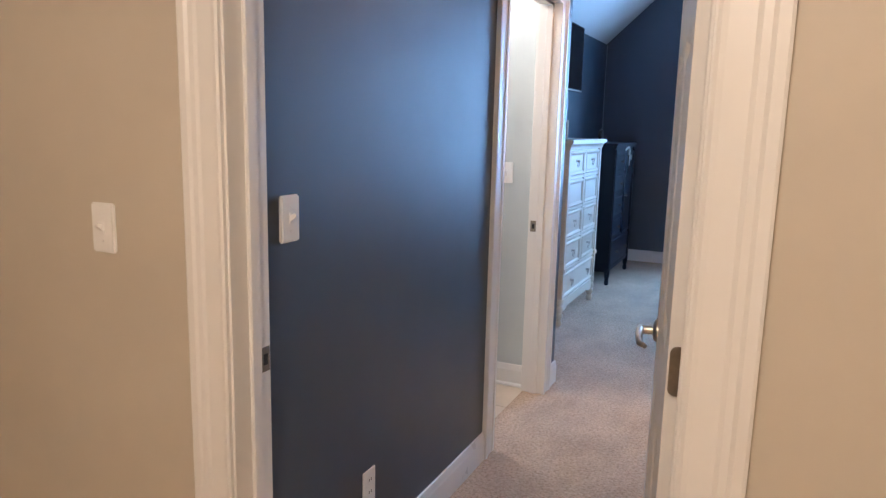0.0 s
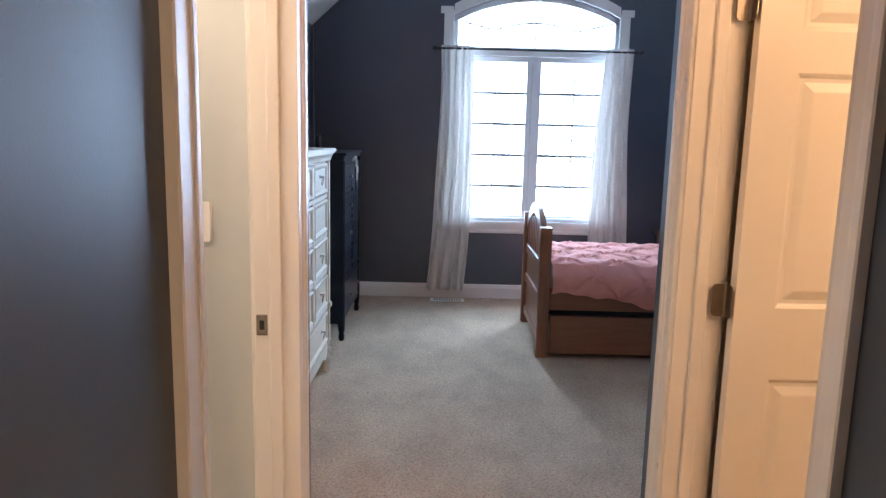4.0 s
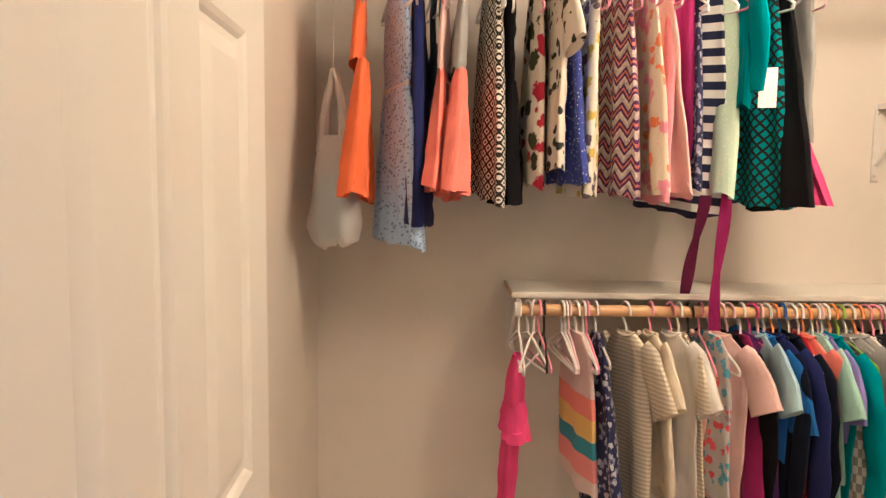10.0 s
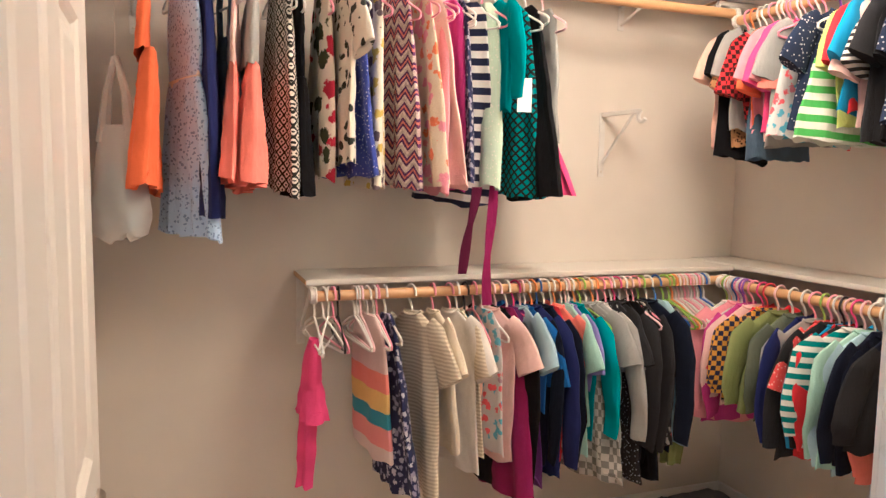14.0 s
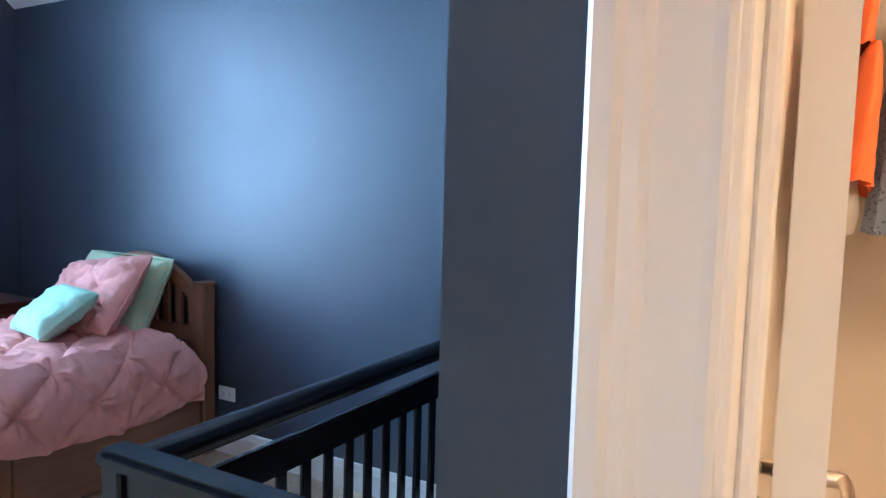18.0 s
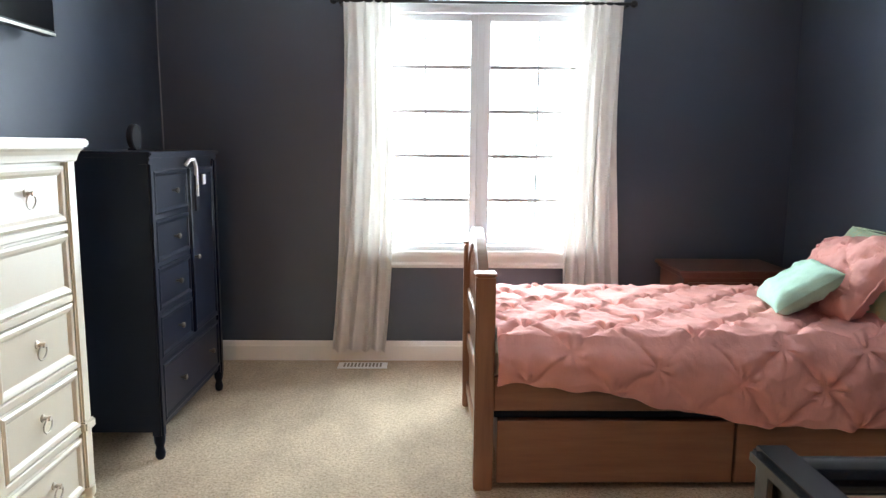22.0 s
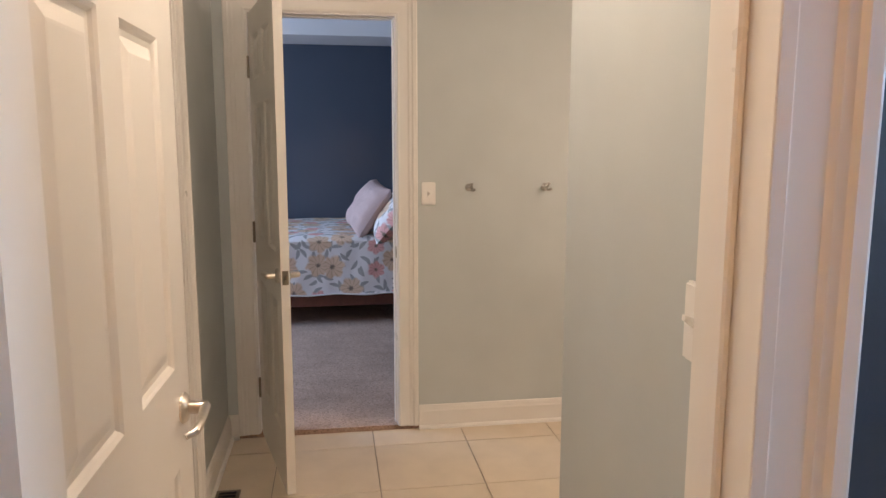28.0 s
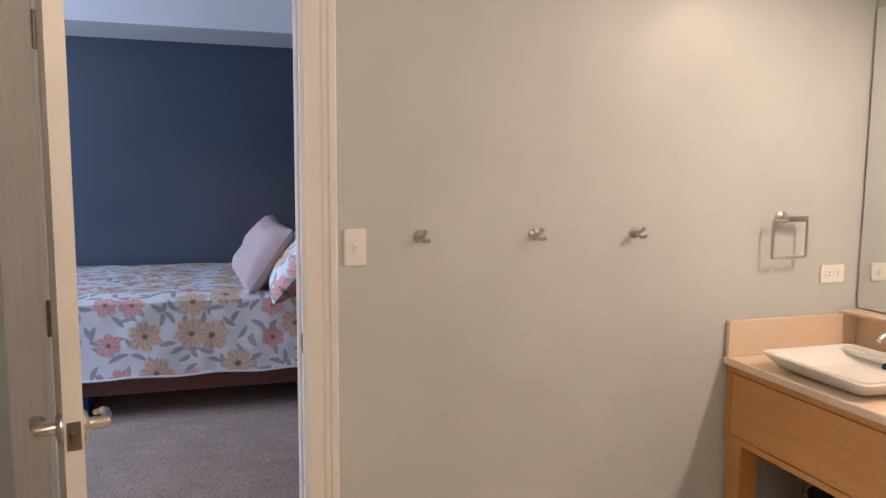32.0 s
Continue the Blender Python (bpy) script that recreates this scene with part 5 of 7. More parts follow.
COTTON = {
    "orange": (0.78, 0.17, 0.045), "navy": (0.018, 0.024, 0.115), "coral": (0.85, 0.24, 0.18), "black": (0.006, 0.006, 0.008), "purple": (0.16, 0.045, 0.22),
    "pink": (0.78, 0.33, 0.38), "magenta": (0.48, 0.045, 0.26), "teal": (0.012, 0.28, 0.34), "grey": (0.34, 0.34, 0.33), "hot pink": (0.74, 0.07, 0.24),
    "cream": (0.74, 0.66, 0.52), "white": (0.78, 0.75, 0.71), "royal blue": (0.03, 0.13, 0.42), "mint": (0.42, 0.66, 0.58), "lavender": (0.25, 0.22, 0.55),
    "light blue": (0.42, 0.60, 0.70), "olive": (0.23, 0.27, 0.09), "light pink": (0.80, 0.56, 0.52), "red": (0.62, 0.030, 0.035), "mustard": (0.68, 0.32, 0.03),
    "grey green": (0.12, 0.14, 0.10), "charcoal": (0.026, 0.026, 0.03), "peach": (0.82, 0.52, 0.40), "lime": (0.60, 0.68, 0.16), "deep blue": (0.03, 0.17, 0.42),
    "bright blue": (0.05, 0.30, 0.60), "maroon": (0.07, 0.006, 0.03), "plum": (0.22, 0.012, 0.09), "dark navy": (0.007, 0.010, 0.024), "khaki green": (0.16, 0.16, 0.09),
}
COTTON = {k: cloth(k.replace(" ", "_") + "_garment_cloth", c, 420, 0.10) for k, c in COTTON.items()}
COTTON["denim"] = cloth("denim", (0.075, 0.115, 0.17), 700, 0.3)
COTTON.update({
    "blue sprigs": pattern("blue_sprig_print", "sprigs", (0.52, 0.68, 0.95), (0.24, 0.34, 0.62), None, 3.0),
    "white diamonds": pattern("diamond_knit", "diamonds", (0.72, 0.68, 0.60), (0.02, 0.02, 0.02), None, 1.0),
    "red blooms": pattern("red_bloom_print", "blooms", (0.74, 0.68, 0.57), (0.42, 0.02, 0.05), (0.05, 0.06, 0.03), 1.15),
    "black leaves": pattern("black_leaf_print", "sprigs", (0.76, 0.71, 0.60), (0.03, 0.035, 0.03), None, 0.85),
    "blue dots": pattern("blue_dot_print", "dots", (0.05, 0.07, 0.34), (0.55, 0.55, 0.68), None, 2.60),
    "yellow blooms": pattern("yellow_bloom_print", "blooms", (0.72, 0.68, 0.56), (0.55, 0.42, 0.07), (0.13, 0.10, 0.12), 1.7),
    "purple chevrons": pattern("purple_chevron_print", "chevron", (0.66, 0.56, 0.52), (0.10, 0.03, 0.13), (0.62, 0.20, 0.17), 1.0),
    "orange blooms": pattern("orange_bloom_print", "blooms", (0.80, 0.66, 0.50), (0.80, 0.22, 0.08), (0.80, 0.30, 0.40), 1.6),
    "navy blooms": pattern("navy_bloom_print", "blooms", (0.022, 0.026, 0.085), (0.50, 0.48, 0.55), (0.30, 0.28, 0.40), 3.2),
    "navy stripes": pattern("navy_white_stripe", "stripes", (0.76, 0.74, 0.70), (0.018, 0.022, 0.06), None, 0.80),
    "mint dots": pattern("mint_raised_dots", "dots", (0.62, 0.76, 0.60), (0.78, 0.82, 0.70), None, 2.08),
    "teal checks": pattern("teal_houndstooth", "hound", (0.02, 0.24, 0.26), (0.012, 0.014, 0.016), None, 1.0),
    "rainbow": bands("rainbow_tee", [(0.0, (0.72, 0.56, 0.54)), (0.36, (0.80, 0.26, 0.20)), (0.46, (0.78, 0.56, 0.15)), (0.56, (0.06, 0.30, 0.42)), (0.64, (0.80, 0.30, 0.28)), (0.74, (0.76, 0.62, 0.58))]),
    "cream knit": pattern("cream_knit", "knit", (0.52, 0.45, 0.33), (0.76, 0.69, 0.54), None, 1.00),
    "grey plaid": pattern("grey_plaid", "checks", (0.46, 0.44, 0.40), (0.20, 0.20, 0.18), None, 1.05),
    "black dots": pattern("black_dot_print", "dots", (0.025, 0.025, 0.03), (0.5, 0.5, 0.48), None, 2.34),
    "black blooms": pattern("black_bloom_print", "blooms", (0.012, 0.013, 0.018), (0.55, 0.10, 0.10), (0.50, 0.47, 0.42), 3.30),
    "red dots": pattern("red_dot_print", "dots", (0.72, 0.08, 0.07), (0.80, 0.60, 0.50), None, 2.47),
    "teal stripes": pattern("teal_white_stripe", "stripes", (0.74, 0.74, 0.70), (0.02, 0.22, 0.22), None, 1.10),
    "hearts": pattern("heart_print", "sprigs", (0.70, 0.65, 0.56), (0.035, 0.03, 0.03), None, 2.24),
    "leopard": pattern("leopard_print", "sprigs", (0.45, 0.24, 0.09), (0.025, 0.015, 0.01), None, 3.08),
    "red plaid": pattern("red_plaid", "checks", (0.55, 0.03, 0.03), (0.04, 0.01, 0.012), None, 1.80),
    "bright print": pattern("bright_print", "blooms", (0.62, 0.62, 0.62), (0.75, 0.12, 0.14), (0.15, 0.45, 0.62), 2.40),
    "navy dots": pattern("navy_dot_print", "dots", (0.02, 0.03, 0.07), (0.5, 0.5, 0.52), None, 2.08),
    "green stripes": pattern("green_white_stripe", "stripes", (0.76, 0.78, 0.70), (0.12, 0.45, 0.08), None, 0.85),
    "mustard plaid": pattern("mustard_plaid", "checks", (0.68, 0.34, 0.03), (0.03, 0.03, 0.07), None, 1.50),
    "black stripes": pattern("black_fine_stripe", "stripes", (0.55, 0.53, 0.50), (0.02, 0.02, 0.025), None, 2.00),
})


def hanger_mesh(parent, ink, bar=True):
    hook = [(-0.026, 0, -0.010)] + [(0.026 * math.cos(radians(a)), 0, 0.026 * math.sin(radians(a))) for a in range(170, -31, -25)] + [(0.010, 0, -0.026), (0.001, 0, -0.042), (0.0, 0, -0.066)]
    h = part("hanger", tube(hook, 0.0036, 6), HANGER_INK[ink], parent, ink + " plastic hanger", True)
    arms = [(0, 0, -0.064), (0.05, 0, -0.078), (0.14, 0, -0.120), (0.152, 0, -0.130), (0.150, 0, -0.140), (0.138, 0, -0.143)]
    loop = arms + [(-x, y, z) for x, y, z in arms[::-1][:-1]]
    part("shoulder_bar", tube(loop, 0.0036, 6, None, True), HANGER_INK[ink], h, "", True)
    return h


def loft(rows, th, seed, folds, wave, n=44):
    """Hanging cloth: rows of (height, half width, share of the thickness) joined by rings, with drape folds, creases and a loose hem."""
    bm = bmesh.new()
    r = random.Random(int(seed * 977) + 5)
    rings = []
    steps = 26
    top, end = rows[0][0], rows[-1][0]
    length = top - end
    twist, lean, sway = r.uniform(-0.16, 0.16), r.uniform(-0.018, 0.018), r.uniform(-0.012, 0.012)
    ridges = [[(r.uniform(-0.95, 0.95), r.uniform(-0.35, 0.35), r.uniform(0.10, 0.26), r.uniform(-1.0, 1.4)) for _ in range(4)] for _ in range(2)]
    slope = r.uniform(-0.05, 0.05)
    for k in range(steps + 1):
        u = k / steps
        z = top + (end - top) * u ** 1.15
        for a, b in zip(rows, rows[1:]):
            if b[0] <= z + 1e-9:
                break
        f = (a[0] - z) / max(1e-6, a[0] - b[0])
        hw, ts = a[1] + (b[1] - a[1]) * f, a[2] + (b[2] - a[2]) * f
        grow = min(1.0, 0.15 + 1.1 * u)
        ring = []
        for i in range(n):
            q = 2 * math.pi * i / n
            c, s = math.cos(q), math.sin(q)
            w = math.copysign(abs(c) ** 0.85, c)
            x = hw * w
            y = th / 2 * ts * math.copysign(abs(s) ** 0.75, s)
            flat = 1 - abs(c) ** 3
            for mid, drift, wide, deep in ridges[0 if s > 0 else 1]:
                y += 0.008 * deep * grow * flat * math.exp(-((w - mid - drift * u) / wide) ** 2) * (1 if s > 0 else -1)
            if folds > 5:
                y += wave * grow * math.sin(folds * w * 2.4 + seed + 1.3 * u) * (0.4 + 0.6 * flat)
            else:
                y += 0.5 * wave * grow * math.sin(folds * w * 2.2 + seed + 1.7 * u)
            cr = noise.noise((x * 11 + z * 7 + seed * 3.1, z * 17 - x * 4, seed + (0.9 if s > 0 else -0.9)))
            y += 0.009 * (0.35 - abs(cr)) * min(1, 4 * u) * (1 if s > 0 else -1) * flat
            x += 0.010 * noise.noise((z * 9 + seed, seed, c * 0.8)) * (0.4 + u) + lean * u
            zz = z + u ** 3 * (slope * w * length * 0.3 + 0.016 * noise.noise((w * 2.4 + seed, seed, s)))
            cs, sn = math.cos(twist * u), math.sin(twist * u)
            ring.append(bm.verts.new((x * cs - y * sn, x * sn + y * cs + sway * u, zz)))
        rings.append(ring)
    for a, b in zip(rings, rings[1:]):
        for i in range(n):
            j = (i + 1) % n
            bm.faces.new((a[i], a[j], b[j], b[i]))
    bm.faces.new(rings[0])
    inner = [bm.verts.new((v.co.x * 0.93, v.co.y * 0.6, v.co.z + 0.03)) for v in rings[-1]]
    for i in range(n):
        j = (i + 1) % n
        bm.faces.new((rings[-1][i], rings[-1][j], inner[j], inner[i]))
    bm.faces.new(inner)
    return bm


def sleeve(side, long_to, th, seed):
    """A flattened sleeve hanging from the shoulder; long_to is the length of a long one, 0 a short one."""
    r = random.Random(int(seed * 613) + 9)
    out = r.uniform(-0.012, 0.030)
    if long_to:
        pts = [(0.105, -0.102), (0.150, -0.150), (0.168 + out * 0.5, -0.24), (0.170 + out, -0.24 - (long_to - 0.24) * 0.5), (0.156 + out * 1.4, -long_to + 0.03), (0.154 + out * 1.4, -long_to)]
        rad = [0.036, 0.048, 0.044, 0.038, 0.033, 0.029]
    else:
        drop = r.uniform(0.0, 0.045)
        pts = [(0.095, -0.095), (0.132, -0.128), (0.158 + out * 0.5, -0.180 - drop * 0.5), (0.174 + out, -0.232 - drop)]
        rad = [0.036, 0.050, 0.056, 0.058]
    dense, dr = [], []
    for i in range(len(pts) - 1):
        for k in range(5):
            f = k / 5
            dense.append((side * (pts[i][0] + (pts[i + 1][0] - pts[i][0]) * f), 0, pts[i][1] + (pts[i + 1][1] - pts[i][1]) * f))
            dr.append(rad[i] + (rad[i + 1] - rad[i]) * f)
    dense.append((side * pts[-1][0], 0, pts[-1][1]))
    dr.append(rad[-1])
    bm = tube(dense, dr, 18)
    bend = r.uniform(-0.018, 0.018)
    for v in bm.verts:
        d = min(1.0, max(0.0, (-v.co.z - 0.1) / 0.3))
        v.co.y = v.co.y / 0.05 * max(0.014, th * 0.5) + 0.010 * noise.noise((v.co.x * 12, seed, v.co.z * 9)) + bend * d
        v.co.x += 0.009 * noise.noise((v.co.z * 6, seed, side)) * d
        v.co.z += 0.010 * noise.noise((v.co.x * 30 + seed, v.co.y * 30, 2.0)) * d
    return bm


KINDS = {"dress": ("dress", "dress"), "tutu": ("dress", "dress"), "frock": ("dress", "dress"), "tee": ("tee_shirt", "shirt"), "long": ("long_sleeved_shirt", "shirt"), "tank": ("sleeveless_top", "top"), "pants": ("trousers", "trousers"), "jumper": ("overalls", "overalls"), "slip": ("sleeveless_top", "top")}


def garment(m, length, kind, ink, hang, label, group, th, seed, under=""):
    """A garment on a plastic hanger: local x along the hanger, y along the rod, z up from the rod's middle."""
    name, category = KINDS[kind]
    ob = thing(name, m, label, category, group)
    hanger_mesh(ob, hang)
    cl = COTTON[ink]
    L = length
    yoke = [(-0.056, 0.040, 0.45), (-0.075, 0.078, 0.7), (-0.105, 0.128, 0.85)]
    if kind in ("dress", "tutu"):
        strap = [(-0.062, 0.050, 0.35), (-0.10, 0.088, 0.6), (-0.19, 0.100, 0.85)]
        waist = -L * (0.46 if kind == "dress" else 0.74 if under == "hot pink" else 0.50)
        part("bodice", loft(strap + [(waist, 0.105, 0.9)], th, seed, 2, 0.003), cl, ob, "", True)
        skirt = COTTON[under] if under else cl
        part("skirt", loft([(waist + 0.006, 0.108, 0.95), (waist - 0.04, 0.128, 1.1), (-L, 0.185 if kind == "dress" else 0.195, 1.55)], th, seed, 7, 0.016 if kind == "dress" else 0.020), skirt, ob, under + " gathered skirt" if under else "", True)
        if ink == "blue sprigs":
            part("waistband", loft([(waist + 0.010, 0.110, 1.0), (waist - 0.008, 0.1105, 1.02)], th, seed, 2, 0.0), COTTON["white"], ob, "narrow white waistband", True)
    elif kind == "frock":
        part("body", loft([(-0.060, 0.045, 0.45), (-0.09, 0.085, 0.7), (-0.20, 0.112, 0.9), (-L * 0.5, 0.135, 1.05), (-L, 0.180, 1.35)], th, seed, 4, 0.018), cl, ob, "", True)
    elif kind == "tank":
        part("body", loft([(-0.060, 0.055, 0.45), (-0.10, 0.100, 0.7), (-0.2, 0.125, 0.95), (-L, 0.145, 1.1)], th, seed, 3, 0.008), cl, ob, "", True)
    elif kind == "slip":
        part("body", loft([(-0.13, 0.016, 0.6), (-0.19, 0.040, 1.0), (-0.27, 0.055, 1.1), (-0.34, 0.030, 1.0), (-L, 0.026, 0.9)], th * 1.3, seed, 3, 0.010), cl, ob, "", True)
        part("ruffle", loft([(-0.26, 0.050, 1.2), (-0.34, 0.072, 1.7), (-0.37, 0.080, 1.9)], th * 1.2, seed + 1, 7, 0.010), cl, ob, "", True)
    elif kind == "pants":
        for s in (-1, 1):
            bm = loft([(-0.128, 0.055, 0.5), (-0.16, 0.058, 0.9), (-L, 0.042, 0.8)], th, seed + s, 2, 0.006)
            for v in bm.verts:
                v.co.x += s * (0.055 - 0.012 * (-v.co.z / L))
            part("leg", bm, cl, ob, "", True)
    elif kind == "jumper":
        for s in (-1, 1):
            part("strap", tube([(s * 0.05, -0.006, -0.07), (s * 0.055, 0.0, -0.14), (s * 0.05, 0.0, -0.24)], 0.009, 8), cl, ob, "", True)
        part("bib", loft([(-0.22, 0.07, 0.5), (-0.34, 0.10, 0.8)], th, seed, 2, 0.002), cl, ob, "", True)
        part("shorts", loft([(-0.335, 0.11, 0.9), (-0.42, 0.13, 1.1), (-L, 0.15, 1.2)], th, seed, 2, 0.010), cl, ob, "", True)
    else:
        part("body", loft(yoke + [(-0.20, 0.135, 1.0), (-L, 0.140, 1.1)], th, seed, 3, 0.009), cl, ob, "", True)
        for s in (-1, 1):
            part("sleeve", sleeve(s, L * 0.93 if kind == "long" else 0, th * 0.85, seed + s), cl, ob, "", True)
        part("collar", tube([(0.045 * math.cos(radians(a)), 0.014 * math.sin(radians(a)), -0.056 - 0.012 * abs(math.sin(radians(a)))) for a in range(0, 360, 30)], 0.0045, 6, None, True), cl, ob, "", True)
        if kind == "long" and under:
            part("hood", loft([(-0.050, 0.05, 0.6), (-0.09, 0.085, 1.2), (-0.16, 0.07, 0.9)], th * 1.1, seed, 2, 0.004), COTTON[under], ob, "", True)
    return ob


def row_of(rows, along, fixed, z, group, where, wall_side, lead):
    """Hang a row of garments along 'y' at x = fixed, or along 'x' at y = fixed."""
    order = sorted(r[0] for r in rows)
    for i, r in enumerate(rows):
        at, L, kind, ink, hang, words = r[:6]
        under = r[6] if len(r) > 6 else ""
        k = order.index(at)
        gap = min([abs(at - o) for o in order[max(0, k - 1):k + 2] if o != at] + [0.08])
        th = min(0.034, max(0.016, gap * 0.8))
        tilt = rng.uniform(-10, 12) + lead + (r[7] if len(r) > 7 else 0)
        m = pose(fixed, at, z, 0, 0, tilt) if along == "y" else pose(at, fixed, z, 0, 0, 90 + tilt)
        m = m @ pose(0, 0, 0, rng.uniform(-2, 2), rng.uniform(-6, 6), 0)
        garment(m, L, kind, ink, hang, words + where, group, th, i * 1.37 + z, under)


def empty_hangers(spots, along, fixed, z, group):
    for at, ink, tilt in spots:
        m = pose(fixed, at, z, 0, 0, tilt) if along == "y" else pose(at, fixed, z, 0, 0, 90 + tilt)
        ob = thing("clothes_hanger", m, "empty %s plastic clothes hanger on the wooden rod" % ink, "hanger", group)
        hook = [(-0.026, 0, -0.010)] + [(0.026 * math.cos(radians(a)), 0, 0.026 * math.sin(radians(a))) for a in range(170, -31, -25)] + [(0.010, 0, -0.026), (0.001, 0, -0.042), (0.0, 0, -0.066)]
        part("hook", tube(hook, 0.0036, 6), HANGER_INK[ink], ob, "", True)
        arms = [(0, 0, -0.064), (0.05, 0, -0.078), (0.14, 0, -0.120), (0.152, 0, -0.130), (0.150, 0, -0.140), (0.138, 0, -0.143)]
        part("shoulder_bar", tube(arms + [(-x, y, zz) for x, y, zz in arms[::-1][:-1]], 0.0036, 6, None, True), HANGER_INK[ink], ob, "", True)


rng = random.Random(11)
# shelves and poles
def shelf_board(name, x0, x1, y0, y1, z, label, raw):
    ob = thing(name, pose((x0 + x1) / 2, (y0 + y1) / 2, z), label, "shelf", "closet shelves")
    hx, hy = (x1 - x0) / 2, (y1 - y0) / 2
    part("board", box(-hx, hx, -hy, hy, -0.018, 0, 0.003, None, 2), SHELF, ob)
    if raw == "+y":
        part("raw_end", box(-hx + 0.003, hx - 0.003, hy + 0.0002, hy + 0.0022, -0.016, -0.002), RAW_WOOD, ob, "unpainted board end")
    elif raw == "face":
        part("raw_edge", box(-hx + 0.003, hx - 0.003, hy + 0.0002, hy + 0.0022, -0.017, -0.001), RAW_WOOD, ob, "unpainted board edge")
    return ob


shelf_board("closet_shelf", 1.936, 2.198, 1.53, 3.142, 1.107, "white painted lower shelf with a raw end", "+y")
shelf_board("closet_shelf", 0.26, 2.198, 1.312, 1.528, 1.112, "white painted lower shelf along the short wall", "")
shelf_board("closet_shelf", 1.905, 2.198, 1.60, 3.752, 2.115, "white painted upper shelf", "")
shelf_board("closet_shelf", 0.26, 2.198, 1.312, 1.598, 2.105, "white upper shelf with an unpainted front edge", "face")


def pole(a, b, label):
    ob = thing("closet_rod", Matrix.Translation(a), label, "rod", "closet rods")
    d = Vector(b) - Vector(a)
    part("rod", tube([(0, 0, 0), d * 0.5, d], 0.0165, 16), ROD, ob, "", True)
    for at in (Vector((0, 0, 0)), d):
        u = d.normalized()
        s = 1 if at.length < 0.01 else -1
        part("end_cap", tube([at - u * 0.004 * s, at + u * 0.014 * s], 0.0215, 16), BRACKET, ob, "white plastic end cap")
    return ob


pole((1.885, 1.62, 1.065), (1.885, 3.135, 1.065), "natural wooden closet rod under the lower shelf")
pole((0.60, 1.655, 1.062), (1.86, 1.655, 1.062), "natural wooden rod along the short closet wall")
pole((1.895, 1.62, 2.02), (1.895, 3.74, 2.02), "natural wooden closet rod under the upper shelf")
pole((0.60, 1.645, 1.985), (1.86, 1.645, 1.985), "natural wooden upper rod along the short wall")


def bracket(m, leg, reach, label, group="shelf brackets", hook=True):
    """A steel shelf bracket: the leg down the wall along -z, the arm out along -x, with a brace and a rod hook."""
    ob = thing("shelf_bracket", m, label, "bracket", group)
    part("wall_leg", box(-0.004, 0, -0.0135, 0.0135, -leg, 0.0, 0.0012), BRACKET, ob)
    part("arm", box(-reach, -0.004, -0.007, 0.007, -0.016, 0.0, 0.0012), BRACKET, ob)
    part("brace", tube([(-0.006, 0, -leg * 0.78), (-reach * 0.5, 0, -leg * 0.36), (-reach * 0.86, 0, -0.012)], 0.0055, 8), BRACKET, ob, "", True)
    if hook:
        c = (-reach - 0.012, -0.028)
        pts = [(-reach + 0.006, 0, -0.004)] + [(c[0] + 0.019 * math.cos(radians(a)), 0, c[1] + 0.019 * math.sin(radians(a))) for a in range(60, -171, -30)]
        part("rod_hook", tube(pts, 0.0075, 8), BRACKET, ob, "", True)
    for z in (-0.03, -leg + 0.02):
        part("screw", lathe([(0.004, 0), (0.004, 0.002), (0.002, 0.003)], 10, None, Matrix.Translation((-0.004, 0, z)) @ Matrix.Rotation(radians(-90), 4, "Y")), NICKEL, ob)
    return ob


bracket(pose(2.198, 1.966, 1.682, 0, 0, 8), 0.245, 0.205, "white steel bracket screwed alone on the closet wall")
bracket(pose(2.198, 3.122, 1.088), 0.235, 0.255, "white steel bracket under the lower shelf's end")
bracket(pose(2.198, 2.345, 1.088), 0.235, 0.255, "white steel bracket under the lower shelf")
bracket(pose(2.198, 3.62, 2.095), 0.255, 0.285, "white steel bracket under the upper shelf")
bracket(pose(2.198, 1.90, 2.095), 0.10, 0.285, "white steel bracket under the upper shelf")
bracket(pose(1.28, 1.314, 1.093, 0, 0, -90), 0.235, 0.28, "white steel bracket under the short wall's shelf")
bracket(pose(1.98, 1.314, 2.085, 0, 0, -90), 0.255, 0.315, "white steel bracket under the short wall's upper shelf")

UP = " on the closet's upper rod"
row_of([
    (3.57, 0.65, "dress", "orange", "white", "orange dress with a gathered skirt"),
    (3.48, 0.77, "dress", "blue sprigs", "white", "light blue sprigged sundress", "", 13),
    (3.42, 0.72, "frock", "navy", "white", "plain navy dress"),
    (3.37, 0.56, "jumper", "denim", "white", "denim overalls"),
    (3.345, 0.62, "tutu", "light pink", "pink", "coral tulle dress", "coral"),
    (3.29, 0.64, "tutu", "grey", "pale pink", "grey dress with a coral tulle skirt", "coral"),
    (3.22, 0.64, "frock", "white diamonds", "white", "black and white diamond dress"),
    (3.165, 0.65, "tutu", "black", "white", "black dress with a fine skirt", "black"),
    (3.10, 0.60, "frock", "red blooms", "pink", "cream dress with red flowers"),
    (3.05, 0.57, "tee", "black leaves", "white", "cream leaf-print dress"),
    (3.015, 0.60, "frock", "blue dots", "white", "blue dotted dress"),
], "y", 1.895, 2.02, "clothes on the upper rod", UP, 1, 7)
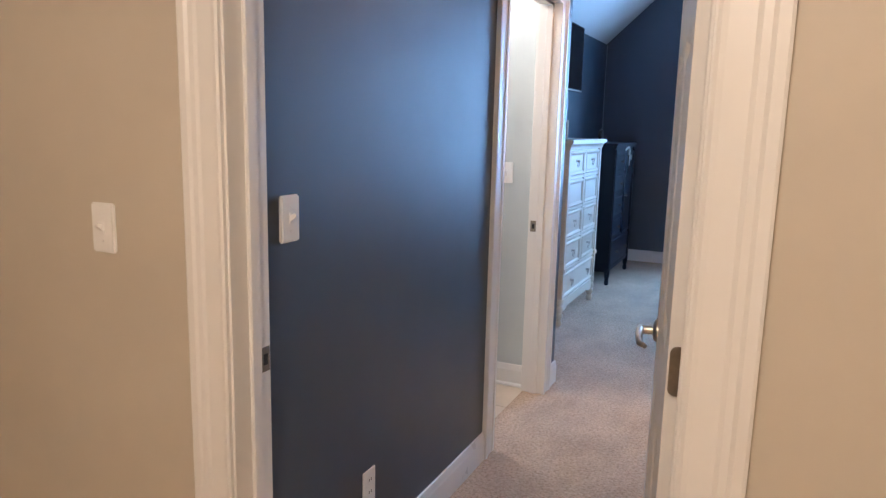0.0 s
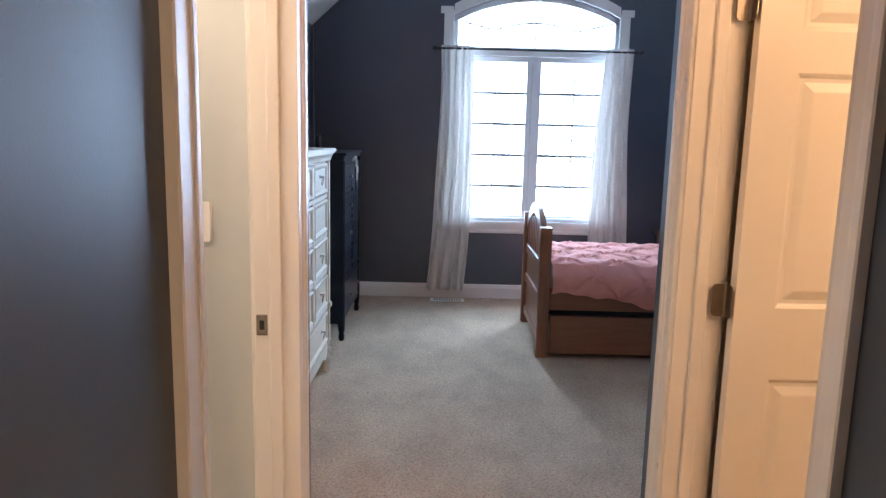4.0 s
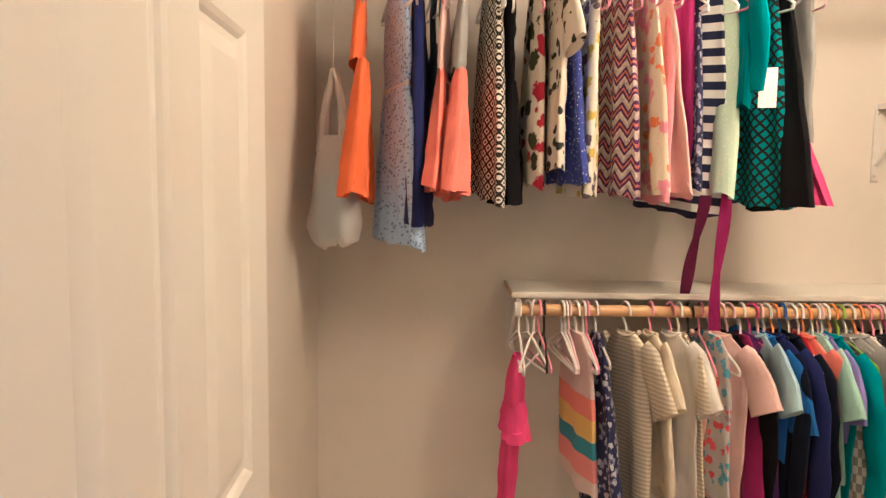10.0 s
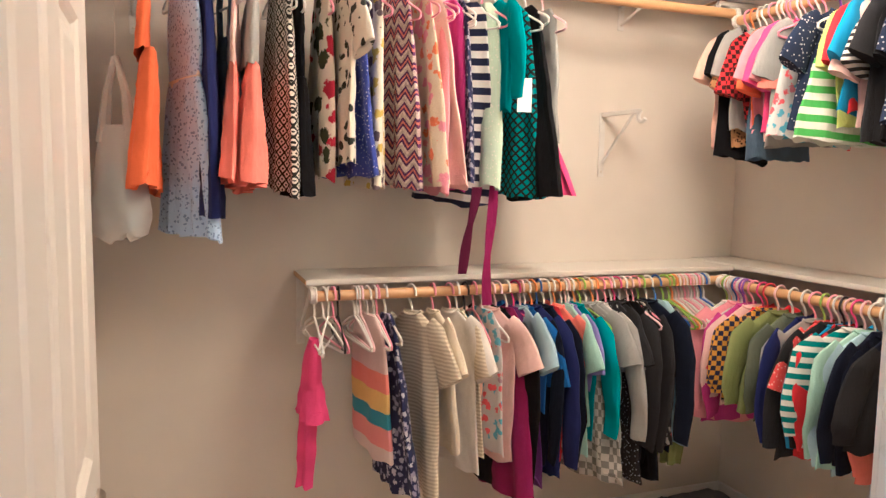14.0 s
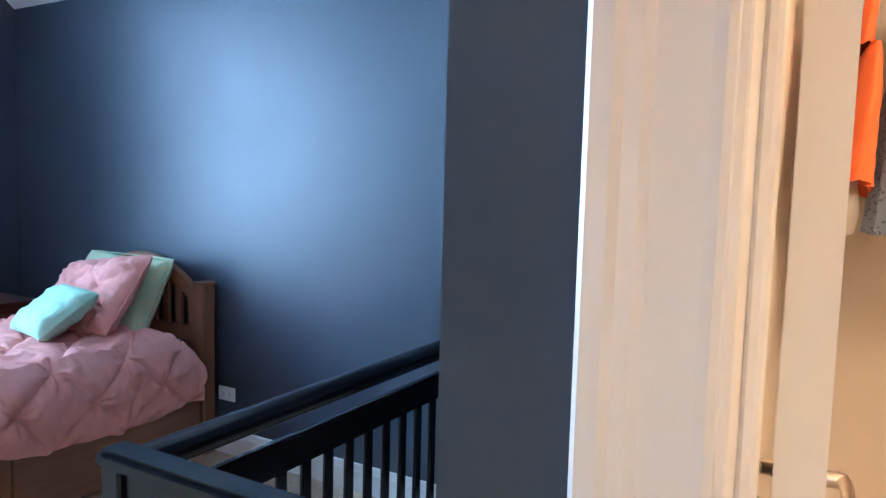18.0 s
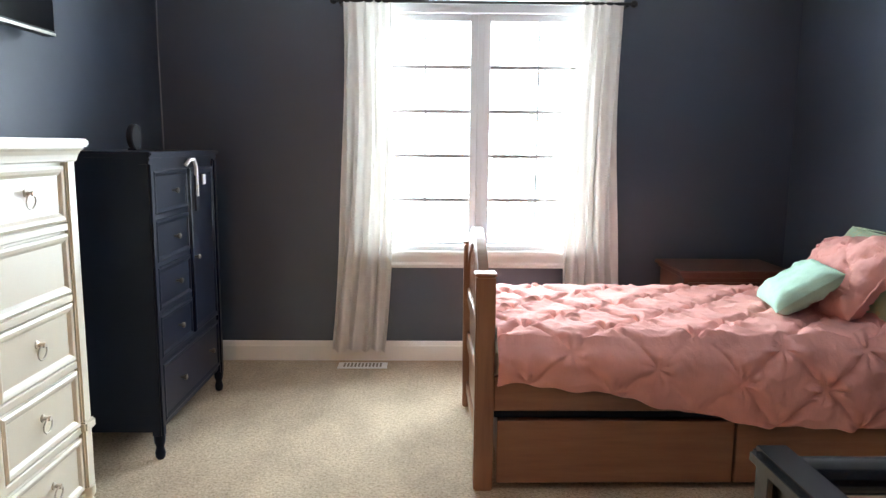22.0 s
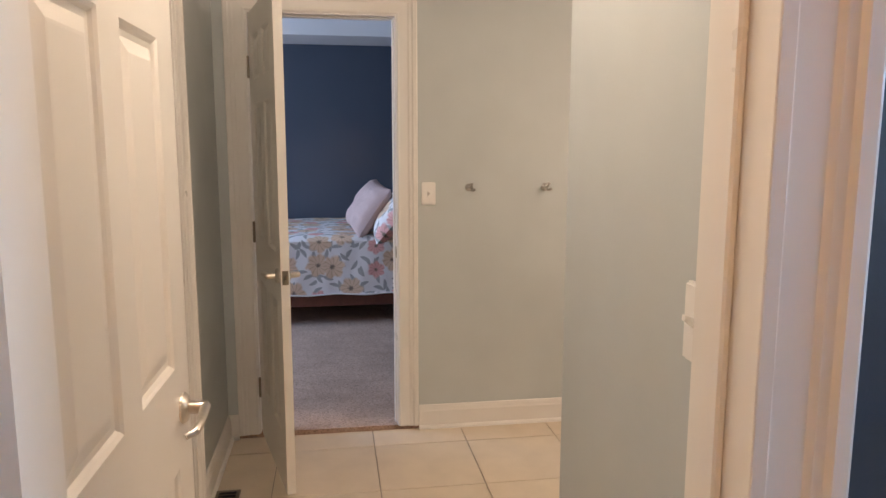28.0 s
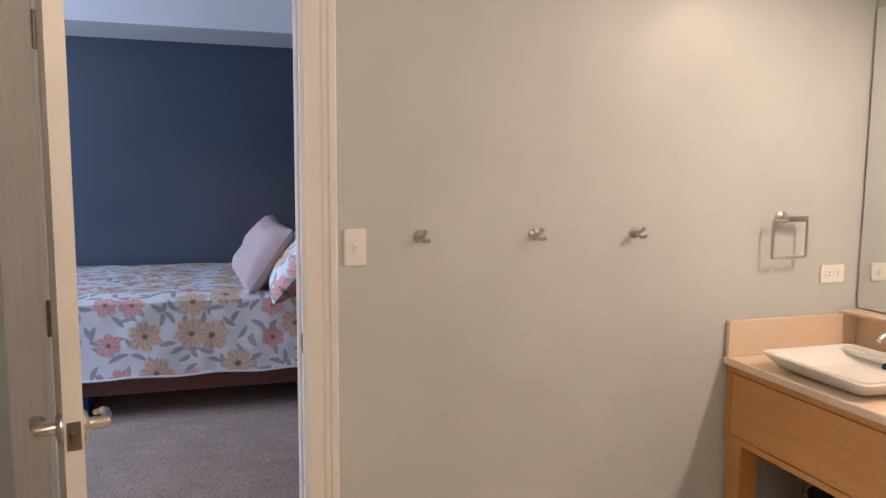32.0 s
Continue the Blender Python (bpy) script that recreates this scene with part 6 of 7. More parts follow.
row_of([
    (2.96, 0.63, "frock", "yellow blooms", "pink", "cream dress with small flowers"),
    (2.785, 0.63, "frock", "light pink", "pink", "blush gauze dress"),
    (2.88, 0.63, "frock", "purple chevrons", "pink", "purple chevron sundress"),
    (2.81, 0.63, "frock", "orange blooms", "pink", "orange flowered dress"),
    (2.76, 0.64, "frock", "pink", "pale pink", "pink cotton dress"),
    (2.715, 0.62, "frock", "magenta", "white", "magenta dress"),
    (2.685, 0.60, "frock", "navy blooms", "white", "navy flowered dress"),
    (2.645, 0.68, "frock", "navy stripes", "white", "navy and white striped dress"),
    (2.60, 0.62, "frock", "mint dots", "pink", "mint dress with raised dots"),
    (2.56, 0.41, "long", "teal", "white", "teal long-sleeved top"),
    (2.50, 0.65, "frock", "teal checks", "white", "teal houndstooth dress"),
    (2.455, 0.66, "frock", "black", "white", "black dress"),
    (2.39, 0.64, "tutu", "grey", "pale pink", "grey dress with a pink tulle skirt", "hot pink"),
], "y", 1.895, 2.02, "clothes on the upper rod", UP, 1, 7)

LOW = " on the closet's lower rod"
row_of([
    (3.125, 0.60, "slip", "hot pink", "white", "twisted hot pink top"),
    (2.965, 0.48, "tank", "rainbow", "white", "pale tank top with rainbow bands"),
    (2.91, 0.58, "frock", "navy blooms", "white", "navy flowered dress"),
    (2.825, 0.61, "tee", "cream knit", "white", "cream ribbed knit dress"),
    (2.755, 0.48, "tee", "cream", "pink", "cream cardigan"),
    (2.70, 0.55, "tee", "white", "pink", "white knitted top"),
    (2.675, 0.50, "tee", "cream knit", "white", "cream ribbed cardigan"),
    (2.645, 0.54, "pants", "light pink", "black", "pale pink trousers"),
    (2.615, 0.57, "pants", "peach", "pink", "peach leggings"),
    (2.585, 0.50, "tank", "bright print", "white", "brightly printed top"),
    (2.56, 0.55, "tee", "light pink", "pale pink", "pale pink tee"),
    (2.535, 0.66, "long", "black", "pale pink", "black long-sleeved jacket"),
    (2.47, 0.63, "frock", "purple", "magenta", "dark purple dress"),
    (2.50, 0.66, "frock", "plum", "white", "plum dress"),
    (2.45, 0.42, "tee", "light blue", "pale pink", "light blue tee"),
    (2.43, 0.37, "tee", "royal blue", "white", "royal blue tee"),
    (2.385, 0.57, "long", "dark navy", "blue", "dark navy long-sleeved top"),
    (2.41, 0.60, "long", "navy", "orange", "navy long-sleeved top"),
    (2.36, 0.58, "long", "dark navy", "white", "dark navy cardigan"),
], "y", 1.885, 1.065, "clothes on the lower rod", LOW, 1, 7)
row_of([
    (2.32, 0.27, "tee", "coral", "orange", "small coral tee"),
    (2.295, 0.53, "tank", "mint", "white", "mint sleeveless top"),
    (2.265, 0.32, "tee", "lavender", "white", "small lavender tee"),
    (2.335, 0.55, "tank", "red", "white", "red sleeveless top"),
    (2.28, 0.44, "tee", "mint", "pale pink", "mint tee"),
    (2.245, 0.50, "long", "teal", "orange", "teal long-sleeved top"),
    (2.20, 0.46, "tee", "grey", "white", "grey tee"),
    (2.15, 0.50, "tee", "white", "pink", "pale grey tee"),
    (2.105, 0.52, "tee", "charcoal", "white", "charcoal tee"),
    (2.06, 0.62, "long", "black", "white", "black long-sleeved top"),
    (2.035, 0.66, "frock", "black", "pale pink", "black dress"),
    (1.985, 0.58, "long", "charcoal", "green", "charcoal cardigan"),
    (2.225, 0.64, "frock", "grey plaid", "green", "grey plaid dress"),
    (2.175, 0.53, "long", "grey", "orange", "grey long-sleeved top"),
    (2.125, 0.66, "frock", "black dots", "pink", "black dotted dress"),
    (2.085, 0.56, "long", "charcoal", "magenta", "charcoal long-sleeved top"),
    (2.01, 0.53, "frock", "black blooms", "pink", "black dress with red flowers"),
    (1.955, 0.57, "long", "dark navy", "white", "navy long-sleeved top"),
    (1.92, 0.55, "tank", "light blue", "blue", "light blue top"),
    (1.885, 0.64, "pants", "olive", "green", "olive green trousers"),
], "y", 1.885, 1.065, "clothes on the lower rod", LOW, 1, 7)

SHORT = " on the short wall's lower rod"
row_of([
    (1.80, 0.44, "long", "white", "white", "white long-sleeved top"),
    (1.765, 0.47, "long", "pink", "pink", "pink long-sleeved top"),
    (1.73, 0.47, "long", "magenta", "purple", "magenta long-sleeved top"),
    (1.70, 0.39, "long", "light pink", "pink", "pale pink long-sleeved top"),
    (1.66, 0.38, "tee", "red", "magenta", "red top"),
    (1.63, 0.37, "long", "mustard plaid", "red", "mustard plaid shirt"),
    (1.585, 0.39, "long", "olive", "pale pink", "olive green sweatshirt"),
    (1.53, 0.39, "long", "grey green", "white", "grey green sweatshirt"),
    (1.48, 0.45, "long", "navy", "white", "navy long-sleeved top"),
    (1.445, 0.44, "long", "grey", "pink", "grey long-sleeved top"),
    (1.41, 0.44, "tee", "red dots", "green", "red dotted top"),
    (1.38, 0.47, "long", "charcoal", "pink", "charcoal long-sleeved top"),
], "x", 1.655, 1.062, "clothes on the short wall's lower rod", SHORT, 1, 0)
row_of([
    (1.36, 0.43, "long", "bright blue", "white", "blue long-sleeved top"),
    (1.34, 0.45, "long", "red", "black", "red long-sleeved top"),
    (1.32, 0.44, "long", "charcoal", "pale pink", "charcoal cardigan"),
    (1.24, 0.46, "long", "light blue", "white", "light blue top"),
    (1.18, 0.45, "long", "dark navy", "pink", "dark navy cardigan"),
    (1.05, 0.44, "long", "white", "pale pink", "white long-sleeved top"),
    (1.295, 0.41, "long", "teal stripes", "magenta", "teal and white striped top"),
    (1.27, 0.45, "long", "mint", "pale pink", "mint long-sleeved top"),
    (1.21, 0.43, "long", "dark navy", "white", "dark navy hooded sweatshirt", "dark navy"),
    (1.15, 0.45, "long", "coral", "magenta", "coral long-sleeved top"),
    (1.12, 0.37, "long", "charcoal", "red", "dark grey long-sleeved top"),
    (1.08, 0.47, "pants", "hearts", "white", "cream leggings with a heart print"),
    (1.02, 0.45, "long", "grey", "pink", "grey long-sleeved top"),
    (0.96, 0.46, "long", "dark navy", "white", "dark navy top"),
    (0.90, 0.44, "long", "black", "pink", "black long-sleeved top"),
    (0.83, 0.42, "tee", "pink", "white", "pink tee"),
    (0.76, 0.44, "long", "teal", "white", "teal long-sleeved top"),
], "x", 1.655, 1.062, "clothes on the short wall's lower rod", SHORT, 1, 0)

HIGH = " on the short wall's upper rod"
row_of([
    (1.80, 0.45, "tee", "peach", "pink", "peach tee"),
    (1.775, 0.49, "tee", "black", "orange", "black tee"),
    (1.745, 0.40, "tee", "grey", "white", "grey tee"),
    (1.72, 0.44, "tee", "leopard", "white", "leopard-print tee"),
    (1.69, 0.38, "tee", "red plaid", "pink", "red plaid shirt"),
    (1.66, 0.49, "tank", "denim", "white", "denim top"),
    (1.62, 0.42, "tee", "pink", "pink", "pink tee"),
    (1.64, 0.44, "tee", "orange", "white", "orange tee"),
    (1.60, 0.43, "tee", "light pink", "pink", "pale pink tee"),
    (1.58, 0.44, "tee", "pink", "white", "pink ruffled tee"),
    (1.53, 0.42, "tee", "coral", "pink", "coral tee"),
    (1.505, 0.45, "tee", "grey", "white", "grey tee"),
    (1.56, 0.41, "tee", "hot pink", "pale pink", "hot pink tee"),
    (1.48, 0.44, "tank", "bright print", "pink", "brightly printed top"),
    (1.43, 0.42, "tee", "navy dots", "purple", "navy spotted tee"),
], "x", 1.645, 1.985, "clothes on the short wall's upper rod", HIGH, 1, 0)
row_of([
    (1.38, 0.45, "frock", "green stripes", "white", "green and white striped tunic"),
    (1.335, 0.40, "tee", "lime", "pale pink", "lime green tee"),
    (1.31, 0.37, "tee", "red", "white", "red tee"),
    (1.28, 0.38, "tee", "bright blue", "pink", "bright blue tee"),
    (1.255, 0.40, "tee", "light pink", "white", "pale pink tee"),
    (1.22, 0.44, "tee", "black stripes", "white", "fine striped tee"),
    (1.19, 0.46, "tee", "charcoal", "white", "charcoal tee"),
    (1.16, 0.46, "tee", "black", "pink", "black tee"),
    (1.135, 0.45, "tee", "black", "white", "black tee"),
    (1.08, 0.44, "tee", "navy dots", "pink", "navy tee with white dots"),
    (1.11, 0.43, "tee", "navy dots", "white", "navy tee with white dots"),
    (1.05, 0.42, "tee", "dark navy", "orange", "dark navy tee"),
    (0.98, 0.45, "tank", "mustard", "white", "yellow top"),
    (0.93, 0.45, "tank", "coral", "pink", "coral top"),
    (0.86, 0.43, "tee", "white", "pink", "white tee"),
], "x", 1.645, 1.985, "clothes on the short wall's upper rod", HIGH, 1, 0)

empty_hangers([(3.10, "white", 14), (3.085, "white", -20), (3.07, "pink", 6), (3.055, "black", -4)], "y", 1.885, 1.065, "empty hangers")
empty_hangers([(3.005, "white", 6), (2.995, "white", 3), (2.985, "pale pink", 1), (2.945, "white", 4), (2.935, "pink", 2)], "y", 1.885, 1.065, "empty hangers")
empty_hangers([(1.86 - 0.014 * i, ("green", "orange", "white", "pale pink", "white", "pink", "pale pink", "white", "pink", "white", "blue", "white")[i], rng.uniform(-3, 3)) for i in range(12)], "y", 1.885, 1.065, "empty hangers")
empty_hangers([(1.825 - 0.012 * i, ("green", "white", "orange", "white", "blue", "purple", "white", "purple", "pink")[i], rng.uniform(-4, 4)) for i in range(9)], "x", 1.655, 1.062, "empty hangers")

# ribbons of the striped dress, hanging free
for y, z0, z1, ink, lean in ((2.655, 1.395, 1.13, "maroon", 0.038), (2.600, 1.400, 1.03, "plum", 0.004)):
    rb = bmesh.new()
    prev = None
    for k in range(15):
        u = k / 14
        z = z0 + (z1 - z0) * u
        w = 0.009 + 0.007 * abs(math.sin(4.4 * u + 0.5 + lean * 20))
        sway = lean * u * u + 0.008 * math.sin(4.6 * u + y * 9)
        ring = [rb.verts.new((1.80 + a, y + sway + b, z)) for a, b in ((-0.004, -w), (-0.002, -w), (0.0, w), (-0.002, w))]
        if prev:
            for i in range(4):
                rb.faces.new((prev[i], prev[(i + 1) % 4], ring[(i + 1) % 4], ring[i]))
        else:
            rb.faces.new(ring)
        prev = ring
    rb.faces.new(prev)
    rb_ob = thing("sash_ribbon", pose(0, 0, 0), ink + " sash ribbon trailing below the hanging dresses", "ribbon", "sash ribbons")
    part("ribbon", rb, COTTON[ink], rb_ob, "", True)

# price tag on the houndstooth dress
tag = thing("price_tag", pose(1.738, 2.525, 1.72, 0, 0, 80), "white and orange paper tag on a hanging dress", "tag")
part("card", box(-0.022, 0.022, -0.0008, 0.0008, -0.10, 0.0, 0.0004), PLASTIC, tag)
part("orange_strip", box(-0.022, 0.022, -0.002, -0.001, -0.024, -0.001), COTTON["orange"], tag)
for i in range(3):
    part("printed_line", box(-0.015, 0.008 + 0.003 * i, -0.002, -0.001, -0.050 - i * 0.014, -0.045 - i * 0.014), DARK, tag)

# a carrier bag of clothes on a hanger by the north wall
bag_mat, bag_nt, bag_b = nodes_of("thin_white_plastic_film")
bag_b.inputs["Base Color"].default_value = (0.86, 0.82, 0.78, 1)
bag_b.inputs["Roughness"].default_value = 0.3
bag_b.inputs["Alpha"].default_value = 0.46
bump(bag_nt, bag_b, noise_tex(bag_nt, coords(bag_nt), 26, 5), 0.6, 0.006)
bag = thing("plastic_bag", pose(1.86, 3.645, 2.02, 0, 0, 58), "translucent white plastic shopping bag, half full, hung up", "bag")
part("film", loft([(-0.475, 0.050, 0.35), (-0.53, 0.060, 0.6), (-0.62, 0.073, 0.9), (-0.72, 0.082, 1.1), (-0.768, 0.070, 0.8), (-0.776, 0.04, 0.5)], 0.085, 4.4, 3, 0.009), bag_mat, bag, "", True)
for s in (-1, 1):
    part("handle", tube([(s * 0.040, 0, -0.52), (s * 0.036, 0, -0.46), (s * 0.024, 0.004 * s, -0.39), (s * 0.012, 0, -0.33), (0, 0, -0.300)], [0.022, 0.016, 0.011, 0.009, 0.010], 8), bag_mat, bag, "", True)
part("hook_wire", tube([(-0.020, 0, 0.004), (-0.012, 0, 0.020), (0.006, 0, 0.021), (0.016, 0, 0.008), (0.006, 0, -0.03), (0.0, 0, -0.16), (0.002, 0, -0.30), (-0.008, 0, -0.312)], 0.0016, 6), NICKEL, bag, "thin wire hook", True)
part("contents", loft([(-0.58, 0.04, 0.5), (-0.66, 0.066, 0.8), (-0.75, 0.062, 0.7)], 0.07, 2.2, 2, 0.006), COTTON["light blue"], bag, "folded pale clothes inside", True)
for i in range(4):
    part("printed_word", box(-0.050, -0.012, -0.062, -0.0605, -0.585 - i * 0.020, -0.573 - i * 0.020), COTTON["red"], bag)

# a low heap on the floor in the corner
heap = bmesh.new()
g = []
for i in range(25):
    row = []
    for j in range(21):
        u, v = i / 24 * 2 - 1, j / 20 * 2 - 1
        e = max(0.0, 1 - u ** 4) * max(0.0, 1 - v ** 4)
        row.append(heap.verts.new((0.30 * u, 0.20 * v, 0.002 + e * (0.13 + 0.05 * noise.noise((u * 2.2, v * 2.2, 3))) + 0.014 * e * noise.noise((u * 8, v * 8, 1)))))
    g.append(row)
for a, b in zip(g, g[1:]):
    for j in range(20):
        heap.faces.new((a[j], a[j + 1], b[j + 1], b[j]))
hp = thing("folded_blanket", pose(1.98, 1.52, 0.0, 0, 0, 12), "grey blanket in a heap on the closet floor", "blanket")
part("blanket", heap, TERRY, hp, "", True)


def little_shoe(m, mat, label):
    ob = thing("child_shoe", m, label, "shoe", "shoes on the closet floor")
    bm = bmesh.new()
    rings = []
    for k in range(11):
        u = k / 10
        w = 0.030 * (0.72 + 0.45 * math.sin(math.pi * (0.15 + 0.75 * u))) * (0.6 if k in (0, 10) else 1)
        hgt = (0.060 - 0.034 * u ** 1.5) * (0.7 if k in (0, 10) else 1)
        rings.append([bm.verts.new((0.17 * u - 0.08, w * math.cos(q), 0.012 + hgt * (0.5 + 0.5 * math.sin(q)))) for q in [2 * math.pi * i / 14 for i in range(14)]])
    for a, b in zip(rings, rings[1:]):
        for i in range(14):
            bm.faces.new((a[i], a[(i + 1) % 14], b[(i + 1) % 14], b[i]))
    bm.faces.new(rings[0])
    bm.faces.new(rings[-1])
    part("upper", bm, mat, ob, "", True)
    part("sole", prism([(0.17 * u - 0.08, s * 0.030 * (0.72 + 0.45 * math.sin(math.pi * (0.15 + 0.75 * u)))) for s, us in ((1, (0, .2, .4, .6, .8, 1)), (-1, (1, .8, .6, .4, .2, 0))) for u in us], 0.0, 0.014, 2, None, 0.003), PLASTIC, ob)
    part("strap", tube([(-0.01, -0.034, 0.03), (0.0, -0.012, 0.066), (0.0, 0.012, 0.066), (-0.01, 0.034, 0.03)], 0.005, 8), mat, ob, "", True)


little_shoe(pose(2.08, 1.80, 0, 0, 0, 60), COTTON["black"], "small black strap shoe on the closet carpet")
little_shoe(pose(1.98, 1.84, 0, 0, 0, 75), COTTON["black"], "small black strap shoe on the closet carpet")
little_shoe(pose(1.86, 1.82, 0, 0, 0, 110), COTTON["white"], "small pale strap shoe on the closet carpet")

# ---- door leaves ----
def hung_door(name, pin, d, w, body_left, lever_z, lever_out, label, hinge_jamb):
    """A six-panel leaf hung at pin and open along d. body_left: the leaf's body lies to the left of d."""
    ang = math.degrees(math.atan2(d[1], d[0]))
    ob = thing(name, pose(pin[0], pin[1], 0.012, 0, 0, ang), label, "door", "six-panel doors", "structure")
    off = 0.035 if body_left else 0.0
    gap = 0.012
    part("leaf", panel_door(w), DOOR, ob, "", False, Matrix.Translation((gap, off, 0)))
    for y, s in ((off, 1), (off - 0.035, -1)):
        lever(ob, gap + w - 0.062, lever_z, y, s, -1)
    part("latch_plate", box(gap + w - 0.0005, gap + w + 0.0018, off - 0.030, off - 0.005, lever_z - 0.028, lever_z + 0.028), BRASS, ob, "nickel latch plate")
    part("latch_bolt", prism([(gap + w, off - 0.025), (gap + w + 0.010, off - 0.022), (gap + w, off - 0.010)], lever_z - 0.008, lever_z + 0.008, 2), BRASS, ob)
    inv = ob.matrix_world.inverted().to_3x3()
    j = inv @ Vector((*hinge_jamb[0], 0))
    n = inv @ Vector((*hinge_jamb[1], 0))
    for z in (0.245, 1.022, 1.795):
        s = 1 if body_left else -1
        hinge(ob, 0.002, -0.004 * s, z - 0.012, [((0.0, 1.0 * s), (1, 0)), ((j[0], j[1]), (n[0], n[1]))])
    return ob


hung_door("door_1", (0.031, 1.318), (-0.160, 0.987), 0.735, True, 0.893, 1, "white six-panel entry door standing open into the passage", ((0, -1), (-1, 0)))
hung_door("door_2", (0.254, 3.620), (0.9993, 0.036), 0.720, False, 0.905, 1, "white six-panel closet door standing open into the closet", ((-1, 0), (0, -1)))
hung_door("door_3", (-1.028, 2.886), (-0.9998, 0.02), 0.740, False, 0.905, 1, "white six-panel bathroom door standing open", ((1, 0), (0, 1)))
hung_door("door_4", (-3.79, 2.863), (0.97, 0.235), 0.690, True, 0.905, 1, "white six-panel far bedroom door standing open into the bathroom", ((-1, 0), (0, 1)))

# ---- bathroom ----
toggle_switch("light_switch", pose(-3.80, 3.706, 1.198, 0, 0, 90), "white toggle switch beside the far bedroom door")
toggle_switch("light_switch", pose(-1.20, 3.74, 1.187), "white toggle switch on the pale wall beside the bathroom door")
toggle_switch("light_switch", pose(-2.256, 2.70, 1.15, 0, 0, 180), "white toggle switch between the bathroom door and toilet room")
for y in (3.911, 4.304, 4.68):
    hk = thing("robe_hook", pose(-3.80, y, 1.228, 0, 0, 0), "small brushed nickel robe hook on the wall", "robe hook", "robe hooks in a row")
    part("rose", lathe([(0.020, 0), (0.020, 0.004), (0.015, 0.008), (0.009, 0.011), (0.008, 0.030), (0.006, 0.034)], 18, None, Matrix.Rotation(radians(90), 4, "Y")), SATIN, hk, "", True)
    part("upper_prong", tube([(0.024, 0, 0.002), (0.042, 0, 0.006), (0.054, 0.002, 0.012), (0.060, 0.003, 0.020)], [0.006, 0.0055, 0.006, 0.009], 10), SATIN, hk, "", True)
    part("lower_prong", tube([(0.022, 0, -0.004), (0.032, 0.006, -0.014), (0.044, 0.016, -0.014), (0.048, 0.022, -0.006)], [0.006, 0.005, 0.0055, 0.007], 10), SATIN, hk, "", True)
ring = thing("towel_ring", pose(-3.80, 5.292, 1.272), "square brushed nickel towel ring", "towel ring")
part("rose", lathe([(0.026, 0), (0.026, 0.008), (0.018, 0.012), (0.012, 0.014), (0.012, 0.05), (0.010, 0.052)], 18, None, Matrix.Rotation(radians(90), 4, "Y")), SATIN, ring, "", True)
part("arm", box(0.04, 0.056, -0.012, 0.075, -0.012, 0.008, 0.003), SATIN, ring)
part("loop", tube([(0.048, -0.067, -0.006), (0.048, 0.074, -0.006), (0.048, 0.079, -0.012), (0.048, 0.079, -0.137), (0.048, 0.074, -0.143), (0.048, -0.067, -0.143), (0.048, -0.072, -0.137), (0.048, -0.072, -0.012)], 0.0052, 8, None, True), SATIN, ring, "", True)
outlet("outlet", pose(-3.80, 5.545, 1.055, 0, 0, 90), "white duplex outlet turned on its side above the splashback", True)

vy0, vy1, vx0, vx1 = 5.085, 5.675, -3.795, -2.35
vanity = thing("vanity", pose(0, 0, 0), "maple vanity cabinet on square legs", "vanity")
part("body", box(vx0, vx1, vy0 + 0.012, vy1, 0.455, 0.735, 0.002), MAPLE, vanity)
part("top_rail", box(vx0, vx1, vy0, vy0 + 0.012, 0.712, 0.735, 0.001), MAPLE, vanity)
part("bottom_rail", box(vx0, vx1, vy0, vy0 + 0.012, 0.455, 0.478, 0.001), MAPLE, vanity)
part("end_stile", box(vx0, vx0 + 0.03, vy0, vy0 + 0.012, 0.478, 0.712, 0.001), MAPLE, vanity)
for x0, x1 in ((vx0 + 0.034, -3.09), (-3.084, vx1 - 0.034)):
    part("drawer", box(x0, x1, vy0 - 0.001, vy0 + 0.010, 0.482, 0.708, 0.002), MAPLE, vanity)
for x in (vx0 + 0.005, vx1 - 0.085):
    for y in (vy0 + 0.008, vy1 - 0.09):
        part("leg", box(x, x + 0.08, y, y + 0.08, BATH_FLOOR, 0.455, 0.003), MAPLE, vanity)
part("lower_shelf", box(vx0 + 0.01, vx1 - 0.01, vy0 + 0.1, vy1 - 0.02, 0.10, 0.125, 0.002), MAPLE, vanity)
top = thing("countertop", pose(0, 0, 0), "cream stone countertop with splashbacks", "countertop")
part("slab", box(-3.797, vx1 + 0.01, vy0 - 0.018, 5.678, 0.737, 0.765, 0.003), STONE, top)
part("side_splash", box(-3.797, -3.777, vy0 - 0.01, 5.66, 0.765, 0.90, 0.002), STONE, top)
part("back_splash", box(-3.777, vx1 + 0.01, 5.658, 5.678, 0.765, 0.90, 0.002), STONE, top)
part("back_ledge", box(-3.797, vx1 + 0.01, 5.59, 5.679, 0.901, 0.915, 0.002), STONE, top)
sink = thing("basin", pose(-3.425, 5.29, 0.766), "white rectangular ceramic vessel basin on the counter", "basin")
bm = bmesh.new()
rings = []
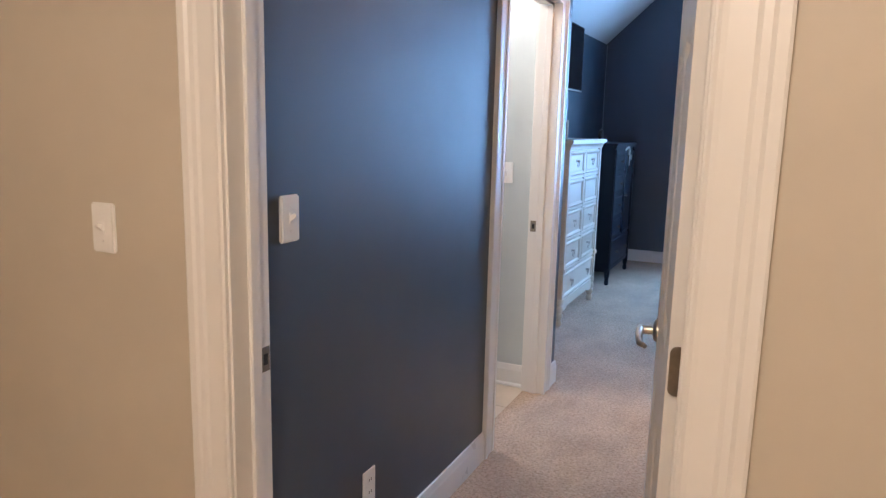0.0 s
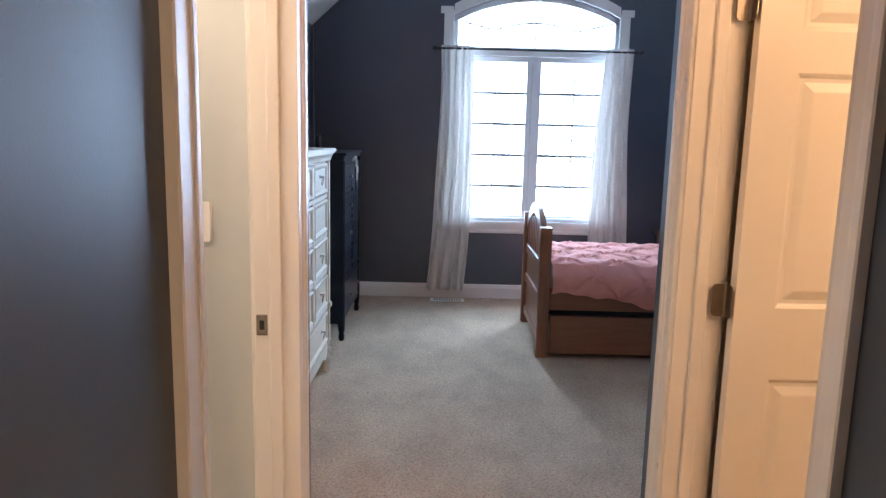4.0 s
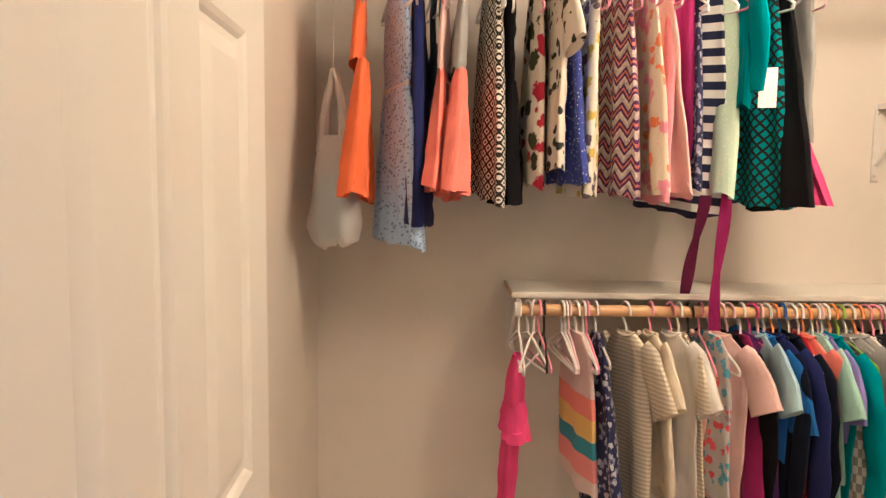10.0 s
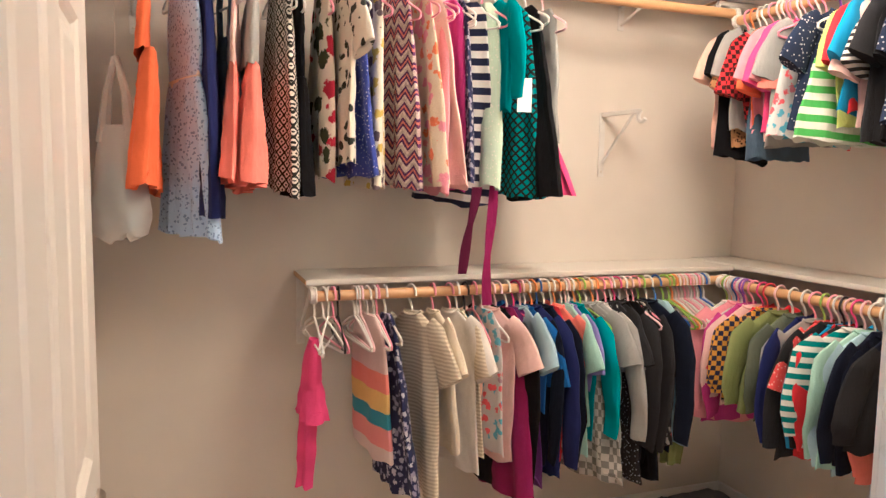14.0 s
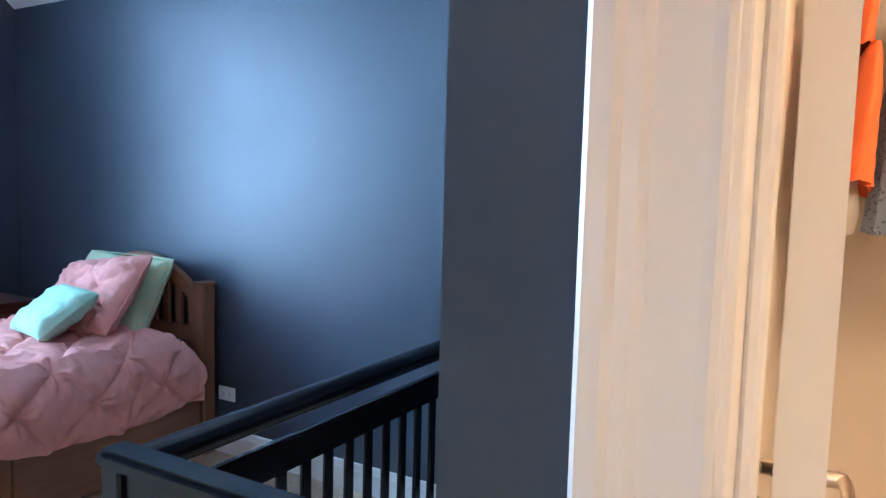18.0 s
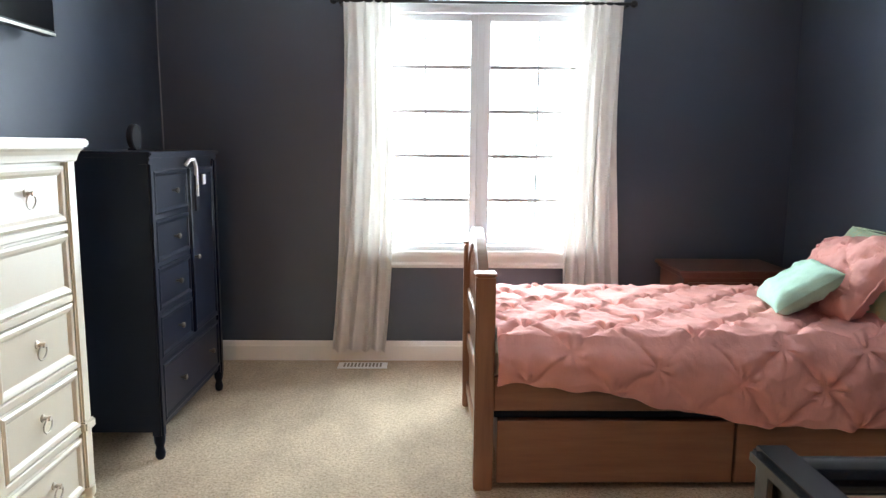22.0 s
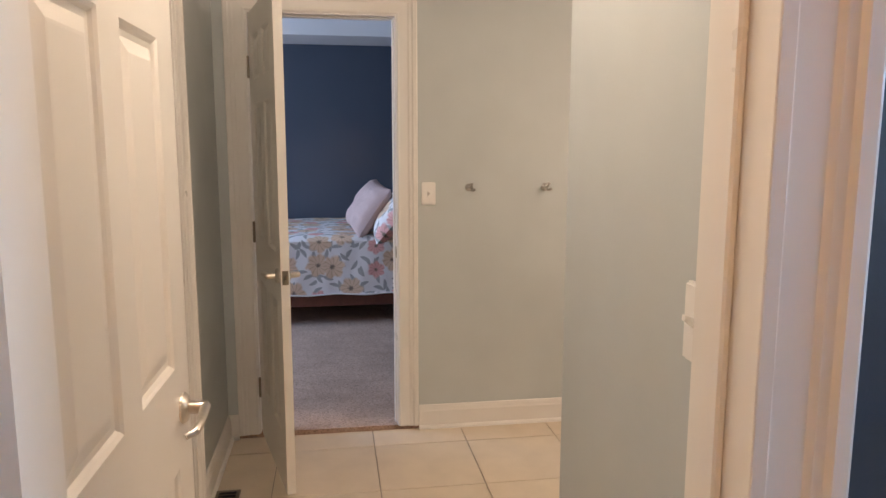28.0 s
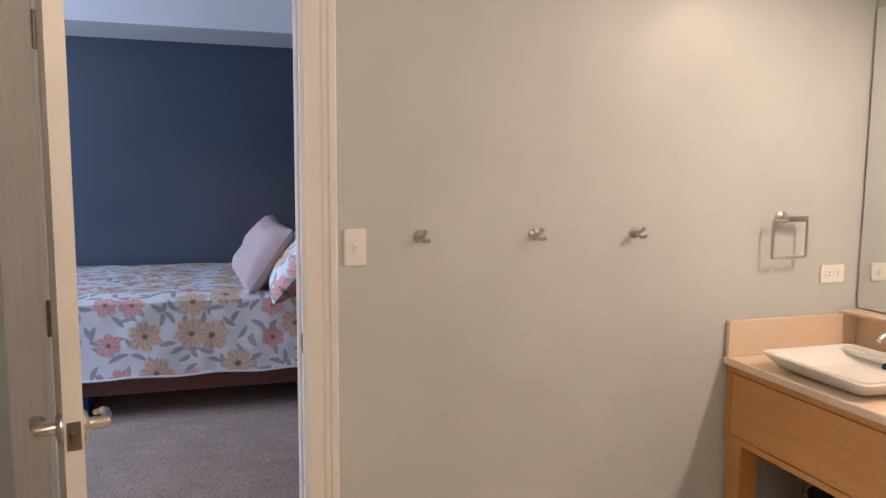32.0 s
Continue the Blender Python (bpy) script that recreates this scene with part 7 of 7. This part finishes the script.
for (w, d, z) in ((0.155, 0.14, 0.0), (0.178, 0.165, 0.010), (0.212, 0.196, 0.047), (0.218, 0.201, 0.052), (0.216, 0.199, 0.057), (0.196, 0.178, 0.055), (0.190, 0.172, 0.050), (0.15, 0.12, 0.016), (0.12, 0.10, 0.012)):
    ring_v = []
    for cx, cy, a0 in ((1, 1, 0), (-1, 1, 90), (-1, -1, 180), (1, -1, 270)):
        r = 0.035
        for k in range(5):
            a = radians(a0 + k * 22.5)
            ring_v.append(bm.verts.new((cx * (w - r) + r * math.cos(a), cy * (d - r) + r * math.sin(a), z)))
    rings.append(ring_v)
for a, b in zip(rings, rings[1:]):
    for i in range(len(a)):
        j = (i + 1) % len(a)
        bm.faces.new((a[i], a[j], b[j], b[i]))
bm.faces.new(rings[0][::-1])
bm.faces.new(rings[-1])
part("bowl", bm, CERAMIC, sink, "", True)
part("faucet_ledge", box(-0.195, 0.195, 0.128, 0.196, 0.036, 0.0585, 0.008, None, 2), CERAMIC, sink)
part("overflow", lathe([(0.012, 0), (0.012, 0.003), (0.008, 0.004)], 14, None, Matrix.Translation((0, 0.122, 0.032)) @ Matrix.Rotation(radians(60), 4, "X")), DARK, sink)
fau = thing("faucet", pose(-3.425, 5.50, 0.824), "chrome single-lever basin faucet", "faucet")
part("body", lathe([(0.024, 0), (0.024, 0.006), (0.018, 0.012), (0.017, 0.10), (0.014, 0.108)], 16), CHROME, fau, "", True)
part("spout", tube([(0, 0, 0.075), (0, -0.06, 0.085), (0, -0.11, 0.078), (0, -0.125, 0.062)], [0.011, 0.010, 0.009, 0.009], 10), CHROME, fau, "", True)
part("lever", tube([(0, 0, 0.11), (-0.035, 0.0, 0.125), (-0.07, 0.0, 0.13)], [0.008, 0.006, 0.005], 8), CHROME, fau, "", True)
mir = thing("mirror", pose(0, 0, 0), "large frameless mirror above the vanity", "mirror")
part("glass", box(-3.79, -1.80, 5.669, 5.679, 0.92, 2.05, 0.002), MIRROR, mir)
bk = thing("wire_basket", pose(-3.50, 5.40, 0.126), "round dark wire basket on the vanity shelf", "basket")
for z, r in ((0.004, 0.13), (0.09, 0.15), (0.18, 0.16)):
    part("hoop", tube([(r * math.cos(a), r * math.sin(a), z) for a in [2 * math.pi * k / 28 for k in range(28)]], 0.004, 6, None, True), BRASS, bk)
part("liner", lathe([(0.122, 0.004), (0.142, 0.09), (0.150, 0.172), (0.145, 0.172), (0.118, 0.01)], 24), TERRY, bk, "grey cloth liner", True)
for k in range(16):
    a = 2 * math.pi * k / 16
    part("wire", tube([(0.13 * math.cos(a), 0.13 * math.sin(a), 0.004), (0.16 * math.cos(a), 0.16 * math.sin(a), 0.18)], 0.002, 5), BRASS, bk)
rg = thing("floor_register", pose(-3.1, 2.775, BATH_FLOOR), "dark metal floor register at the wall", "floor register")
part("plate", box(-0.14, 0.14, -0.05, 0.05, 0.0, 0.006, 0.002), BRASS, rg)
for i in range(9):
    part("louvre", box(-0.11 + 0.027 * i - 0.008, -0.11 + 0.027 * i + 0.008, -0.035, 0.035, 0.0062, 0.008), DARK, rg)

# ---- toilet room ----
wc = thing("toilet", pose(-3.792, 2.13, BATH_FLOOR), "white ceramic toilet with a rounded tank lid", "toilet")
def rounded(w, d, z, r=0.06, cx=0.0):
    out = []
    for sx, sy, a0 in ((1, 1, 0), (-1, 1, 90), (-1, -1, 180), (1, -1, 270)):
        for k in range(6):
            a = radians(a0 + 18 * k)
            out.append((cx + sx * (d - r) + r * math.cos(a), sy * (w - r) + r * math.sin(a), z))
    return out


def loft(sections):
    bm = bmesh.new()
    rs = [[bm.verts.new(p) for p in s] for s in sections]
    for a, b in zip(rs, rs[1:]):
        for i in range(len(a)):
            j = (i + 1) % len(a)
            bm.faces.new((a[i], a[j], b[j], b[i]))
    bm.faces.new(rs[0][::-1])
    bm.faces.new(rs[-1])
    return bm


part("tank", loft([rounded(0.17, 0.09, 0.38, 0.05, 0.11), rounded(0.20, 0.10, 0.45, 0.05, 0.11), rounded(0.215, 0.105, 0.70, 0.05, 0.11), rounded(0.215, 0.105, 0.71, 0.05, 0.11)]), CERAMIC, wc, "", True)
part("tank_lid", loft([rounded(0.222, 0.112, 0.712, 0.055, 0.115), rounded(0.226, 0.116, 0.722, 0.055, 0.115), rounded(0.222, 0.112, 0.742, 0.055, 0.115), rounded(0.19, 0.085, 0.750, 0.055, 0.115)]), CERAMIC, wc, "", True)
part("bowl", loft([rounded(0.11, 0.22, 0.0, 0.1, 0.36), rounded(0.12, 0.22, 0.10, 0.1, 0.38), rounded(0.18, 0.26, 0.33, 0.16, 0.44), rounded(0.185, 0.265, 0.38, 0.17, 0.45)]), CERAMIC, wc, "", True)
part("seat", loft([rounded(0.188, 0.235, 0.382, 0.17, 0.475), rounded(0.19, 0.238, 0.395, 0.17, 0.475), rounded(0.188, 0.235, 0.42, 0.17, 0.475)]), CERAMIC, wc, "", True)
part("flush_lever", box(0.212, 0.222, -0.17, -0.10, 0.64, 0.655, 0.003), CHROME, wc)
pic = thing("wall_picture", pose(-3.793, 2.03, 1.80), "white canvas print with a yellow flower and grey lines of script", "picture")
part("canvas", box(0, 0.025, -0.21, 0.21, -0.25, 0.25, 0.002), plain("canvas_white", (0.70, 0.69, 0.64), 0.8), pic)
part("edge", box(0.0, 0.024, 0.2102, 0.2125, -0.25, 0.25), DARK, pic)
script = plain("script_grey", (0.16, 0.16, 0.15), 0.8)
rnd = random.Random(4)
for z, w in ((0.20, 0.26), (0.17, 0.20), (0.13, 0.24), (-0.05, 0.22), (-0.08, 0.25), (-0.11, 0.18), (-0.15, 0.23), (-0.18, 0.12)):
    y = -w / 2
    while y < w / 2:
        step = rnd.uniform(0.018, 0.05)
        part("script_bar", box(0.0252, 0.0262, y, min(y + step, w / 2), z - 0.004, z + 0.004), script, pic)
        y += step + 0.012
yellow = plain("yellow_bloom", (0.62, 0.48, 0.08), 0.8)
for k in range(7):
    a = 2 * math.pi * k / 7
    part("petal", lathe([(0.018, 0.0), (0.018, 0.001)], 10, None, Matrix.Translation((0.0255, 0.05 + 0.024 * math.cos(a), 0.05 + 0.024 * math.sin(a))) @ Matrix.Rotation(radians(90), 4, "Y")), yellow, pic)

# ---- far bedroom ----
def flower_print(name):
    """White cotton with large tan and rose flowers and grey leaves, laid out on the cloth's own metres."""
    mat, nt, b = nodes_of(name)

    def calc(op, a, b=0.0, c=0.0):
        node = nt.nodes.new("ShaderNodeMath")
        node.operation = op
        for socket, value in zip(node.inputs, (a, b, c)):
            if hasattr(value, "is_linked"):
                nt.links.new(value, socket)
            else:
                socket.default_value = value
        return node.outputs[0]

    def cells(scale, shift, loose):
        tex = nt.nodes.new("ShaderNodeTexCoord")
        move = put(nt, "ShaderNodeMapping", Location=(shift, shift * 0.7, 0))
        nt.links.new(tex.outputs["UV"], move.inputs[0])
        v = put(nt, "ShaderNodeTexVoronoi", Scale=scale, Randomness=loose)
        v.voronoi_dimensions = "2D"
        nt.links.new(move.outputs[0], v.inputs["Vector"])
        off = nt.nodes.new("ShaderNodeVectorMath")
        off.operation = "SUBTRACT"
        nt.links.new(move.outputs[0], off.inputs[0])
        nt.links.new(v.outputs["Position"], off.inputs[1])
        xy = nt.nodes.new("ShaderNodeSeparateXYZ")
        nt.links.new(off.outputs[0], xy.inputs[0])
        rgb = nt.nodes.new("ShaderNodeSeparateColor")
        nt.links.new(v.outputs["Color"], rgb.inputs[0])
        return xy.outputs[0], xy.outputs[1], rgb.outputs[0], rgb.outputs[1]

    col = (0.80, 0.78, 0.78)
    for scale, shift in ((9.2, 3.1), (8.0, 7.7)):
        x, y, ra, rb = cells(scale, shift, 0.9)
        a = calc("MULTIPLY", ra, 6.28)
        cs, sn = calc("COSINE", a), calc("SINE", a)
        u = calc("ADD", calc("MULTIPLY", x, cs), calc("MULTIPLY", y, sn))
        v = calc("SUBTRACT", calc("MULTIPLY", y, cs), calc("MULTIPLY", x, sn))
        bend = calc("MULTIPLY_ADD", calc("MULTIPLY", u, u), 4.0, v)
        d = calc("ADD", calc("POWER", calc("ABSOLUTE", calc("DIVIDE", u, 0.050)), 1.6), calc("POWER", calc("ABSOLUTE", calc("DIVIDE", bend, 0.017)), 1.6))
        leaf = ramp(nt, d, [(0.70, (1, 1, 1)), (1.05, (0, 0, 0))]).outputs[0]
        vein = ramp(nt, calc("ABSOLUTE", bend), [(0.0006, (0.33, 0.33, 0.32)), (0.002, (0.43, 0.43, 0.42))]).outputs[0]
        col = mixed(nt, leaf, col, vein)
    x, y, ra, rb = cells(4.7, 0.4, 0.7)
    r = calc("SQRT", calc("ADD", calc("MULTIPLY", x, x), calc("MULTIPLY", y, y)))
    a = calc("MULTIPLY_ADD", ra, 6.28, calc("ARCTAN2", y, x))
    lobes = calc("ABSOLUTE", calc("COSINE", calc("MULTIPLY", a, 3.0)))
    rose = calc("GREATER_THAN", rb, 0.48)
    size = calc("MULTIPLY_ADD", rose, -0.028, 0.106)
    edge = calc("MULTIPLY", size, calc("MULTIPLY_ADD", lobes, 0.26, 0.74))
    share = calc("ADD", calc("DIVIDE", r, edge), calc("MULTIPLY_ADD", noise_tex(nt, coords(nt), 38, 4), 0.5, -0.25))
    bloom = ramp(nt, share, [(0.80, (1, 1, 1)), (1.0, (0, 0, 0))]).outputs[0]
    ink = mixed(nt, rose, (0.68, 0.52, 0.38), (0.74, 0.42, 0.39))
    petals = calc("ABSOLUTE", calc("SINE", calc("MULTIPLY_ADD", share, 2.0, calc("MULTIPLY", a, 6.0))))
    ink = mixed(nt, 1.0, ink, ramp(nt, petals, [(0.1, (0.84, 0.81, 0.79)), (0.6, (1.06, 1.05, 1.04))]).outputs[0], "MULTIPLY")
    ink = mixed(nt, ramp(nt, share, [(0.08, (1, 1, 1)), (0.26, (0, 0, 0))]).outputs[0], ink, (0.24, 0.18, 0.14))
    col = mixed(nt, bloom, col, ink)
    nt.links.new(col, b.inputs["Base Color"])
    b.inputs["Roughness"].default_value = 0.9
    b.inputs["Specular IOR Level"].default_value = 0.1
    bump(nt, b, noise_tex(nt, coords(nt), 6, 4), 0.4, 0.02)
    return mat


def lay_print(ob, axes):
    """Gives a cloth a flat layout in metres from two of its own axes, with the fall of the side counted on."""
    me = ob.data
    layer = me.uv_layers.new(name="cloth")
    for loop in me.loops:
        co = me.vertices[loop.vertex_index].co
        layer.data[loop.index].uv = axes(co)


FLORAL = flower_print("flower_print_cotton")

fb = thing("bed", pose(0, 0, 0), "low cherry wood double bed frame in the far bedroom", "bed")
FX1, FX0, FY0, FY1 = -5.93, -7.40, 1.75, 3.95
part("side_rail", box(FX1 - 0.03, FX1, FY0, FY1, 0.16, 0.32, 0.004), CHERRY, fb)
part("side_rail", box(FX0, FX0 + 0.03, FY0, FY1, 0.16, 0.32, 0.004), CHERRY, fb)
part("foot_rail", box(FX0, FX1, FY0 - 0.03, FY0, 0.16, 0.36, 0.004), CHERRY, fb)
part("headboard", box(FX0, FX1, FY1, FY1 + 0.04, 0.16, 1.1, 0.006), CHERRY, fb)
for x in (FX1 - 0.09, FX0 + 0.03):
    for y in (FY0 + 0.02, FY1 - 0.08):
        part("leg", box(x, x + 0.06, y, y + 0.06, 0, 0.16, 0.003), CHERRY, fb)
mt = thing("mattress", pose(0, 0, 0), "white mattress on the far bed", "mattress")
part("pad", box(FX0 + 0.04, FX1 - 0.04, FY0 + 0.02, FY1 - 0.01, 0.32, 0.66, 0.05, None, 3), PLASTIC, mt)
bm = bmesh.new()
grid = []
for i in range(61):
    y = FY0 - 0.02 + (FY1 - FY0 + 0.02) * i / 60
    row = []
    for j in range(61):
        s = 2.36 * j / 60
        wob = 0.010 * noise.noise((y * 3, s * 3, 2.0)) + 0.006 * noise.noise((y * 9, s * 9, 5.0))
        if s < 0.45:
            row.append(bm.verts.new((FX1 + 0.02 + wob * 1.5 + 0.02 * (0.45 - s), y, 0.705 - (0.45 - s) * 1.0 + 0.012 * math.sin(y * 14) * (0.45 - s))))
        elif s < 1.93:
            e = min(1, (s - 0.45) / 0.08)
            row.append(bm.verts.new((FX1 + 0.02 - (s - 0.45), y, 0.705 + 0.022 * e + wob)))
        else:
            row.append(bm.verts.new((FX1 - 1.46 + wob, y, 0.72 - (s - 1.93))))
    grid.append(row)
for a, b in zip(grid, grid[1:]):
    for j in range(60):
        bm.faces.new((a[j], a[j + 1], b[j + 1], b[j]))
hem_line = [row[0].co.copy() for row in grid]
co = thing("comforter", pose(0, 0, 0), "white comforter printed with tan and rose flowers and grey leaves", "comforter")
lay_print(part("cover", bm, FLORAL, co, "", True), lambda v: (v.y, v.x - v.z if v.x > FX1 - 1.2 else v.x + v.z))
part("hem", tube([p + Vector((0.002, 0, 0.006)) for p in hem_line], 0.007, 8), cloth("white_hem_cotton", (0.74, 0.72, 0.72), 300, 0.04), co, "white stitched hem", True)
BLUSH = cloth("blush_cotton", (0.55, 0.42, 0.40), 300, 0.06)
pillow("pillow", 0.64, 0.46, 0.20, pose(-6.22, 3.52, 0.93, -34, 0, 10) @ pose(0, 0, 0, 0, 6, 0), BLUSH, "blush pillow leaning on the far bed", "pillows on the far bed", seed=12)
floral = pillow("pillow", 0.70, 0.48, 0.20, pose(-6.02, 3.74, 0.92, -40, 0, 4) @ pose(0, 0, 0, 0, 14, 0), FLORAL, "floral pillow on the far bed", "pillows on the far bed", seed=14)
lay_print(floral.children[0], lambda v: (v.x, v.z))
st = thing("storage_bin", pose(-6.25, 2.32, 0), "blue plastic bin under the far bed", "storage bin")
part("tub", box(-0.2, 0.2, -0.2, 0.2, 0.0, 0.13, 0.015, None, 2), plain("blue_plastic", (0.02, 0.10, 0.32), 0.4), st)
part("lid", box(-0.21, 0.21, -0.21, 0.21, 0.13, 0.148, 0.006), plain("blue_lid", (0.03, 0.12, 0.36), 0.4), st)

# ---- bathroom floor tiles ----
def cut_tile(x0, x1, y0, y1):
    return mesh_of(box(x0, x1, y0, y1, -0.012, 0.0, 0.0015), "tile", TILE)


tile_mesh = cut_tile(-0.2265, 0.2265, -0.2265, 0.2265)
for i in range(-1, 6):
    for j in range(-5, 6):
        cx, cy = -3.605 + 0.457 * (i + 0.5), 3.413 + 0.457 * (j + 0.5)
        x0, x1 = max(cx - 0.2265, -3.799), min(cx + 0.2265, -1.021)
        y0, y1 = max(cy - 0.2265, 1.432), min(cy + 0.2265, 5.679)
        if x1 - x0 < 0.03 or y1 - y0 < 0.03:
            continue
        whole = x1 - x0 > 0.452 and y1 - y0 > 0.452
        t = new("tile", tile_mesh if whole else cut_tile(x0 - cx, x1 - cx, y0 - cy, y1 - cy))
        t.parent = tile_floor
        t.location = (cx, cy, BATH_FLOOR)

# ---- outside ----
GRASS = plain("lawn", (0.09, 0.13, 0.035), 0.9, 0, 3, 0.3, 0.3)
structure("ground", box(-400, 400, 8.6, 800, -3.4, -3.2), GRASS, "sunlit lawn reaching to the horizon", "ground")
structure("road", box(-400, 400, 34, 41, -3.2, -3.16), plain("pale_concrete", (0.45, 0.44, 0.42), 0.85, 0, 2, 0.2), "pale concrete road beyond the lawn", "road")
LEAF = plain("maple_leaves", (0.07, 0.14, 0.03), 0.7, 0, 8, 0.1, 0.5)
BARK = plain("bark", (0.12, 0.09, 0.06), 0.9, 0, 30, 0.6, 0.3)


def tree(m, height, spread, seed, label):
    rnd = random.Random(seed)
    ob = thing("tree", m, label, "tree", "trees outside")
    part("trunk", tube([(0, 0, 0), (0.05, 0, height * 0.3), (0, 0.04, height * 0.6), (0.02, 0, height * 0.9)], [0.16, 0.13, 0.09, 0.03], 9), BARK, ob, "", True)
    for k in range(7):
        a, h = 2.4 * k, height * (0.35 + 0.07 * k)
        part("limb", tube([(0, 0, h), (0.4 * spread * math.cos(a), 0.4 * spread * math.sin(a), h + 0.35), (0.8 * spread * math.cos(a), 0.8 * spread * math.sin(a), h + 0.8)], [0.06, 0.04, 0.015], 6), BARK, ob, "", True)
    bm = bmesh.new()
    for k in range(46):
        a, r, h = rnd.uniform(0, 6.28), spread * rnd.uniform(0.15, 1.0) ** 0.6, rnd.uniform(0.32, 1.0)
        r *= math.sin(math.pi * min(0.98, max(0.1, h - 0.12))) ** 0.6
        c = Vector((r * math.cos(a), r * math.sin(a), height * h))
        for _ in range(26):
            p = c + Vector([rnd.gauss(0, 0.24) for _ in range(3)])
            u, v = Vector([rnd.gauss(0, 1) for _ in range(3)]).normalized() * 0.13, Vector([rnd.gauss(0, 1) for _ in range(3)]).normalized() * 0.09
            bm.faces.new([bm.verts.new(q) for q in (p - u, p - v, p + u, p + v)])
    part("crown", bm, LEAF, ob, "uneven crown of small green leaves")
    return ob


tree(pose(-2.0, 27, -3.2), 4.6, 1.5, 3, "young leafy tree on the lawn")
tree(pose(4.3, 46, -3.2), 4.2, 1.5, 7, "small green tree across the road")
tree(pose(9.5, 60, -3.2), 5.0, 2.0, 11, "distant green tree beyond the road")
post = thing("lamp_post", pose(-3.9, 30, -3.2), "thin dark lamp post by the road", "lamp post")
part("pole", tube([(0, 0, 0), (0, 0, 3.6)], [0.06, 0.035], 8), DARK, post, "", True)
part("lantern", lathe([(0.05, 3.6), (0.14, 3.66), (0.10, 3.95), (0.03, 4.02)], 10), DARK, post)
